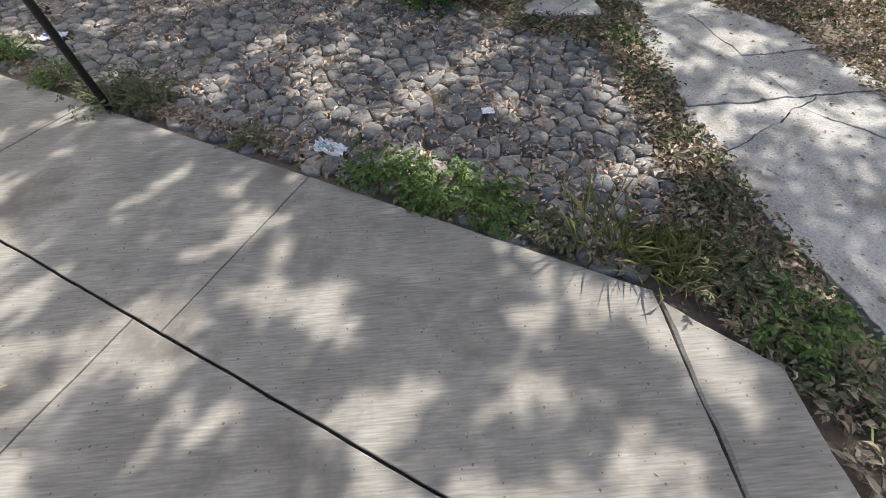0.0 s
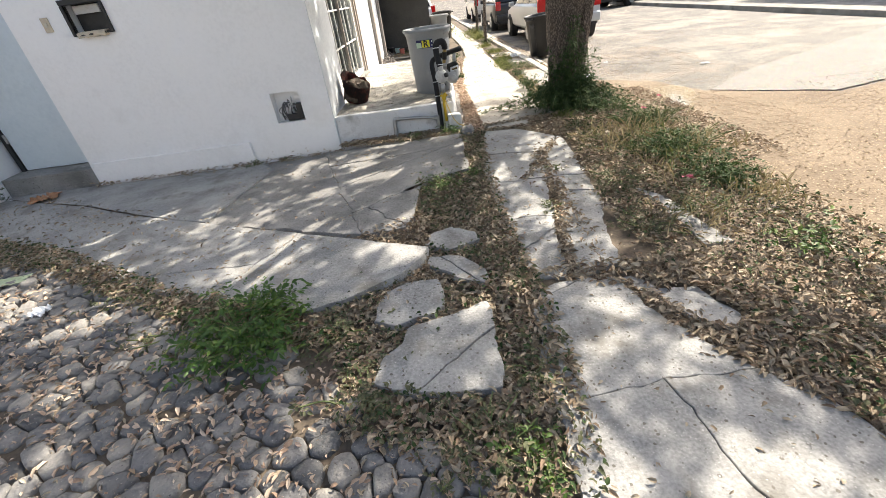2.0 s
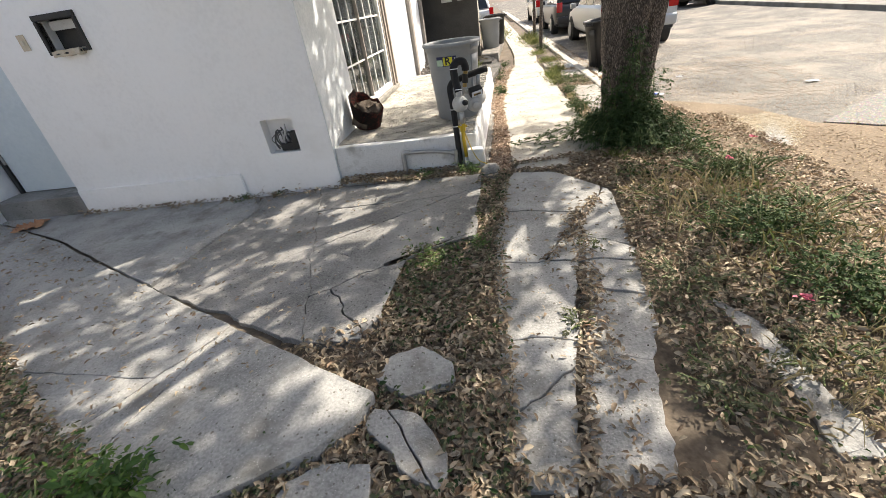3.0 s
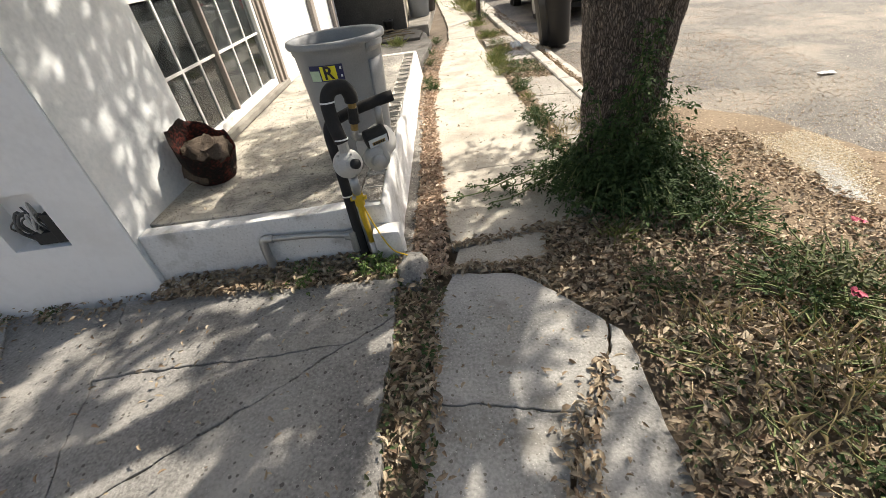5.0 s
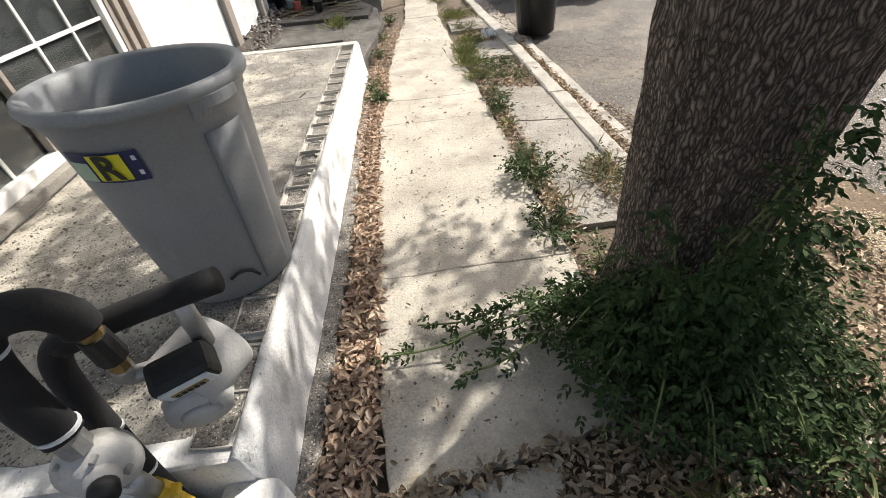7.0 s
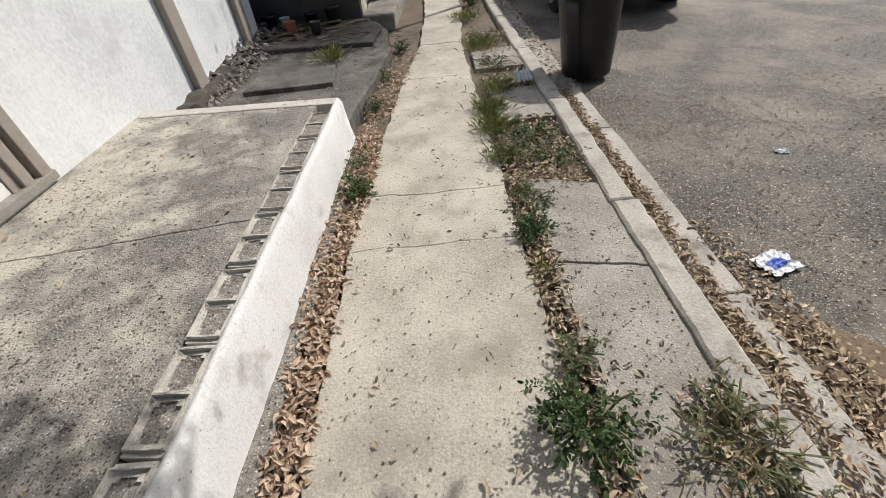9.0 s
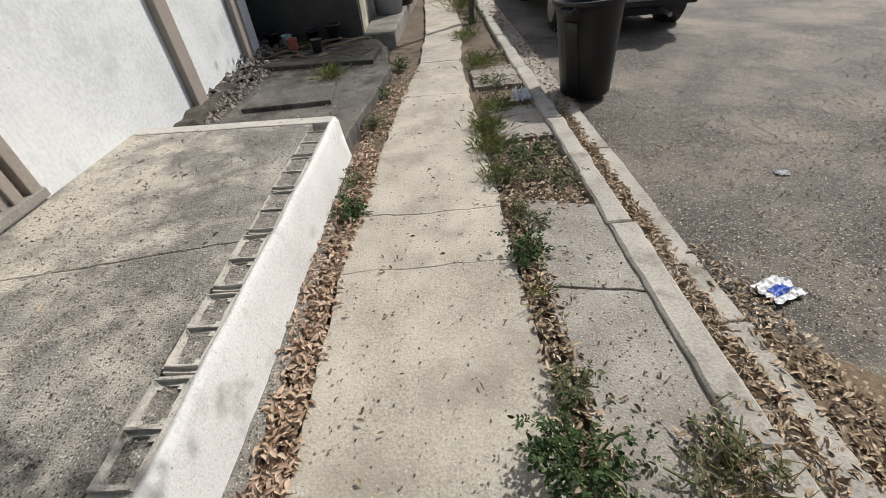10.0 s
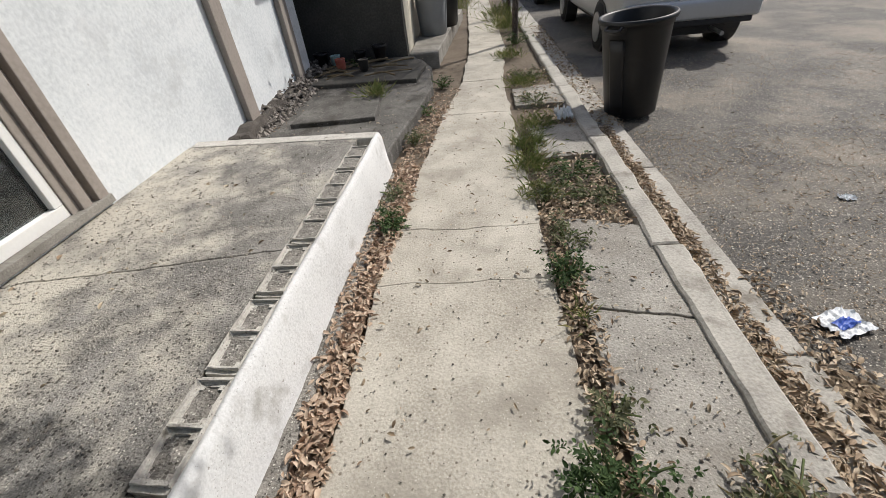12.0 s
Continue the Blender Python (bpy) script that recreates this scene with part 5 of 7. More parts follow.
# ---- things: gas meter at the platform corner ----
def gas_meter():
    g = thing("gas_meter", "gas meter with grey regulator, yellow riser and black foam-wrapped pipes", "gas meter")
    part("riser", tube([(1.46, 7.49, -0.1), (1.455, 7.49, 0.12)], 0.024, 12), M_STEEL, g, "", True)
    part("yellow_pipe", tube([(1.455, 7.49, 0.12), (1.445, 7.48, 0.32), (1.45, 7.465, 0.44)], 0.018, 12), M_YELLOW, g, "chipped yellow painted pipe", True)
    vb = bmesh.new()
    join(vb, tube([(1.449, 7.47, 0.39), (1.452, 7.455, 0.47)], 0.028, 8))
    box(1.405, 7.45, 0.425, 1.495, 7.475, 0.445, 0.004, vb)
    valve = part("valve", vb, M_YELLOW, g, "yellow stop valve")
    part("lever", box(1.425, 7.41, 0.455, 1.445, 7.465, 0.465, 0.003), M_STEEL, valve)
    part("union", tube([(1.452, 7.455, 0.46), (1.455, 7.44, 0.57)], [0.022, 0.026], 12), M_STEEL, g, "", True)
    rb = turned([(0.03, -0.045), (0.058, -0.042), (0.072, -0.018), (0.076, -0.006), (0.076, 0.006), (0.07, 0.018), (0.045, 0.036), (0.03, 0.048)], 28)
    bmesh.ops.rotate(rb, verts=rb.verts, matrix=Matrix.Rotation(radians(80), 3, "X") @ Matrix.Rotation(radians(15), 3, "Y"))
    bmesh.ops.translate(rb, verts=rb.verts, vec=(1.45, 7.435, 0.655))
    reg = part("regulator", rb, M_CAST, g, "round grey cast regulator", True)
    for k in range(6):
        a = k * math.pi / 3
        part("bolt", tube([(1.45 + 0.066 * math.cos(a), 7.425, 0.655 + 0.066 * math.sin(a)), (1.45 + 0.066 * math.cos(a), 7.408, 0.655 + 0.066 * math.sin(a))], 0.006, 6), M_STEEL, reg)
    part("neck", tube([(1.465, 7.42, 0.66), (1.495, 7.38, 0.672)], [0.036, 0.03], 16), M_CAST, reg, "", True)
    part("port", tube([(1.492, 7.384, 0.671), (1.508, 7.362, 0.678)], 0.026, 16), M_BLACK, reg, "black vent port", True)
    part("nut", tube([(1.45, 7.44, 0.72), (1.447, 7.445, 0.775)], 0.028, 8), M_STEEL, reg)
    foam = arc([(1.447, 7.445, 0.765), (1.425, 7.465, 0.87), (1.42, 7.49, 0.965), (1.45, 7.51, 1.01), (1.505, 7.53, 1.01), (1.525, 7.55, 0.965), (1.525, 7.555, 0.93)], 6)
    part("foam_pipe", tube(foam, 0.035, 18), M_FOAM, g, "black foam pipe lagging", True)
    part("foam_pipe", tube(arc([(1.38, 7.62, 0.82), (1.52, 7.635, 0.865), (1.725, 7.66, 0.905)], 5), 0.029, 16), M_FOAM, g, "black foam pipe lagging", True)
    part("foam_pipe", tube(arc([(1.385, 7.515, 0.02), (1.38, 7.52, 0.3), (1.37, 7.56, 0.6), (1.355, 7.6, 0.76), (1.38, 7.62, 0.82), (1.44, 7.625, 0.84)], 6), 0.029, 16), M_FOAM, g, "black foam pipe lagging", True)
    for p, r in (((1.42, 7.485, 0.955), 0.037), ((1.377, 7.53, 0.42), 0.031), ((1.446, 7.447, 0.78), 0.037), ((1.372, 7.555, 0.58), 0.031)):
        a = Vector(p)
        part("tie", tube([a, a + Vector((0, 0.001, 0.007))], r, 18), M_PAPER, g, "white cable tie")
    part("brass_valve", tube([(1.525, 7.555, 0.935), (1.52, 7.56, 0.895)], 0.022, 8), M_BRASS, g)
    part("coupling", tube([(1.52, 7.56, 0.9), (1.51, 7.57, 0.82)], [0.026, 0.029], 10), M_BLACK, g)
    part("brass_valve", tube([(1.51, 7.57, 0.825), (1.5, 7.575, 0.775)], 0.02, 8), M_BRASS, g)
    part("elbow", tube(arc([(1.5, 7.575, 0.78), (1.495, 7.58, 0.74), (1.53, 7.6, 0.725)], 4), 0.021, 12), M_STEEL, g, "", True)
    # meter case: a rounded drum with a black-collared index and a round front plate
    case = part("meter_case", tube([(1.555, 7.585, 0.655), (1.62, 7.72, 0.66)], 0.092, 28), M_CAST, g, "pale grey meter case", True)
    bv = case.modifiers.new("round", "BEVEL")
    bv.width, bv.segments = 0.012, 2
    part("front_plate", tube([(1.595, 7.55, 0.6), (1.58, 7.59, 0.61)], [0.066, 0.076], 28), M_CAST, case, "", True)
    part("front_boss", tube([(1.6, 7.537, 0.597), (1.595, 7.55, 0.6)], [0.034, 0.044], 24), M_CAST, case, "", True)
    ib = box(-0.065, -0.04, -0.038, 0.065, 0.04, 0.038, 0.018)
    bmesh.ops.transform(ib, matrix=pose(1.6, 7.585, 0.725, 25, -8, 20), verts=ib.verts)
    part("index_collar", ib, M_BLACK, case, "black index collar")
    for nm, x0, z0, x1, z1, yy, mt in [("index_window", -0.052, -0.027, 0.052, 0.027, -0.044, M_PAPER), ("index_print", -0.036, -0.013, 0.036, 0.008, -0.047, M_BRASS)] + [
            ("digit", -0.03 + k * 0.013, -0.009, -0.022 + k * 0.013, 0.004, -0.049, M_BLACK) for k in range(5)]:
        ib = box(x0, yy, z0, x1, yy + 0.006, z1, 0.0)
        bmesh.ops.transform(ib, matrix=pose(1.6, 7.585, 0.725, 25, -8, 20), verts=ib.verts)
        part(nm, ib, mt, case)
    part("spigot", tube([(1.63, 7.65, 0.73), (1.635, 7.65, 0.89)], 0.021, 12), M_STEEL, g, "", True)
    # second low pipe along the platform's front
    part("low_pipe", tube(arc([(0.82, 7.52, 0.215), (1.1, 7.52, 0.2), (1.3, 7.52, 0.17), (1.34, 7.51, 0.14), (1.345, 7.51, 0.08)], 5), 0.019, 10), M_STEEL, g, "", True)
    part("elbow", tube(arc([(0.87, 7.52, 0.212), (0.815, 7.52, 0.214), (0.8, 7.515, 0.16), (0.8, 7.51, -0.06)], 5), 0.026, 10), M_STEEL, g, "", True)
    part("tee", tube([(1.3, 7.52, 0.17), (1.36, 7.515, 0.155)], 0.03, 10), M_STEEL, g)
    part("tee", tube([(1.35, 7.51, 0.06), (1.35, 7.51, 0.2)], 0.028, 10), M_STEEL, g)
    part("wire", tube(arc([(1.46, 7.47, 0.38), (1.52, 7.44, 0.2), (1.58, 7.4, 0.1), (1.66, 7.38, 0.06)], 6), 0.005, 6), M_YELLOW, g, "thin yellow wire")
    return g


gas_meter()
tagged(part("cement_wedge", roughen(box(1.47, 7.44, -0.1, 1.64, 7.56, 0.2, 0.02), 0.02, 5, 0.06), M_WHITE_ROUGH), "lump of white cement at the platform corner", "cement")
bm = bmesh.new()
bmesh.ops.create_icosphere(bm, subdivisions=3, radius=1)
for v in bm.verts:
    n = 1 + 0.3 * noise.noise(v.co * 1.8) + 0.12 * noise.noise(v.co * 4)
    v.co = Vector((v.co.x * 0.09 * n + 1.69, v.co.y * 0.15 * n + 7.3, v.co.z * 0.085 * n))
tagged(part("rock", bm, M_CONCRETE_DARK, None, "", True), "worn lump of grey concrete between slab and footpath", "rock")


# ---- broken red pot on the platform ----
def broken_pot():
    p = thing("broken_pot", "broken rusty red pot full of dry soil on the platform", "pot", (0.28, 8.28, 0.328), 25)
    p.matrix_world = pose(0.28, 8.29, 0.362, 13, 4, 25)
    bm = bmesh.new()
    seg = 40
    rings = []
    for j in range(9):
        f = j / 8
        ring = []
        for i in range(seg):
            a = 2 * math.pi * i / seg
            h = (0.27 + 0.08 * math.sin(a - 0.9) + 0.05 * noise.noise(Vector((math.cos(a) * 3, math.sin(a) * 3, 1)))) * f
            r = 0.15 + 0.045 * f + 0.008 * noise.noise(Vector((a * 2, f * 3, 2)))
            ring.append(bm.verts.new((r * math.cos(a), r * math.sin(a), h)))
        rings.append(ring)
    for a, b in zip(rings, rings[1:]):
        for i in range(seg):
            bm.faces.new((a[i], a[(i + 1) % seg], b[(i + 1) % seg], b[i]))
    bm.faces.new(rings[0][::-1])
    bmesh.ops.solidify(bm, geom=bm.faces[:], thickness=0.012)
    part("shell", bm, M_RED_POT, p, "", True)
    sb = turned([(0.02, 0.27), (0.1, 0.25), (0.172, 0.19), (0.155, 0.03)][::-1], 28)
    part("soil", roughen(sb, 0.06, 13, 0.02), M_SOIL, p, "", True)
    return p


broken_pot()

# ---- things in and on the white wall ----
nb = thing("wall_box_wires", "bundle of loose grey and black wires in a wall niche", "wires")
for k in range(9):
    x0 = random.uniform(-0.56, -0.34)
    bpath = arc([(x0, 7.62, 0.37 + random.uniform(0, 0.05)), (x0 + random.uniform(-0.06, 0.06), 7.56, random.uniform(0.45, 0.55)), (random.uniform(-0.5, -0.34), 7.57, random.uniform(0.5, 0.66)), (random.uniform(-0.5, -0.3), 7.6, random.uniform(0.38, 0.5))], 5)
    part("wire", tube(bpath, random.uniform(0.004, 0.011), 6), M_WIRE if k % 3 else M_CAST, nb, "", True)
part("black_block", box(-0.5, 7.56, 0.36, -0.34, 7.62, 0.44, 0.01), M_BLACK, nb)
part("black_block", box(-0.36, 7.54, 0.37, -0.29, 7.6, 0.56, 0.008), M_BLACK, nb)
ub = thing("electric_box", "open black electric box with a frayed brass-coloured fitting", "electric box")
fr = bmesh.new()
for x0, z0, x1, z1 in ((-2.47, 1.84, -2.03, 1.89), (-2.47, 1.55, -2.44, 1.84), (-2.06, 1.55, -2.03, 1.84), (-2.44, 1.55, -2.06, 1.575)):
    box(x0, 7.49, z0, x1, 7.56, z1, 0.006, fr)
part("frame", fr, M_BLACK, ub)
part("inner_plate", box(-2.4, 7.58, 1.75, -2.12, 7.6, 1.83, 0.004), M_CAST, ub)
part("fitting", roughen(box(-2.4, 7.45, 1.53, -2.1, 7.56, 1.585, 0.01), 0.015, 14, 0.03), M_TAN, ub, "frayed tan fitting")
part("fitting", tube([(-2.38, 7.46, 1.55), (-2.1, 7.47, 1.56)], 0.012, 8), M_BLACK, ub)
sp = thing("switch_plate", "small tan switch plate on the white wall", "switch plate")
part("plate", box(-2.74, 7.508, 1.62, -2.66, 7.519, 1.76, 0.003), M_TAN, sp)
part("button", box(-2.715, 7.5, 1.67, -2.685, 7.509, 1.71, 0.003), M_CREAM, sp)

pole = thing("metal_post", "thin black metal post at the pavement edge", "post")
part("shaft", tube([(-2.06, 2.56, -0.1), (-2.06, 2.56, 2.4)], 0.024, 12), M_BLACK, pole, "", True)
part("base_plate", box(-2.12, 2.5, -0.02, -2.0, 2.62, 0.012, 0.003), M_BLACK, pole)


# ---- litter dropped by people ----
def crumple(name, label, centre, size, mat, category="litter", flat=0.5, marks=None, turn=0):
    ob = thing(name, label, category, centre, turn)
    bm = bmesh.new()
    bmesh.ops.create_grid(bm, x_segments=14, y_segments=14, size=0.5)
    sd = random.uniform(0, 50)
    for v in bm.verts:
        q = Vector((v.co.x * 5, v.co.y * 5, sd))
        v.co = Vector((v.co.x * size[0] * (1 + 0.2 * noise.noise(q)), v.co.y * size[1] * (1 + 0.2 * noise.noise(q + Vector((9, 0, 0)))), abs(noise.noise(q * 1.3)) * size[2] + 0.004))
    bmesh.ops.solidify(bm, geom=bm.faces[:], thickness=0.002)
    part("sheet", bm, mat, ob)
    for k, (x0, y0, x1, y1, mt) in enumerate(marks or []):
        b2 = bmesh.new()
        bmesh.ops.create_grid(b2, x_segments=8, y_segments=8, size=0.5)
        for v in b2.verts:
            ux, uy = x0 + (v.co.x + 0.5) * (x1 - x0), y0 + (v.co.y + 0.5) * (y1 - y0)
            q = Vector((ux * 5, uy * 5, sd))
            v.co = Vector((ux * size[0] * (1 + 0.2 * noise.noise(q)), uy * size[1] * (1 + 0.2 * noise.noise(q + Vector((9, 0, 0)))), abs(noise.noise(q * 1.3)) * size[2] + 0.0085))
        part("print", b2, mt, ob)
    return ob


crumple("wrapper", "crumpled white and blue plastic wrapper on the street", (4.2, 10.12, -0.115), (0.19, 0.15, 0.03), M_PAPER, marks=[(-0.3, -0.25, 0.3, 0.1, M_PAPER_BLUE)], turn=20)
crumple("plastic_bag", "crumpled white plastic bag in the verge grass", (3.4, 12.75, 0.0), (0.16, 0.22, 0.14), M_PAPER)
crumple("plastic_bottle", "crushed clear plastic bottle beside the pavement", (-0.58, 2.0, 0.0), (0.2, 0.1, 0.06), M_PAPER, marks=[(-0.3, -0.3, 0.1, 0.2, M_TEAL)], turn=-30)
crumple("paper_scrap", "flat pale green paper scrap among leaves", (-2.15, 5.0, 0.0), (0.3, 0.12, 0.02), M_GREEN_PAPER, turn=10)
crumple("paper_scrap", "small blue and white packet scrap", (-2.72, 5.2, 0.0), (0.12, 0.1, 0.06), M_PAPER, marks=[(-0.4, -0.4, 0.2, 0.3, M_PAPER_BLUE)])
crumple("paper_scrap", "crumpled white paper scrap on the cobbles", (-1.5, 4.5, 0.01), (0.12, 0.1, 0.05), M_PAPER)
crumple("paper_scrap", "flat pale scrap beside the wall", (-3.45, 5.75, -0.02), (0.22, 0.12, 0.02), M_GREEN_PAPER, turn=50)
crumple("paper_scrap", "white plastic scrap at the wall foot", (-3.7, 4.9, 0.0), (0.22, 0.13, 0.04), M_PAPER, turn=30)
crumple("paper_scrap", "white plastic scrap beside the pavement", (-3.0, 3.7, 0.0), (0.2, 0.12, 0.04), M_PAPER, marks=[(-0.3, -0.2, 0.0, 0.2, M_PAPER_BLUE)])
crumple("paper_scrap", "small silvery wrapper square on the cobbles", (0.36, 2.25, 0.012), (0.075, 0.06, 0.01), M_PAPER)
crumple("card_piece", "torn orange-brown card piece by the doorstep", (-3.6, 7.2, -0.09), (0.3, 0.2, 0.08), M_CARD, turn=25)
crumple("paper_scrap", "pale scrap lying on the street", (6.2, 9.9, -0.12), (0.16, 0.09, 0.02), M_PAPER)
crumple("paper_scrap", "pale stone-like scrap on the street", (4.95, 11.2, -0.125), (0.09, 0.07, 0.03), M_PAPER)
for x, y, mt, lb in ((0.75, 14.75, M_RED_TOY, "small faded red plastic thing on the terrace"), (0.62, 15.0, M_TEAL, "pale teal plastic cup on the terrace"), (1.1, 14.6, M_BLACK, "small dark pot on the terrace")):
    o = thing("small_pot", lb, "pot", (x, y, 0.152))
    part("body", turned([(0.04, 0), (0.06, 0.02), (0.07, 0.14), (0.075, 0.15), (0.06, 0.15), (0.045, 0.03)], 20), mt, o, "", True)
    part("fill", turned([(0.058, 0.1), (0.05, 0.135), (0.01, 0.14)], 16), M_SOIL, o, "", True)


for k in range(16):
    st = thing("stick", "dry dark stick lying on the shaded terrace", "stick", group="sticks on the terrace")
    x, y, a, ln = random.uniform(0.6, 1.6), random.uniform(14.2, 15.1), random.uniform(-0.6, 0.9), random.uniform(0.25, 0.7)
    z = 0.162 + 0.012 * (k % 3)
    part("shaft", tube(arc([(x - ln / 2 * math.cos(a), y - ln / 2 * math.sin(a), z), (x, y + random.uniform(-0.04, 0.04), z + 0.012), (x + ln / 2 * math.cos(a), y + ln / 2 * math.sin(a), z)], 4), random.uniform(0.006, 0.014), 6), M_TWIG, st)
for x, y, r, h in ((0.42, 15.0, 0.1, 0.2), (0.95, 15.12, 0.09, 0.16), (1.25, 15.1, 0.1, 0.22)):
    o = thing("flower_pot", "dark empty plant pot in the shade at the wall foot", "pot", (x, y, 0.15), group="dark pots by the wall")
    part("body", turned([(r * 0.7, 0), (r * 0.74, 0.01), (r * 0.95, h * 0.85), (r * 1.08, h * 0.87), (r * 1.08, h), (r * 0.95, h), (r * 0.66, 0.03)], 22), M_BLACK_BIN, o, "", True)
    part("fill", turned([(r * 0.9, h * 0.7), (r * 0.6, h * 0.82), (0.01, h * 0.84)], 18), M_SOIL, o, "", True)


# ---- saplings ----
def sapling(at, height, lean):
    s = thing("sapling", "slim young street tree in the verge", "tree", at, 0, "young street trees")
    part("trunk", tube(arc([(0, 0, -0.05), (0.02, 0, 0.9), (lean, 0.05, height)], 6), [0.05] * 6 + [0.042] * 6 + [0.03], 12), M_BARK, s, "", True)
    for k in range(5):
        a = k * 1.3
        part("branch", tube(arc([(lean * 0.8, 0.04, height * 0.75), (lean + math.cos(a) * 0.5, math.sin(a) * 0.5, height + 0.3), (lean + math.cos(a) * 0.9, math.sin(a) * 0.9, height + 0.8)], 4), 0.015, 6), M_BARK, s)
    n = 2600
    p = np.column_stack([RNG.normal(lean, 0.5, n), RNG.normal(0, 0.5, n), RNG.normal(height + 0.6, 0.35, n)])
    ln = RNG.uniform(0.05, 0.1, n)
    leaves("crown", p, RNG.uniform(0, 6.28, n), RNG.normal(-0.3, 0.5, n), RNG.normal(0, 0.7, n), ln, ln * 0.55, M_CANOPY, s, simple=True)


sapling((3.28, 16.4, -0.04), 2.3, 0.1)
sapling((3.4, 19.2, -0.04), 2.5, -0.05)


# ---- ivy and shrubs ----
def ivy():
    root = thing("ivy", "dark green ivy climbing the tree foot and trailing over the footpath", "ivy", (3.14, 8.06, -0.03))
    bm = bmesh.new()
    pos = []
    for k in range(26):                       # climbers on the trunk
        a = random.uniform(3.5, 5.45) if k > 4 else random.uniform(4.2, 5.0)
        top = random.uniform(0.35, 0.75) if k > 4 else random.uniform(0.8, 1.1)
        path = [Vector((math.cos(a + 0.25 * math.sin(z * 5 + k)) * (0.265 + 0.03 * min(z, 1)), math.sin(a + 0.25 * math.sin(z * 5 + k)) * (0.265 + 0.03 * min(z, 1)), z)) for z in np.linspace(0, top, 9)]
        join(bm, tube(path, 0.004, 4, False))
        for _ in range(int(95 * top) + 10):
            q = path[min(8, int(9 * random.random() ** 1.1))]
            o = Vector((q.x, q.y, 0)).normalized() * random.uniform(0.0, 0.13) * (1.1 - 0.7 * q.z / 1.1)
            pos.append((q.x + o.x + random.gauss(0, 0.035), q.y + o.y + random.gauss(0, 0.035), q.z + random.gauss(0, 0.06)))
    for k in range(80):                       # low mound about the foot, thickest towards the verge
        a = random.uniform(3.0, 6.1)
        r = random.uniform(0.25, 0.7) * (0.75 if a < 3.7 else 1.0)
        h = random.uniform(0.1, 0.38) * (1.15 - r)
        path = arc([(math.cos(a) * 0.22, math.sin(a) * 0.22, 0.02), (math.cos(a) * r * 0.7, math.sin(a) * r * 0.7, h + 0.06), (math.cos(a) * r, math.sin(a) * r, h * 0.6)], 4)
        join(bm, tube(path, 0.004, 4, False))
        for _ in range(30):
            q = random.choice(path[2:])
            pos.append((q.x + random.gauss(0, 0.05), q.y + random.gauss(0, 0.05), max(0.02, q.z + random.gauss(0, 0.05))))
    for k, (ex, ey) in enumerate(((-1.2, -0.02), (-1.05, 0.12), (-0.8, 0.04), (-0.9, -0.16), (-0.6, 0.2))):   # trailing strands
        path = arc([(-0.2, 0.0, 0.15), (ex * 0.5, ey * 0.5 + 0.03, 0.16), (ex * 0.8, ey * 0.8, 0.07), (ex, ey, 0.06)], 7)
        join(bm, tube(path, 0.0045, 4, False))
        for _ in range(42):
            q = random.choice(path)
            pos.append((q.x + random.gauss(0, 0.035), q.y + random.gauss(0, 0.035), max(0.02, q.z + random.gauss(0, 0.025))))
    tagged(part("stalk", bm, M_STEM, root), kind="stuff")
    pos = np.array(pos)
    n = len(pos)
    yaw = np.arctan2(pos[:, 1], pos[:, 0]) + RNG.normal(0, 0.9, n)
    ln = RNG.uniform(0.02, 0.042, n)
    pos, yaw, pitch, ln = sprigs(pos, yaw, RNG.normal(-0.25, 0.5, n), ln)
    n = len(pos)
    leaves("foliage", pos, yaw, pitch, RNG.normal(0, 0.45, n), ln, ln * RNG.uniform(0.36, 0.52, n), M_LEAF, root, 0.18, 0.2)


ivy()
SH = "leafy green shrub growing through dry leaves on the verge"
plant("shrub", SH, (3.5, 7.4, -0.03), 0.36, 0.24, 480, 0.04, M_LEAF, 40, "shrub", group="verge shrubs")
plant("shrub", SH, (3.5, 6.75, -0.03), 0.34, 0.22, 420, 0.036, M_LEAF, 40, "shrub", group="verge shrubs")
plant("shrub", SH, (3.75, 6.75, -0.03), 0.36, 0.24, 420, 0.038, M_LEAF_GREY, 32, "shrub", group="verge shrubs")
plant("shrub", SH, (3.35, 5.75, -0.03), 0.36, 0.26, 800, 0.04, M_LEAF, 32, "shrub", group="verge shrubs")
plant("shrub", SH, (3.4, 5.15, -0.03), 0.3, 0.24, 650, 0.04, M_LEAF, 30, "shrub", group="verge shrubs")
plant("shrub", "dusty grey-green shrub on the verge", (3.05, 6.35, -0.02), 0.45, 0.09, 160, 0.028, M_LEAF_GREY, 36, "shrub", group="verge shrubs")
plant("shrub", "dusty grey-green shrub on the verge", (3.75, 6.0, -0.03), 0.4, 0.18, 320, 0.034, M_LEAF_GREY, 30, "shrub", group="verge shrubs")
plant("shrub", "yellow-green broad-leaved weed on the verge", (3.35, 4.2, -0.03), 0.2, 0.12, 130, 0.05, M_LEAF_BRIGHT, 18, "weed")
for x, y, z in ((3.45, 6.5, 0.24), (3.85, 6.95, 0.22), (3.1, 5.0, 0.12)):
    f = leaves("flower", np.array([(x + random.gauss(0, 0.008), y + random.gauss(0, 0.008), z) for _ in range(9)]), RNG.uniform(0, 6.28, 9), RNG.uniform(0.1, 0.6, 9), RNG.normal(0, 0.2, 9),
               np.full(9, 0.03), np.full(9, 0.022), M_FLOWER)
    tagged(f, "small pink flower among the verge weeds", "flower")


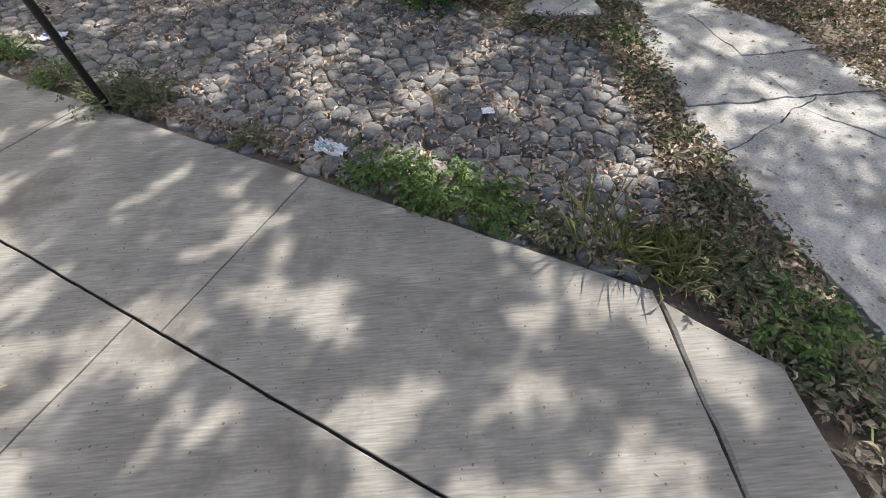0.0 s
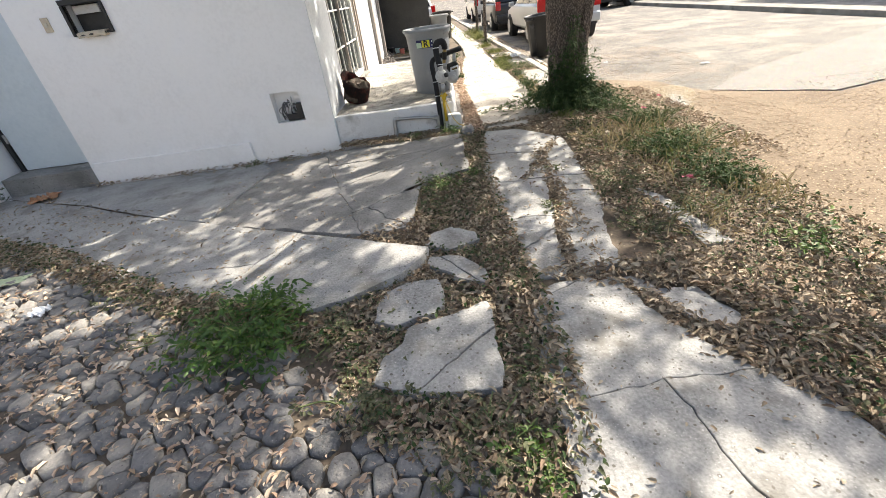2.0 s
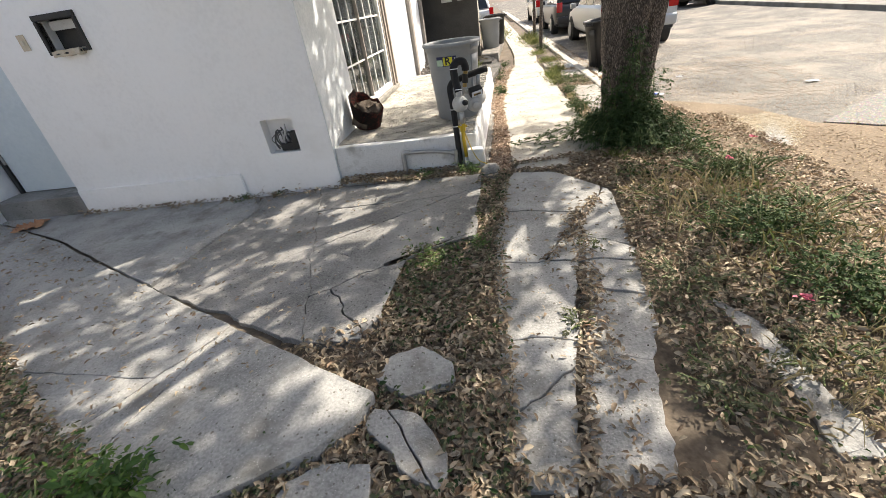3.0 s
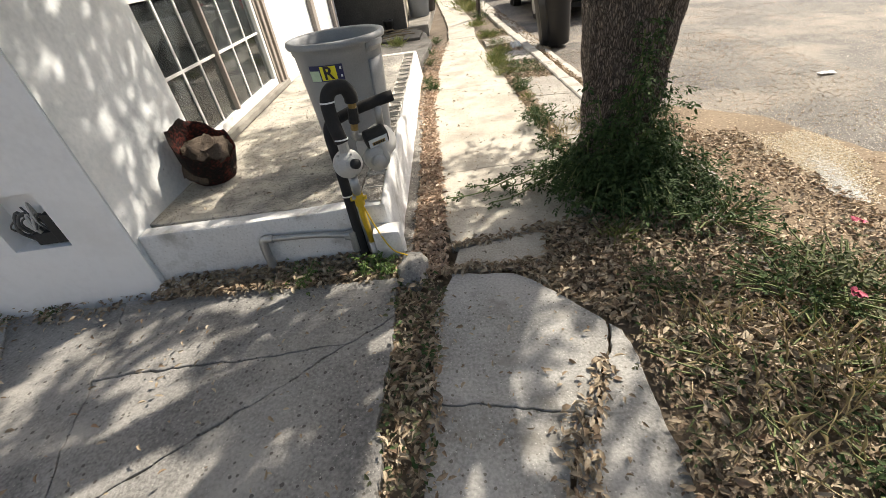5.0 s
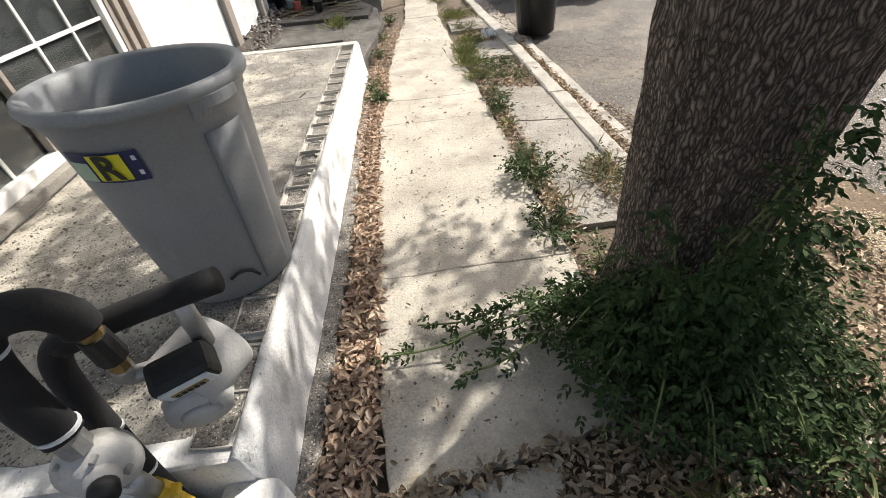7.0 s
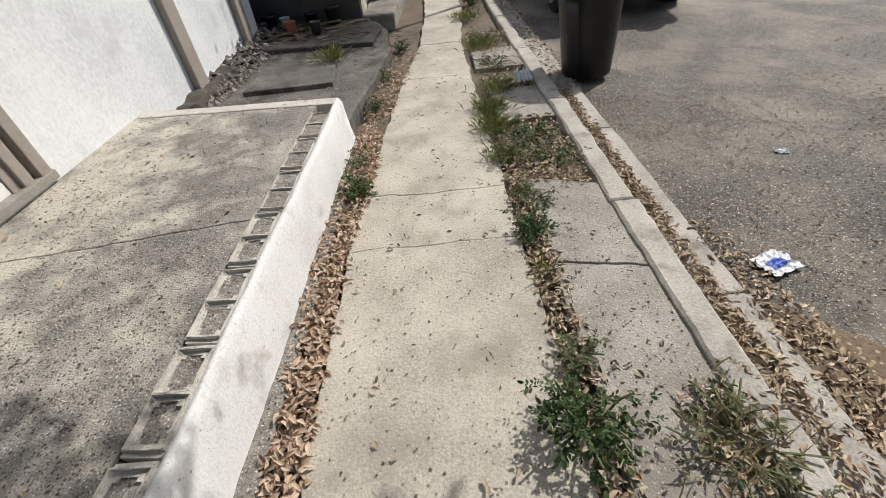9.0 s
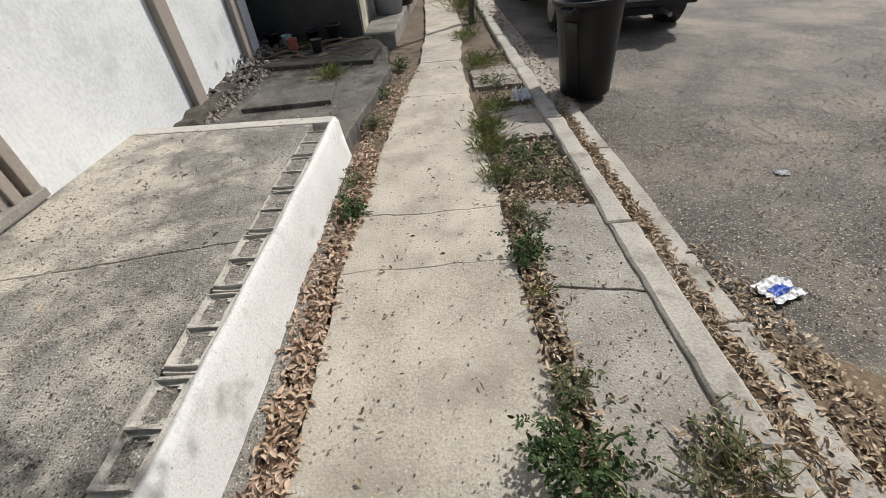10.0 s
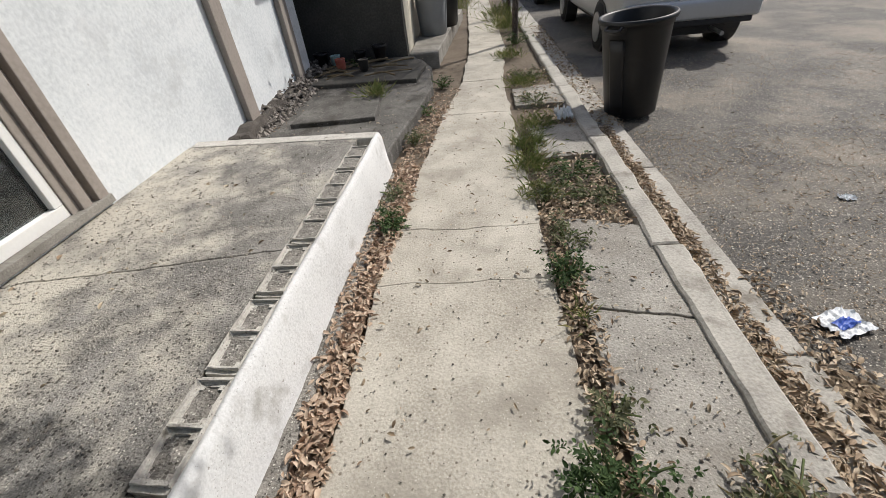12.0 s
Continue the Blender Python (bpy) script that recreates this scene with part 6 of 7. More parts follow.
plant("seedling", "feathery bright green seedling with fine paired leaflets", (0.12, 3.95, 0.0), 0.34, 0.24, 330, 0.058, M_SEEDLING, 26, "plant", 0.25, slim=0.42, thin=1.0)
W = "low green weeds at the pavement edge"
for x, y, r, h, n, m in ((-0.3, 1.78, 0.2, 0.12, 260, M_LEAF_BRIGHT), (0.02, 1.6, 0.22, 0.16, 420, M_LEAF_BRIGHT), (0.28, 1.45, 0.2, 0.13, 320, M_LEAF_BRIGHT), (0.52, 1.28, 0.16, 0.08, 160, M_LEAF_GREY),
                         (1.2, 0.95, 0.22, 0.12, 240, M_LEAF_GREY), (1.35, 0.72, 0.22, 0.13, 280, M_LEAF_BRIGHT), (1.42, 0.45, 0.2, 0.1, 200, M_LEAF_GREY),
                         (-2.1, 2.68, 0.22, 0.22, 300, M_LEAF_GREY), (-1.8, 2.6, 0.2, 0.2, 260, M_LEAF_GREY), (-2.6, 3.0, 0.2, 0.12, 160, M_LEAF_BRIGHT), (-3.2, 3.4, 0.25, 0.15, 220, M_LEAF_BRIGHT),
                         (-1.05, 2.15, 0.14, 0.08, 100, M_LEAF_GREY)):
    plant("weed", W, (x, y, -0.02), r, h, n, 0.038, m, 22, "weed", group="pavement edge weeds", thin=0.7)
W2 = "dusty low weeds among dry leaves beside the path"
for x, y, r, h, n, m in ((1.4, 1.4, 0.14, 0.1, 160, M_LEAF_GREY), (1.38, 1.9, 0.14, 0.08, 140, M_LEAF_GREY), (1.42, 2.5, 0.13, 0.09, 150, M_LEAF_GREY), (1.5, 3.05, 0.13, 0.08, 150, M_LEAF_BRIGHT),
                         (1.3, 3.15, 0.25, 0.09, 260, M_LEAF_GREY), (0.75, 3.45, 0.25, 0.08, 240, M_LEAF_GREY), (1.55, 3.5, 0.12, 0.08, 120, M_LEAF_GREY), (0.55, 3.9, 0.22, 0.09, 200, M_LEAF_GREY),
                         (-0.4, 4.15, 0.3, 0.08, 220, M_LEAF_GREY), (-1.1, 4.6, 0.3, 0.07, 200, M_LEAF_GREY), (1.3, 5.72, 0.22, 0.13, 320, M_LEAF_BRIGHT), (1.15, 5.35, 0.2, 0.08, 180, M_LEAF_GREY),
                         (1.58, 5.9, 0.1, 0.1, 90, M_LEAF_BRIGHT), (2.1, 5.05, 0.09, 0.07, 80, M_LEAF_GREY), (2.32, 5.8, 0.1, 0.06, 70, M_LEAF_GREY), (2.62, 4.6, 0.25, 0.1, 240, M_LEAF_GREY),
                         (2.75, 5.4, 0.28, 0.1, 260, M_LEAF_GREY), (3.05, 4.7, 0.25, 0.12, 220, M_LEAF_GREY), (2.95, 6.95, 0.18, 0.1, 160, M_LEAF), (1.05, 7.36, 0.12, 0.1, 90, M_LEAF_BRIGHT), (1.47, 7.33, 0.14, 0.14, 180, M_LEAF_BRIGHT),
                         (0.85, 7.38, 0.1, 0.07, 60, M_LEAF_GREY), (-1.05, 7.42, 0.1, 0.1, 60, M_LEAF), (-0.7, 7.44, 0.08, 0.07, 40, M_LEAF)):
    plant("weed", W2, (x, y, -0.02 if x > 1 or y < 4.3 else fall(x, y) - 0.03), r, h, n, 0.032, m, 14, "weed", group="path weeds")
for k in range(11):
    y = 3.6 + 0.36 * k
    plant("weed", "dark green weeds along the foot of the white wall", (-4.17, y, -0.05), 0.15, 0.12, 120, 0.035, M_LEAF, 10, "weed", group="wall foot weeds")
W3 = "bushy green weed in the joint beside the footpath"
for x, y, r, h, n, m in ((2.95, 9.32, 0.2, 0.24, 420, M_LEAF), (3.0, 9.6, 0.1, 0.12, 110, M_LEAF_GREY), (3.42, 9.2, 0.26, 0.14, 320, M_LEAF_GREY), (3.0, 10.45, 0.13, 0.14, 220, M_LEAF), (3.05, 10.75, 0.13, 0.12, 160, M_LEAF_GREY),
                         (3.1, 11.3, 0.2, 0.09, 260, M_LEAF_GREY), (3.35, 11.25, 0.18, 0.08, 220, M_LEAF_GREY), (3.25, 11.6, 0.2, 0.1, 260, M_LEAF), (1.97, 11.0, 0.1, 0.16, 240, M_LEAF), (1.9, 11.4, 0.1, 0.1, 130, M_LEAF_GREY),
                         (1.98, 12.4, 0.1, 0.14, 150, M_LEAF_GREY), (3.05, 12.2, 0.14, 0.1, 180, M_LEAF_GREY), (3.2, 13.3, 0.2, 0.12, 240, M_LEAF_GREY), (3.2, 14.3, 0.25, 0.12, 300, M_LEAF_GREY), (3.3, 16.3, 0.25, 0.22, 300, M_LEAF),
                         (2.05, 13.2, 0.12, 0.1, 120, M_LEAF), (2.15, 14.2, 0.14, 0.12, 150, M_LEAF), (2.88, 8.75, 0.16, 0.14, 220, M_LEAF), (3.1, 8.45, 0.22, 0.16, 260, M_LEAF_GREY), (0.9, 15.1, 0.25, 0.12, 160, M_LEAF)):
    plant("weed", W3, (x, y, -0.03 if x > 1.6 else 0.12), r, h, n, 0.034, m, 18, "weed", group="footpath weeds")
G = "tuft of green and straw grass"
for x, y, r, n, h in ((0.82, 1.12, 0.1, 90, 0.26), (0.98, 1.05, 0.12, 110, 0.22), (1.1, 1.1, 0.1, 60, 0.18), (0.7, 1.22, 0.06, 30, 0.4), (2.98, 11.75, 0.16, 240, 0.14), (3.0, 12.15, 0.16, 220, 0.14), (2.98, 11.3, 0.12, 150, 0.12),
                      (3.1, 12.6, 0.18, 220, 0.13), (1.45, 13.45, 0.12, 160, 0.2), (3.15, 14.0, 0.2, 220, 0.14), (3.1, 15.4, 0.2, 200, 0.16), (3.2, 17.5, 0.3, 300, 0.3), (3.2, 18.8, 0.35, 300, 0.35), (2.1, 20.5, 0.5, 400, 0.4), (2.2, 22.5, 0.5, 400, 0.4),
                      (3.4, 5.6, 0.25, 50, 0.2), (3.55, 6.3, 0.25, 50, 0.22), (3.0, 10.1, 0.05, 30, 0.12), (2.9, 7.35, 0.1, 50, 0.16)):
    grass("grass_tuft", G, (x, y, -0.03 if x > 1.5 or y < 4 else 0.12), r, n, h)

# ---- fallen leaves ----
VERGE = [
    ([(1.2, 0.5), (1.6, 0.8), (1.55, 2.2), (1.76, 3.4), (1.76, 4.2), (1.2, 4.75), (0.5, 4.25), (0.7, 3.3), (1.25, 3.0), (1.2, 1.5), (0.9, 1.1)], 7500, -0.008),
    ([(1.4, 4.0), (1.76, 4.0), (1.74, 5.0), (1.76, 6.0), (1.86, 7.2), (1.58, 7.2), (1.53, 6.0), (1.05, 5.85), (1.0, 5.05), (1.3, 4.7)], 4200, -0.004),
    ([(2.5, 4.0), (3.0, 3.2), (3.8, 3.2), (3.85, 7.0), (3.2, 7.7), (2.8, 7.1), (2.6, 6.0), (2.45, 5.0)], 10500, -0.006),
    ([(2.8, 1.0), (3.8, 1.0), (3.8, 3.3), (3.1, 3.3), (2.6, 3.7)], 3600, -0.006),
    ([(-1.8, 5.0), (-0.3, 4.1), (0.5, 3.8), (0.85, 4.25), (0.3, 4.2), (-0.5, 4.5), (-2.1, 5.48), (-3.5, 6.1), (-3.6, 5.75)], 3200, 0.0),
    ([(0.1, 7.36), (1.62, 7.24), (1.64, 7.54), (0.1, 7.55)], 1500, -0.01),
    ([(-3.1, 7.38), (0.1, 7.34), (0.1, 7.52), (-3.1, 7.52)], 420, -0.085),
    ([(1.22, 0.5), (1.5, 0.5), (1.66, -1.5), (1.24, -1.5)], 1000, -0.005),
    ([(0.5, 4.9), (1.13, 4.58), (1.12, 5.15), (0.95, 5.1)], 420, 0.02), ([(2.25, 4.2), (2.7, 3.2), (3.1, 3.2), (2.65, 4.2)], 1100, -0.004),
    ([(2.0, 4.05), (2.5, 3.9), (2.6, 4.25), (1.7, 4.25)], 350, 0.0), ([(2.18, 4.05), (2.3, 3.6), (2.55, 3.2), (2.8, 2.9), (2.8, 3.2), (2.6, 3.65), (2.35, 3.98)], 1500, -0.012),
    ([(2.4, 7.02), (2.66, 6.7), (2.9, 6.95), (3.0, 7.65), (2.52, 7.58), (2.46, 7.26), (1.88, 7.3), (1.86, 7.24), (2.28, 7.18)], 1700, -0.014), ([(1.9, 7.46), (2.55, 7.55), (2.6, 7.62), (1.92, 7.53)], 160, -0.02),
    ([(-0.5, 4.42), (-0.08, 4.28), (0.4, 4.06), (0.74, 4.16), (1.08, 4.42), (1.16, 4.3), (0.9, 4.08), (0.4, 3.92), (-0.1, 4.15), (-0.6, 4.28)], 1500, 0.012),
    ([(1.93, 4.12), (1.99, 4.12), (2.26, 5.5), (2.18, 5.5)], 420, -0.012), ([(-3.6, 3.52), (0.85, 1.0), (0.9, 1.1), (-3.5, 3.62)], 1500, -0.012), ([(1.97, 5.6), (2.05, 5.6), (2.55, 6.5), (2.48, 6.55)], 200, -0.008), ([(2.12, 4.3), (2.22, 4.3), (2.35, 6.3), (2.22, 6.3)], 260, 0.0)]
litter("leaf_litter", "dry brown leaf litter over the verge and path edges", VERGE, M_LITTER, (0.02, 0.06), 0.035, 0.12)
litter("leaf_crumbs", "crumbled grey-brown leaf fragments among the litter", [(p, int(c * 0.9), z) for p, c, z in VERGE], M_LITTER, (0.007, 0.02), 0.02, 0.0, slim=0.7)
litter("leaf_drift", "russet and tan leaf drift along the foot of the low wall", [
    ([(1.63, 7.2), (1.9, 7.2), (1.94, 9.3), (1.99, 10.5), (2.06, 11.9), (1.9, 11.9), (1.81, 10.0), (1.74, 8.5)], 300, -0.03),
    ([(1.86, 11.9), (2.07, 11.9), (2.4, 14.0), (2.0, 14.0)], 800, -0.03),
    ([(2.82, 7.3), (3.2, 7.2), (3.4, 8.6), (2.95, 8.7)], 900, -0.03)], M_LITTER_RED, (0.02, 0.05), 0.03, 0.2)
litter("wall_leaves", "pinkish tan leaves packed along the foot of the low wall", [
    ([(1.66, 7.25), (1.88, 7.25), (1.92, 8.4), (1.93, 9.4), (1.94, 10.3), (2.03, 11.0), (2.06, 11.9), (1.88, 11.9), (1.79, 10.8), (1.77, 10.2), (1.79, 9.4), (1.76, 8.5)], 5200, -0.03)],
    M_LITTER_RED, (0.026, 0.055), 0.04, 0.0, slim=0.42)
litter("gutter_leaves", "pale dry leaves gathered in the gutter and slab joints", [
    ([(3.66, 8.4), (3.82, 8.4), (3.8, 12.6), (3.66, 12.6)], 4200, -0.085), ([(3.66, 12.6), (3.95, 12.6), (3.95, 18), (3.66, 18)], 1200, -0.085),
    ([(3.8, 8.2), (4.3, 8.2), (4.05, 10.5), (3.9, 10.5)], 1900, -0.105), ([(2.92, 8.7), (3.07, 8.7), (3.08, 11.2), (2.94, 11.2)], 1300, -0.02),
    ([(3.0, 10.95), (3.48, 10.85), (3.48, 11.95), (3.0, 11.95)], 900, -0.02), ([(3.3, 8.7), (3.62, 8.7), (3.62, 9.5), (3.3, 9.4)], 500, -0.005),
    ([(3.0, 12.5), (3.5, 12.5), (3.5, 14.6), (3.0, 14.6)], 700, -0.02),
    ([(3.72, 5.5), (4.5, 5.8), (4.5, 8.8), (3.72, 8.8)], 4500, -0.1), ([(3.35, 7.3), (3.7, 7.3), (3.7, 8.8), (3.4, 8.8)], 1500, -0.015)], M_CHIP, (0.018, 0.05), 0.025, 0.15)
litter("leaf_bits", "scattered dry leaf bits over cobbles and slabs", [
    ([(-4.2, 3.8), (0.9, 0.95), (1.3, 1.6), (1.3, 3.1), (0.2, 4.0), (-2.1, 5.3), (-4.2, 6.2)], 3800, -0.008),
    ([(1.55, 0.0), (2.8, 0.0), (2.5, 3.6), (2.7, 6.8), (1.8, 7.1), (1.7, 4.0)], 700, 0.003), ([(-0.9, 5.8), (0.6, 5.0), (1.05, 5.7), (1.6, 6.0), (1.6, 7.2), (-1.0, 7.4)], 300, 0.05),
    ([(1.9, 7.3), (2.92, 7.3), (2.92, 14), (2.0, 14)], 240, -0.014), ([(0.2, 7.7), (1.35, 7.7), (1.5, 11.8), (0.25, 11.8)], 130, 0.32), ([(3.05, 8.8), (3.46, 8.8), (3.46, 10.9), (3.05, 10.9)], 60, -0.004),
    ([(-3.0, 1.5), (0.8, 0.9), (0.8, -1.5), (-3.0, -1.5)], 30, 0.021), ([(0.2, 12.0), (1.9, 12.0), (2.0, 15.8), (0.4, 15.8)], 200, 0.12)], M_LITTER, (0.014, 0.042), 0.014, 0.0)
litter("cobble_leaves", "small tan and russet leaves lying between the cobbles", [
    ([(-3.5, 3.9), (0.9, 0.95), (1.3, 1.6), (1.3, 3.1), (0.2, 4.0), (-2.1, 5.3), (-3.5, 5.8)], 4600, -0.002),
    ([(-0.6, 1.9), (0.9, 0.95), (1.3, 1.6), (1.3, 2.6), (0.4, 2.6)], 500, 0.0)], M_LITTER_RED, (0.018, 0.055), 0.014, 0.35)
litter("apron_leaves", "small leaf bits scattered on the driveway apron", [
    ([(-3.5, 6.1), (-0.6, 4.5), (0.3, 4.2), (1.0, 4.55), (-1.7, 6.1), (-3.5, 7.0)], 650, 0.03)], M_LITTER, (0.018, 0.045), 0.02, 0.0)
litter("street_chips", "pale leaf chips strewn over the street", [
    ([(3.95, 2.0), (9.0, 2.0), (9.0, 8.0), (3.95, 8.0)], 12000, -0.1), ([(3.95, 8.0), (10.0, 8.0), (10.0, 15.0), (3.95, 15)], 9000, -0.118), ([(3.95, 8.5), (6.5, 8.5), (6.5, 12.5), (3.95, 12.5)], 6000, -0.118), ([(3.95, 15.0), (11.0, 15.0), (11.0, 26.0), (3.95, 26.0)], 2500, -0.12),
    ([(3.85, 5.0), (4.6, 5.6), (5.4, 6.6), (4.9, 8.6), (3.9, 9.0)], 2600, -0.1)], M_CHIP, (0.008, 0.026), 0.008, 0.2, scale=0.9)

SPILL = [(4.36, 8.55), (4.6, 8.66), (4.9, 8.6), (5.02, 8.4), (4.96, 7.99), (4.8, 7.7), (4.58, 7.45), (4.44, 7.6), (4.42, 8.0), (4.34, 8.27)]
for label, mat, n_saw, mid, wide in (("thin spill of yellow sawdust on the street", M_SAND, 22000, (4.68, 8.12), (0.17, 0.27)), ("streak of white powder over the sawdust", M_POWDER, 7000, (4.56, 7.78), (0.05, 0.2))):
    saw = RNG.normal((0, 0), wide, (n_saw, 2))
    saw = np.column_stack([mid[0] + saw[:, 0] + 0.4 * saw[:, 1], mid[1] + saw[:, 1] - 0.1 * saw[:, 0]])
    saw = saw[[inside(SPILL, x + 0.06 * noise.noise(Vector((x * 7, y * 7, 1))), y + 0.06 * noise.noise(Vector((x * 7, y * 7, 5)))) for x, y in saw]]
    n_saw = len(saw)
    ln_saw = RNG.uniform(0.005, 0.017, n_saw)
    tagged(leaves("sawdust_pile", np.column_stack([saw, -0.1 + RNG.uniform(0.0, 0.01, n_saw)]), RNG.uniform(0, 6.28, n_saw), RNG.normal(0, 0.12, n_saw), RNG.normal(0, 0.15, n_saw), ln_saw,
                  ln_saw * 0.9, mat, simple=True), label, "sawdust", "", "stuff")

COVER = [(VERGE[0][0], 2000, -0.004), (VERGE[2][0], 2400, -0.004), (VERGE[3][0], 1200, -0.004), (VERGE[1][0], 900, 0.0), (VERGE[4][0], 1100, 0.0)]
litter("ground_cover", "low dusty green weeds spread through the leaf litter", COVER, M_LEAF_GREY, (0.012, 0.036), 0.07, 0.35, slim=0.55, scale=2.4)
litter("ground_cover", "low dark green weeds spread through the leaf litter", [(p, c // 2, z) for p, c, z in COVER], M_LEAF, (0.012, 0.036), 0.08, 0.45, slim=0.55, scale=2.9)


for label, poly, count, z, size in (("grit and small stones on the raised platform", [(0.15, 7.8), (1.3, 7.8), (1.55, 11.8), (0.3, 11.8)], 2600, 0.328, (0.002, 0.01)),
                                    ("dark crumbs and seeds on the sunlit footpath", [(1.95, 7.7), (2.9, 7.7), (2.9, 14), (2.1, 14)], 1300, -0.016, (0.002, 0.008)),
                                    ("dark crumbs on the verge slabs", [(3.05, 8.8), (3.48, 8.8), (3.48, 12.5), (3.05, 12.5)], 900, -0.006, (0.002, 0.008)),
                                    ("loose stones and crumbs on the terrace", [(0.4, 12.0), (1.8, 12.0), (1.9, 15.1), (0.5, 15.2)], 700, 0.105, (0.004, 0.014)),
                                    ("small stones scattered on the street", [(3.95, 8.5), (8.0, 8.5), (8.0, 14.0), (3.95, 14.0)], 5000, -0.118, (0.002, 0.009)),
                                    ("dark crumbs on the old concrete path", [(1.6, 1.0), (2.7, 1.0), (2.6, 7.0), (1.8, 7.0)], 600, 0.006, (0.002, 0.006))):
    spot = scatter(poly, count)
    pebbles("grit", label, np.column_stack([spot, np.full(len(spot), z)]), RNG.uniform(0, 1, len(spot)) ** 2.5 * (size[1] - size[0]) + size[0], M_STREET_GRIT if "street" in label else M_PEBBLE)
for x, y, r, n, h in ((3.1, 6.0, 0.3, 60, 0.24), (3.4, 6.3, 0.3, 70, 0.26), (3.65, 5.7, 0.3, 60, 0.24), (3.2, 5.4, 0.3, 50, 0.2), (3.0, 6.6, 0.25, 90, 0.18), (3.5, 4.8, 0.3, 120, 0.18), (2.95, 4.6, 0.3, 110, 0.14),
                      (1.05, 1.0, 0.16, 80, 0.2), (3.0, 8.95, 0.1, 30, 0.22), (3.4, 9.15, 0.2, 60, 0.2)):
    grass("dry_grass", "thin dry straw blades lying over the leaf litter", (x, y, -0.02), r, n, h, M_STRAW, "stuff", 0.9)

# ---- concrete pieces and cobbles ----
def slabs(owner, outline, cuts, top, mat, gap=0.02, thick=0.1, rag=0.02, tilt=0.006, name="slab", grade=None):
    pieces = [outline]
    for p, q, which, *own in cuts:
        out = []
        for i, poly in enumerate(pieces):
            if which is None or inside(poly, *which):
                out += cut_poly(poly, p, q, own[0] if own else gap)
            else:
                out.append(poly)
        pieces = out
    for poly in pieces:
        part(name, plate(poly, top + random.uniform(-0.004, 0.004), thick, rag, 0.035, 0.004, 4.5, tilt, grade), mat, owner)


def edge_y(x):
    """Edge of the first pavement, askew of the walk."""
    return 1.75 - 0.558 * (x + 0.65)


pavement = thing("pavement", "grey brushed concrete pavement with straight joints", "pavement", kind="structure")
slabs(pavement, [(-6.0, edge_y(-6.0)), (0.86, edge_y(0.86)), (0.86, -5), (-6.0, -5)],
      [((-2.12, 1.46), (-0.04, 0.23), None, 0.011), ((-0.67, 1.75), (-1.16, 0.86), (-1.0, 1.6), 0.009), ((-2.6, 2.75), (-3.3, 1.9), (-3, 2.6)),
       ((-1.28, 0.98), (-1.56, 0.44), (-1.2, 0.5), 0.009), ((-2.25, 2.6), (-2.9, 1.6), (-2.0, 2.2), 0.009)], 0.02, M_CONCRETE, 0.007, 0.12, 0.003, 0.0)
part("kerb_strip", plate([(0.872, 0.86), (1.2, 0.55), (1.24, -4), (0.872, -4)], 0.03, 0.14, 0.01, 0.07, 0.014, 5), M_CONCRETE, pavement)

path = thing("path_old", "cracked and sunken old concrete footpath", "pavement", kind="structure")
slabs(path, [(1.62, -1.5), (1.66, 0.68), (1.56, 1.08), (1.5, 1.7), (1.5, 2.15), (1.56, 2.65), (1.6, 3.3), (1.61, 3.57), (1.66, 3.83), (1.74, 4.08), (1.9, 4.11), (2.18, 4.1), (2.19, 3.98), (2.25, 3.79),
             (2.32, 3.6), (2.5, 3.32), (2.66, 3.1), (2.85, 2.3), (3.0, -1.5)],
      [((1.4, 2.15), (2.9, 2.2), None, 0.012), ((1.5, 1.68), (2.2, 2.08), (1.75, 1.95)), ((2.2, 2.08), (2.9, 1.2), (2.6, 1.85), 0.02), ((1.6, 3.3), (2.6, 3.38), (2.1, 3.0)), ((2.24, 2.1), (2.08, 3.4), (2.1, 2.8)),
       ((2.2, 2.7), (2.9, 2.75), (2.5, 2.5)), ((1.7, 4.0), (2.05, 4.13), (1.9, 3.9))],
      0.008, M_CONCRETE_OLD, 0.006, 0.1, 0.03, 0.003)
slabs(path, [(1.75, 4.17), (1.68, 4.33), (1.67, 4.6), (1.69, 4.93), (1.68, 5.53), (1.7, 6.04), (1.76, 6.5), (1.81, 6.97), (1.9, 7.22), (2.25, 7.16), (2.42, 6.99), (2.66, 6.66), (2.61, 6.03), (2.52, 5.44), (2.47, 5.06),
             (2.36, 4.71), (2.31, 4.39), (2.28, 4.22), (2.0, 4.16)],
      [((1.6, 5.68), (2.7, 5.58), None, 0.014), ((1.93, 4.1), (2.2, 5.5), (1.8, 5.0), 0.045), ((1.6, 4.95), (2.1, 4.9), (1.8, 5.2), 0.01), ((2.0, 4.86), (2.5, 4.76), (2.35, 5.0), 0.008),
       ((2.0, 5.42), (2.6, 5.22), (2.35, 5.3), 0.016), ((1.99, 5.62), (2.5, 6.5), (1.85, 6.3), 0.016), ((2.1, 6.02), (2.7, 5.72), (2.5, 5.85), 0.012), ((1.62, 4.42), (2.0, 4.72), (1.8, 4.7), 0.006), ((1.7, 6.45), (2.4, 6.28), (1.95, 6.0), 0.005)],
      0.0, M_CONCRETE_OLD, 0.008, 0.1, 0.03, 0.004)
for k, poly in enumerate(BROKEN):
    slabs(path, poly, [((1.1, 3.5), (1.5, 3.85), None, 0.006)] if k == 1 else [((1.2, 4.5), (1.42, 4.15), None, 0.008)] if k == 2 else [], 0.034 if k < 4 else -0.004, M_CONCRETE_OLD, 0.01, 0.1, 0.024, 0.012)

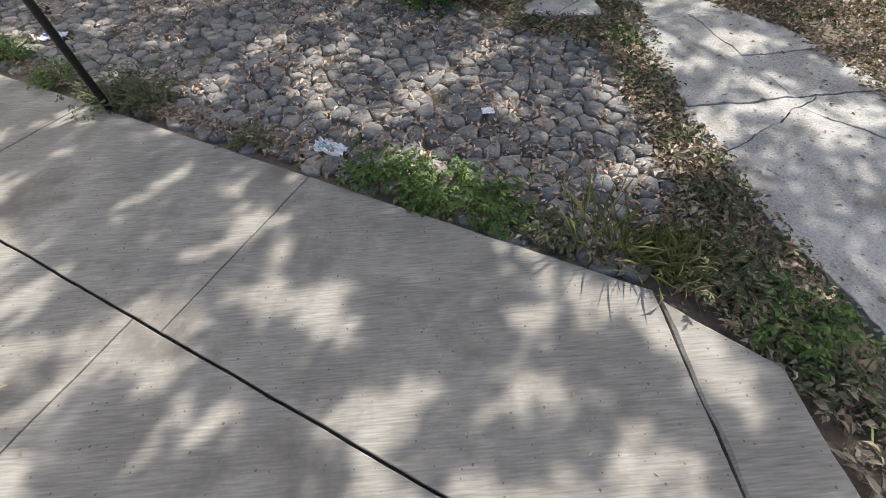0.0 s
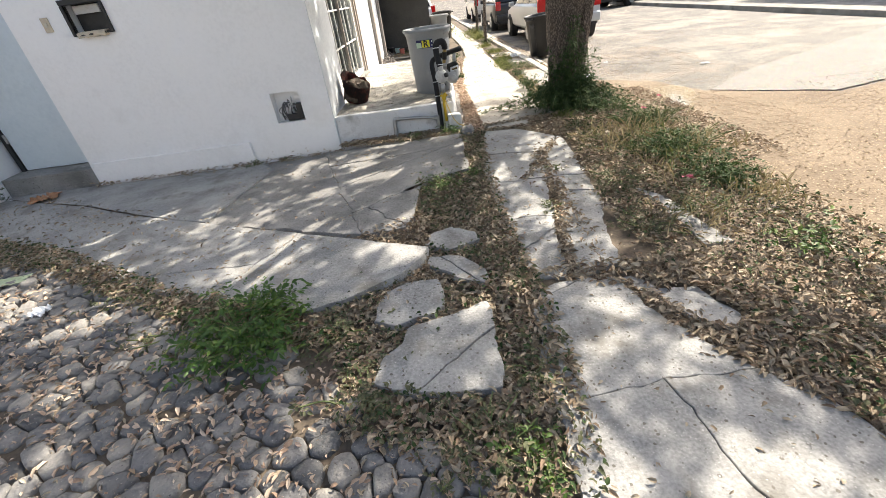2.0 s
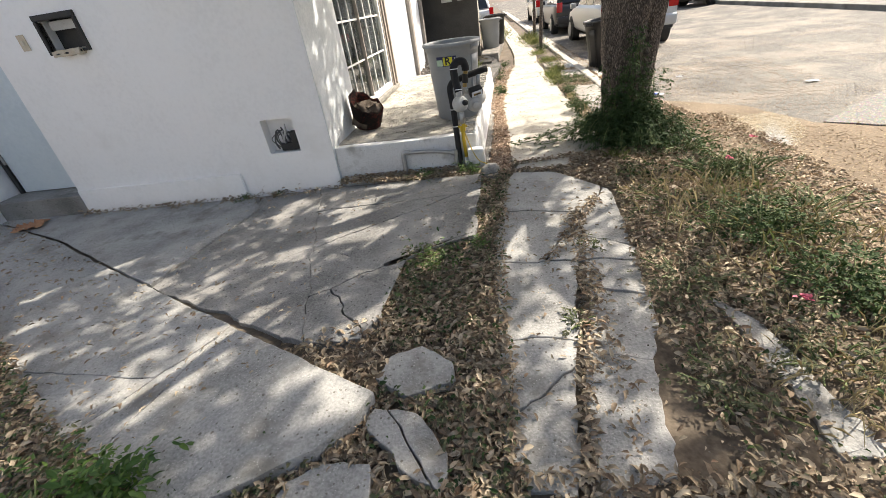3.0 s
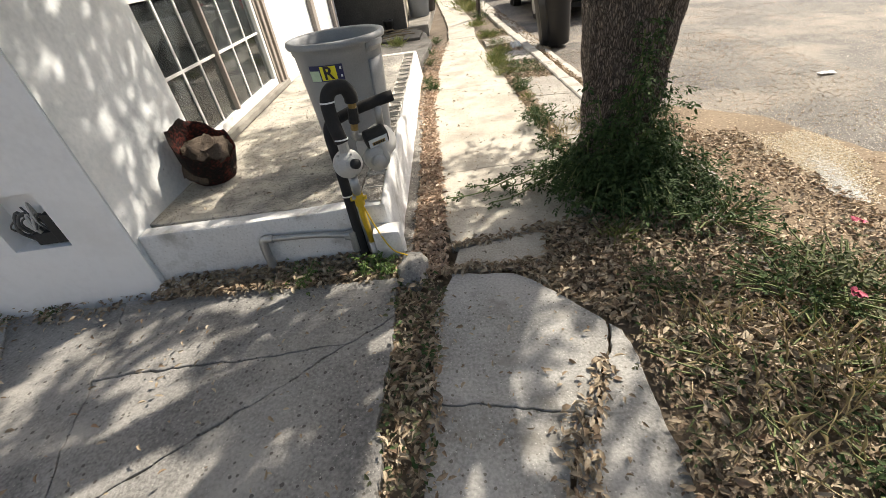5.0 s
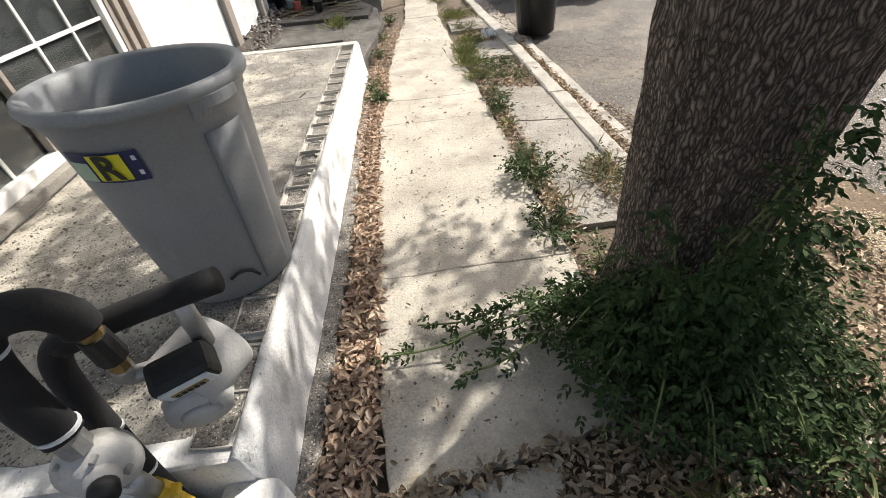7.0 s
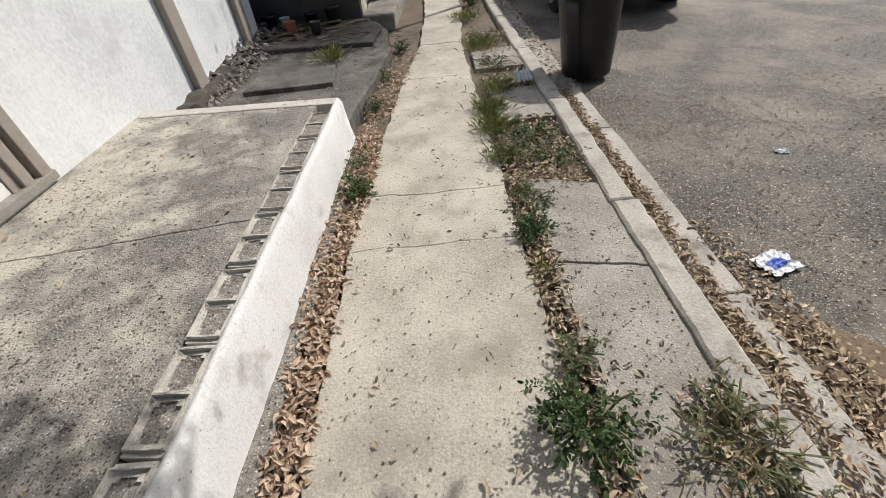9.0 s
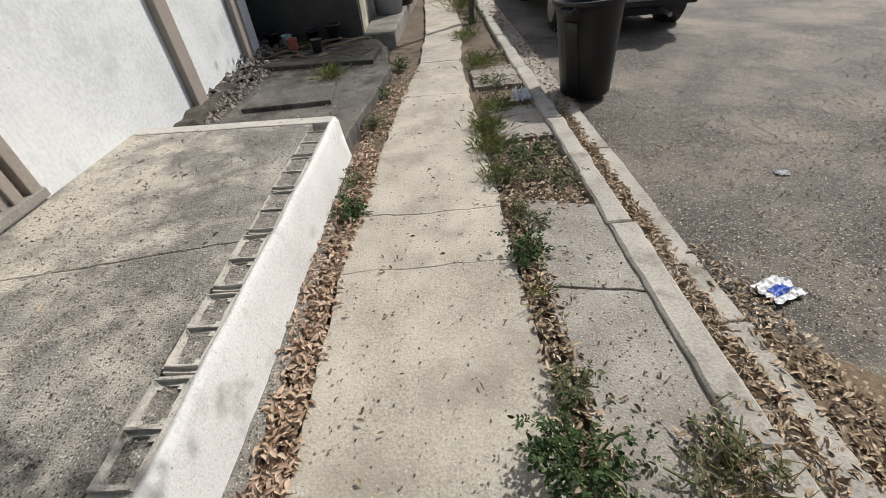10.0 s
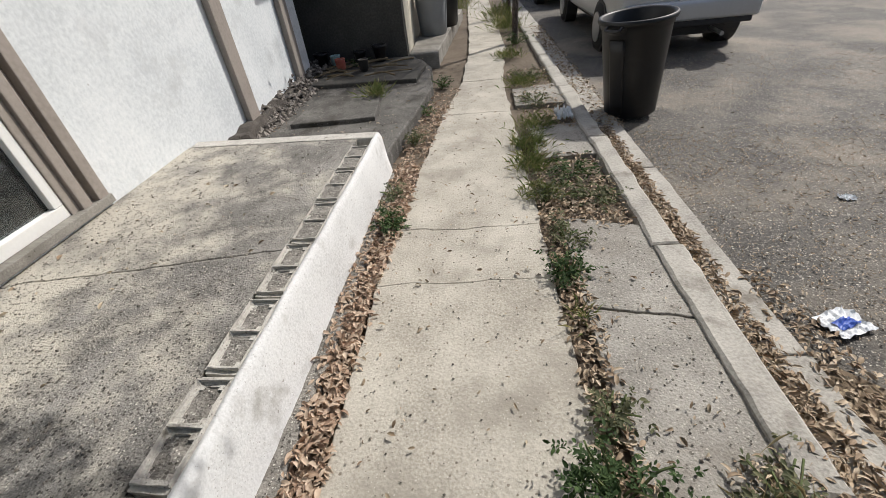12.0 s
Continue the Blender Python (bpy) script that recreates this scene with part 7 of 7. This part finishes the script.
drive = thing("driveway", "pale concrete driveway apron with cracks", "driveway", kind="structure")
slabs(drive, [(-4.26, 6.45), (-3.6, 6.1), (-2.1, 5.38), (-1.75, 5.18), (-1.24, 4.88), (-0.5, 4.44), (-0.08, 4.3), (0.4, 4.08), (0.6, 4.11), (0.74, 4.18), (0.94, 4.29), (1.07, 4.44), (1.12, 4.56), (-1.69, 6.14), (-2.8, 6.76), (-4.26, 7.4)],
      [((-2.3, 5.4), (-1.66, 6.15), None), ((-0.1, 4.2), (0.1, 5.2), None, 0.008), ((-0.12, 4.75), (0.1, 5.1), (-0.3, 5.0), 0.006), ((-1.3, 4.9), (0.05, 4.72), (-0.6, 4.8), 0.003)], 0.0, M_CONCRETE_OLD, 0.01, 0.1, 0.012, 0.0, "slab", fall)
slabs(drive, [(-4.26, 7.43), (-2.8, 6.79), (-1.69, 6.17), (-0.95, 5.75), (-0.7, 7.1), (-1.0, 7.5), (-4.26, 7.5)], [((-3.2, 6.9), (-2.9, 7.6), None)], -0.005, M_CONCRETE_OLD, 0.012, 0.1, 0.008, 0.0, "slab", fall)
slabs(drive, [(-0.93, 5.73), (0.65, 4.92), (0.95, 4.96), (1.04, 5.1), (0.91, 5.51), (0.93, 5.74), (1.0, 5.96), (1.54, 5.96), (1.59, 6.74), (1.6, 7.24), (0.1, 7.42), (-0.98, 7.5), (-0.68, 7.1)],
      [((-0.6, 5.5), (1.7, 7.0), None), ((-0.2, 7.6), (0.6, 5.0), None), ((0.2, 6.82), (1.8, 6.76), (1.3, 6.9), 0.008), ((0.2, 5.2), (1.1, 5.75), (0.6, 5.4), 0.008), ((0.5, 5.6), (0.95, 5.0), (0.8, 5.2), 0.01), ((-0.3, 6.3), (1.2, 5.6), (0.5, 5.7))],
      -0.015, M_CONCRETE_DARK, 0.005, 0.14, 0.034, 0.003, "slab", fall)

walkway = thing("walkway", "sunlit pale concrete footpath slabs along the low wall", "pavement", kind="structure")
ys = [7.22, 7.68, 8.55, 10.42, 10.95, 13.1, 14.3, 16.2, 18.5, 21, 24, 28, 33, 40]
for a, b in zip(ys, ys[1:]):
    def wl(v):
        return 1.9 + 0.05 * max(0, v - 9.3) if v < 12 else 2.04 + 0.16 * (v - 12) if v < 15 else 2.52
    def wr(v):
        return 2.93 if v < 16 else 3.1
    if a < 7.3:
        part("slab", plate([(1.92, 7.29), (2.45, 7.26), (2.52, 7.56), (1.97, 7.47)], -0.012, 0.1, 0.016, 0.06, 0.008, 4, 0.003), M_WALK, walkway)
        continue
    low = [(1.93, 7.5), (2.55, 7.6), (2.92, 7.7)] if a < 7.7 else [(wl(a), a + 0.002), (wr(a), a + 0.002)]
    part("slab", plate(low + [(wr(b), b - 0.002), (wl(b), b - 0.002)], (-0.03 if a < 7.5 else -0.02) + random.uniform(-0.005, 0.005), 0.1, 0.022, 0.05, 0.005, 4, 0.003), M_WALK, walkway)
verge = thing("verge_slabs", "grey concrete verge slabs between footpath and kerb", "pavement", kind="structure")
slabs(verge, [(3.02, 8.75), (3.54, 8.75), (3.54, 10.85), (3.05, 11.0)], [((2.9, 10.2), (3.6, 10.08), None)], -0.01, M_VERGE, 0.014, 0.1, 0.012)
slabs(verge, [(3.05, 11.9), (3.54, 11.9), (3.54, 12.6), (3.05, 12.6)], [], -0.01, M_VERGE, 0.014, 0.1, 0.02)
slabs(verge, [(3.0, 13.2), (3.54, 13.2), (3.54, 13.9), (3.0, 13.8)], [], -0.01, M_VERGE, 0.014, 0.1, 0.02)


def cells(region, spacing, jitter):
    """Irregular close-packed cells in a region: each seed's polygon cut by the bisectors to its neighbours."""
    xs, ys = [p[0] for p in region], [p[1] for p in region]
    seeds = []
    row = 0
    y = min(ys)
    while y < max(ys):
        x = min(xs) + (spacing / 2 if row % 2 else 0)
        while x < max(xs):
            sx, sy = x + random.uniform(-jitter, jitter), y + random.uniform(-jitter, jitter)
            if inside(region, sx, sy):
                seeds.append((sx, sy))
            x += spacing
        y += spacing * 0.82
        row += 1
    out = []
    arr = np.array(seeds)
    for i, (sx, sy) in enumerate(seeds):
        d = np.hypot(arr[:, 0] - sx, arr[:, 1] - sy)
        poly = [(sx + 0.082 * math.cos(k * math.pi / 5), sy + 0.082 * math.sin(k * math.pi / 5)) for k in range(10)]
        for j in np.argsort(d)[1:10]:
            tx, ty = seeds[j]
            mx, my = (sx + tx) / 2, (sy + ty) / 2
            nx, ny = tx - sx, ty - sy
            kept = []
            val = [-((px - mx) * nx + (py - my) * ny) for px, py in poly]
            for k in range(len(poly)):
                a, b, va, vb = poly[k], poly[(k + 1) % len(poly)], val[k], val[(k + 1) % len(poly)]
                if va >= 0:
                    kept.append(a)
                if (va >= 0) != (vb >= 0):
                    t = va / (va - vb)
                    kept.append((a[0] + (b[0] - a[0]) * t, a[1] + (b[1] - a[1]) * t))
            poly = kept or poly
        if len(poly) > 3:
            out.append(((sx, sy), poly))
    return out


def cobble(centre, poly, bm):
    """One worn stone: a low dome with rounded sides."""
    cx, cy = centre
    pts = []
    for i in range(len(poly)):            # corners are cut off so that the outline is rounded
        a, b = Vector(poly[i]), Vector(poly[(i + 1) % len(poly)])
        if (b - a).length > 0.02:
            pts += [a.lerp(b, 0.2), a.lerp(b, 0.8)]
        else:
            pts.append(a.lerp(b, 0.5))
    lift = random.uniform(-0.012, 0.01)
    tx, ty = random.uniform(-0.07, 0.07), random.uniform(-0.07, 0.07)
    rings = []
    for f, z in ((0.97, -0.05), (0.95, -0.014), (0.87, -0.001), (0.5, 0.004)):
        ring = []
        for p in pts:
            x, y = cx + (p.x - cx) * f, cy + (p.y - cy) * f
            ring.append(bm.verts.new((x, y, z + lift + (x - cx) * tx + (y - cy) * ty + 0.017 * noise.noise(Vector((x * 34, y * 26, z * 9))))))
        rings.append(ring)
    n = len(pts)
    for a, b in zip(rings, rings[1:]):
        for i in range(n):
            bm.faces.new((a[i], a[(i + 1) % n], b[(i + 1) % n], b[i]))
    bm.faces.new(rings[-1])


cobbles = thing("cobbled_strip", "rounded grey cobblestones set in earth with dry leaves between", "cobbles", kind="structure")
region = [(-4.22, edge_y(-4.22) + 0.1), (0.95, edge_y(0.95) + 0.1), (1.3, 1.6), (1.32, 3.0), (0.9, 3.3), (0.2, 3.95), (-0.6, 4.35), (-2.1, 5.25), (-3.5, 5.85), (-4.22, 6.3)]
stones = sorted(cells(region, 0.128, 0.052), key=lambda s: (s[0][0] - 0.3) ** 2 + (s[0][1] - 2.4) ** 2)
rest = bmesh.new()
for k, (c, poly) in enumerate(stones):
    if k < 300:
        one = bmesh.new()
        cobble(c, poly, one)
        part("cobble", one, M_STONE, cobbles, "", True)
    else:
        cobble(c, poly, rest)
tagged(part("cobbles_rest", rest, M_STONE_ISL, cobbles, "", True), "grey cobblestones", "", "", "stuff")
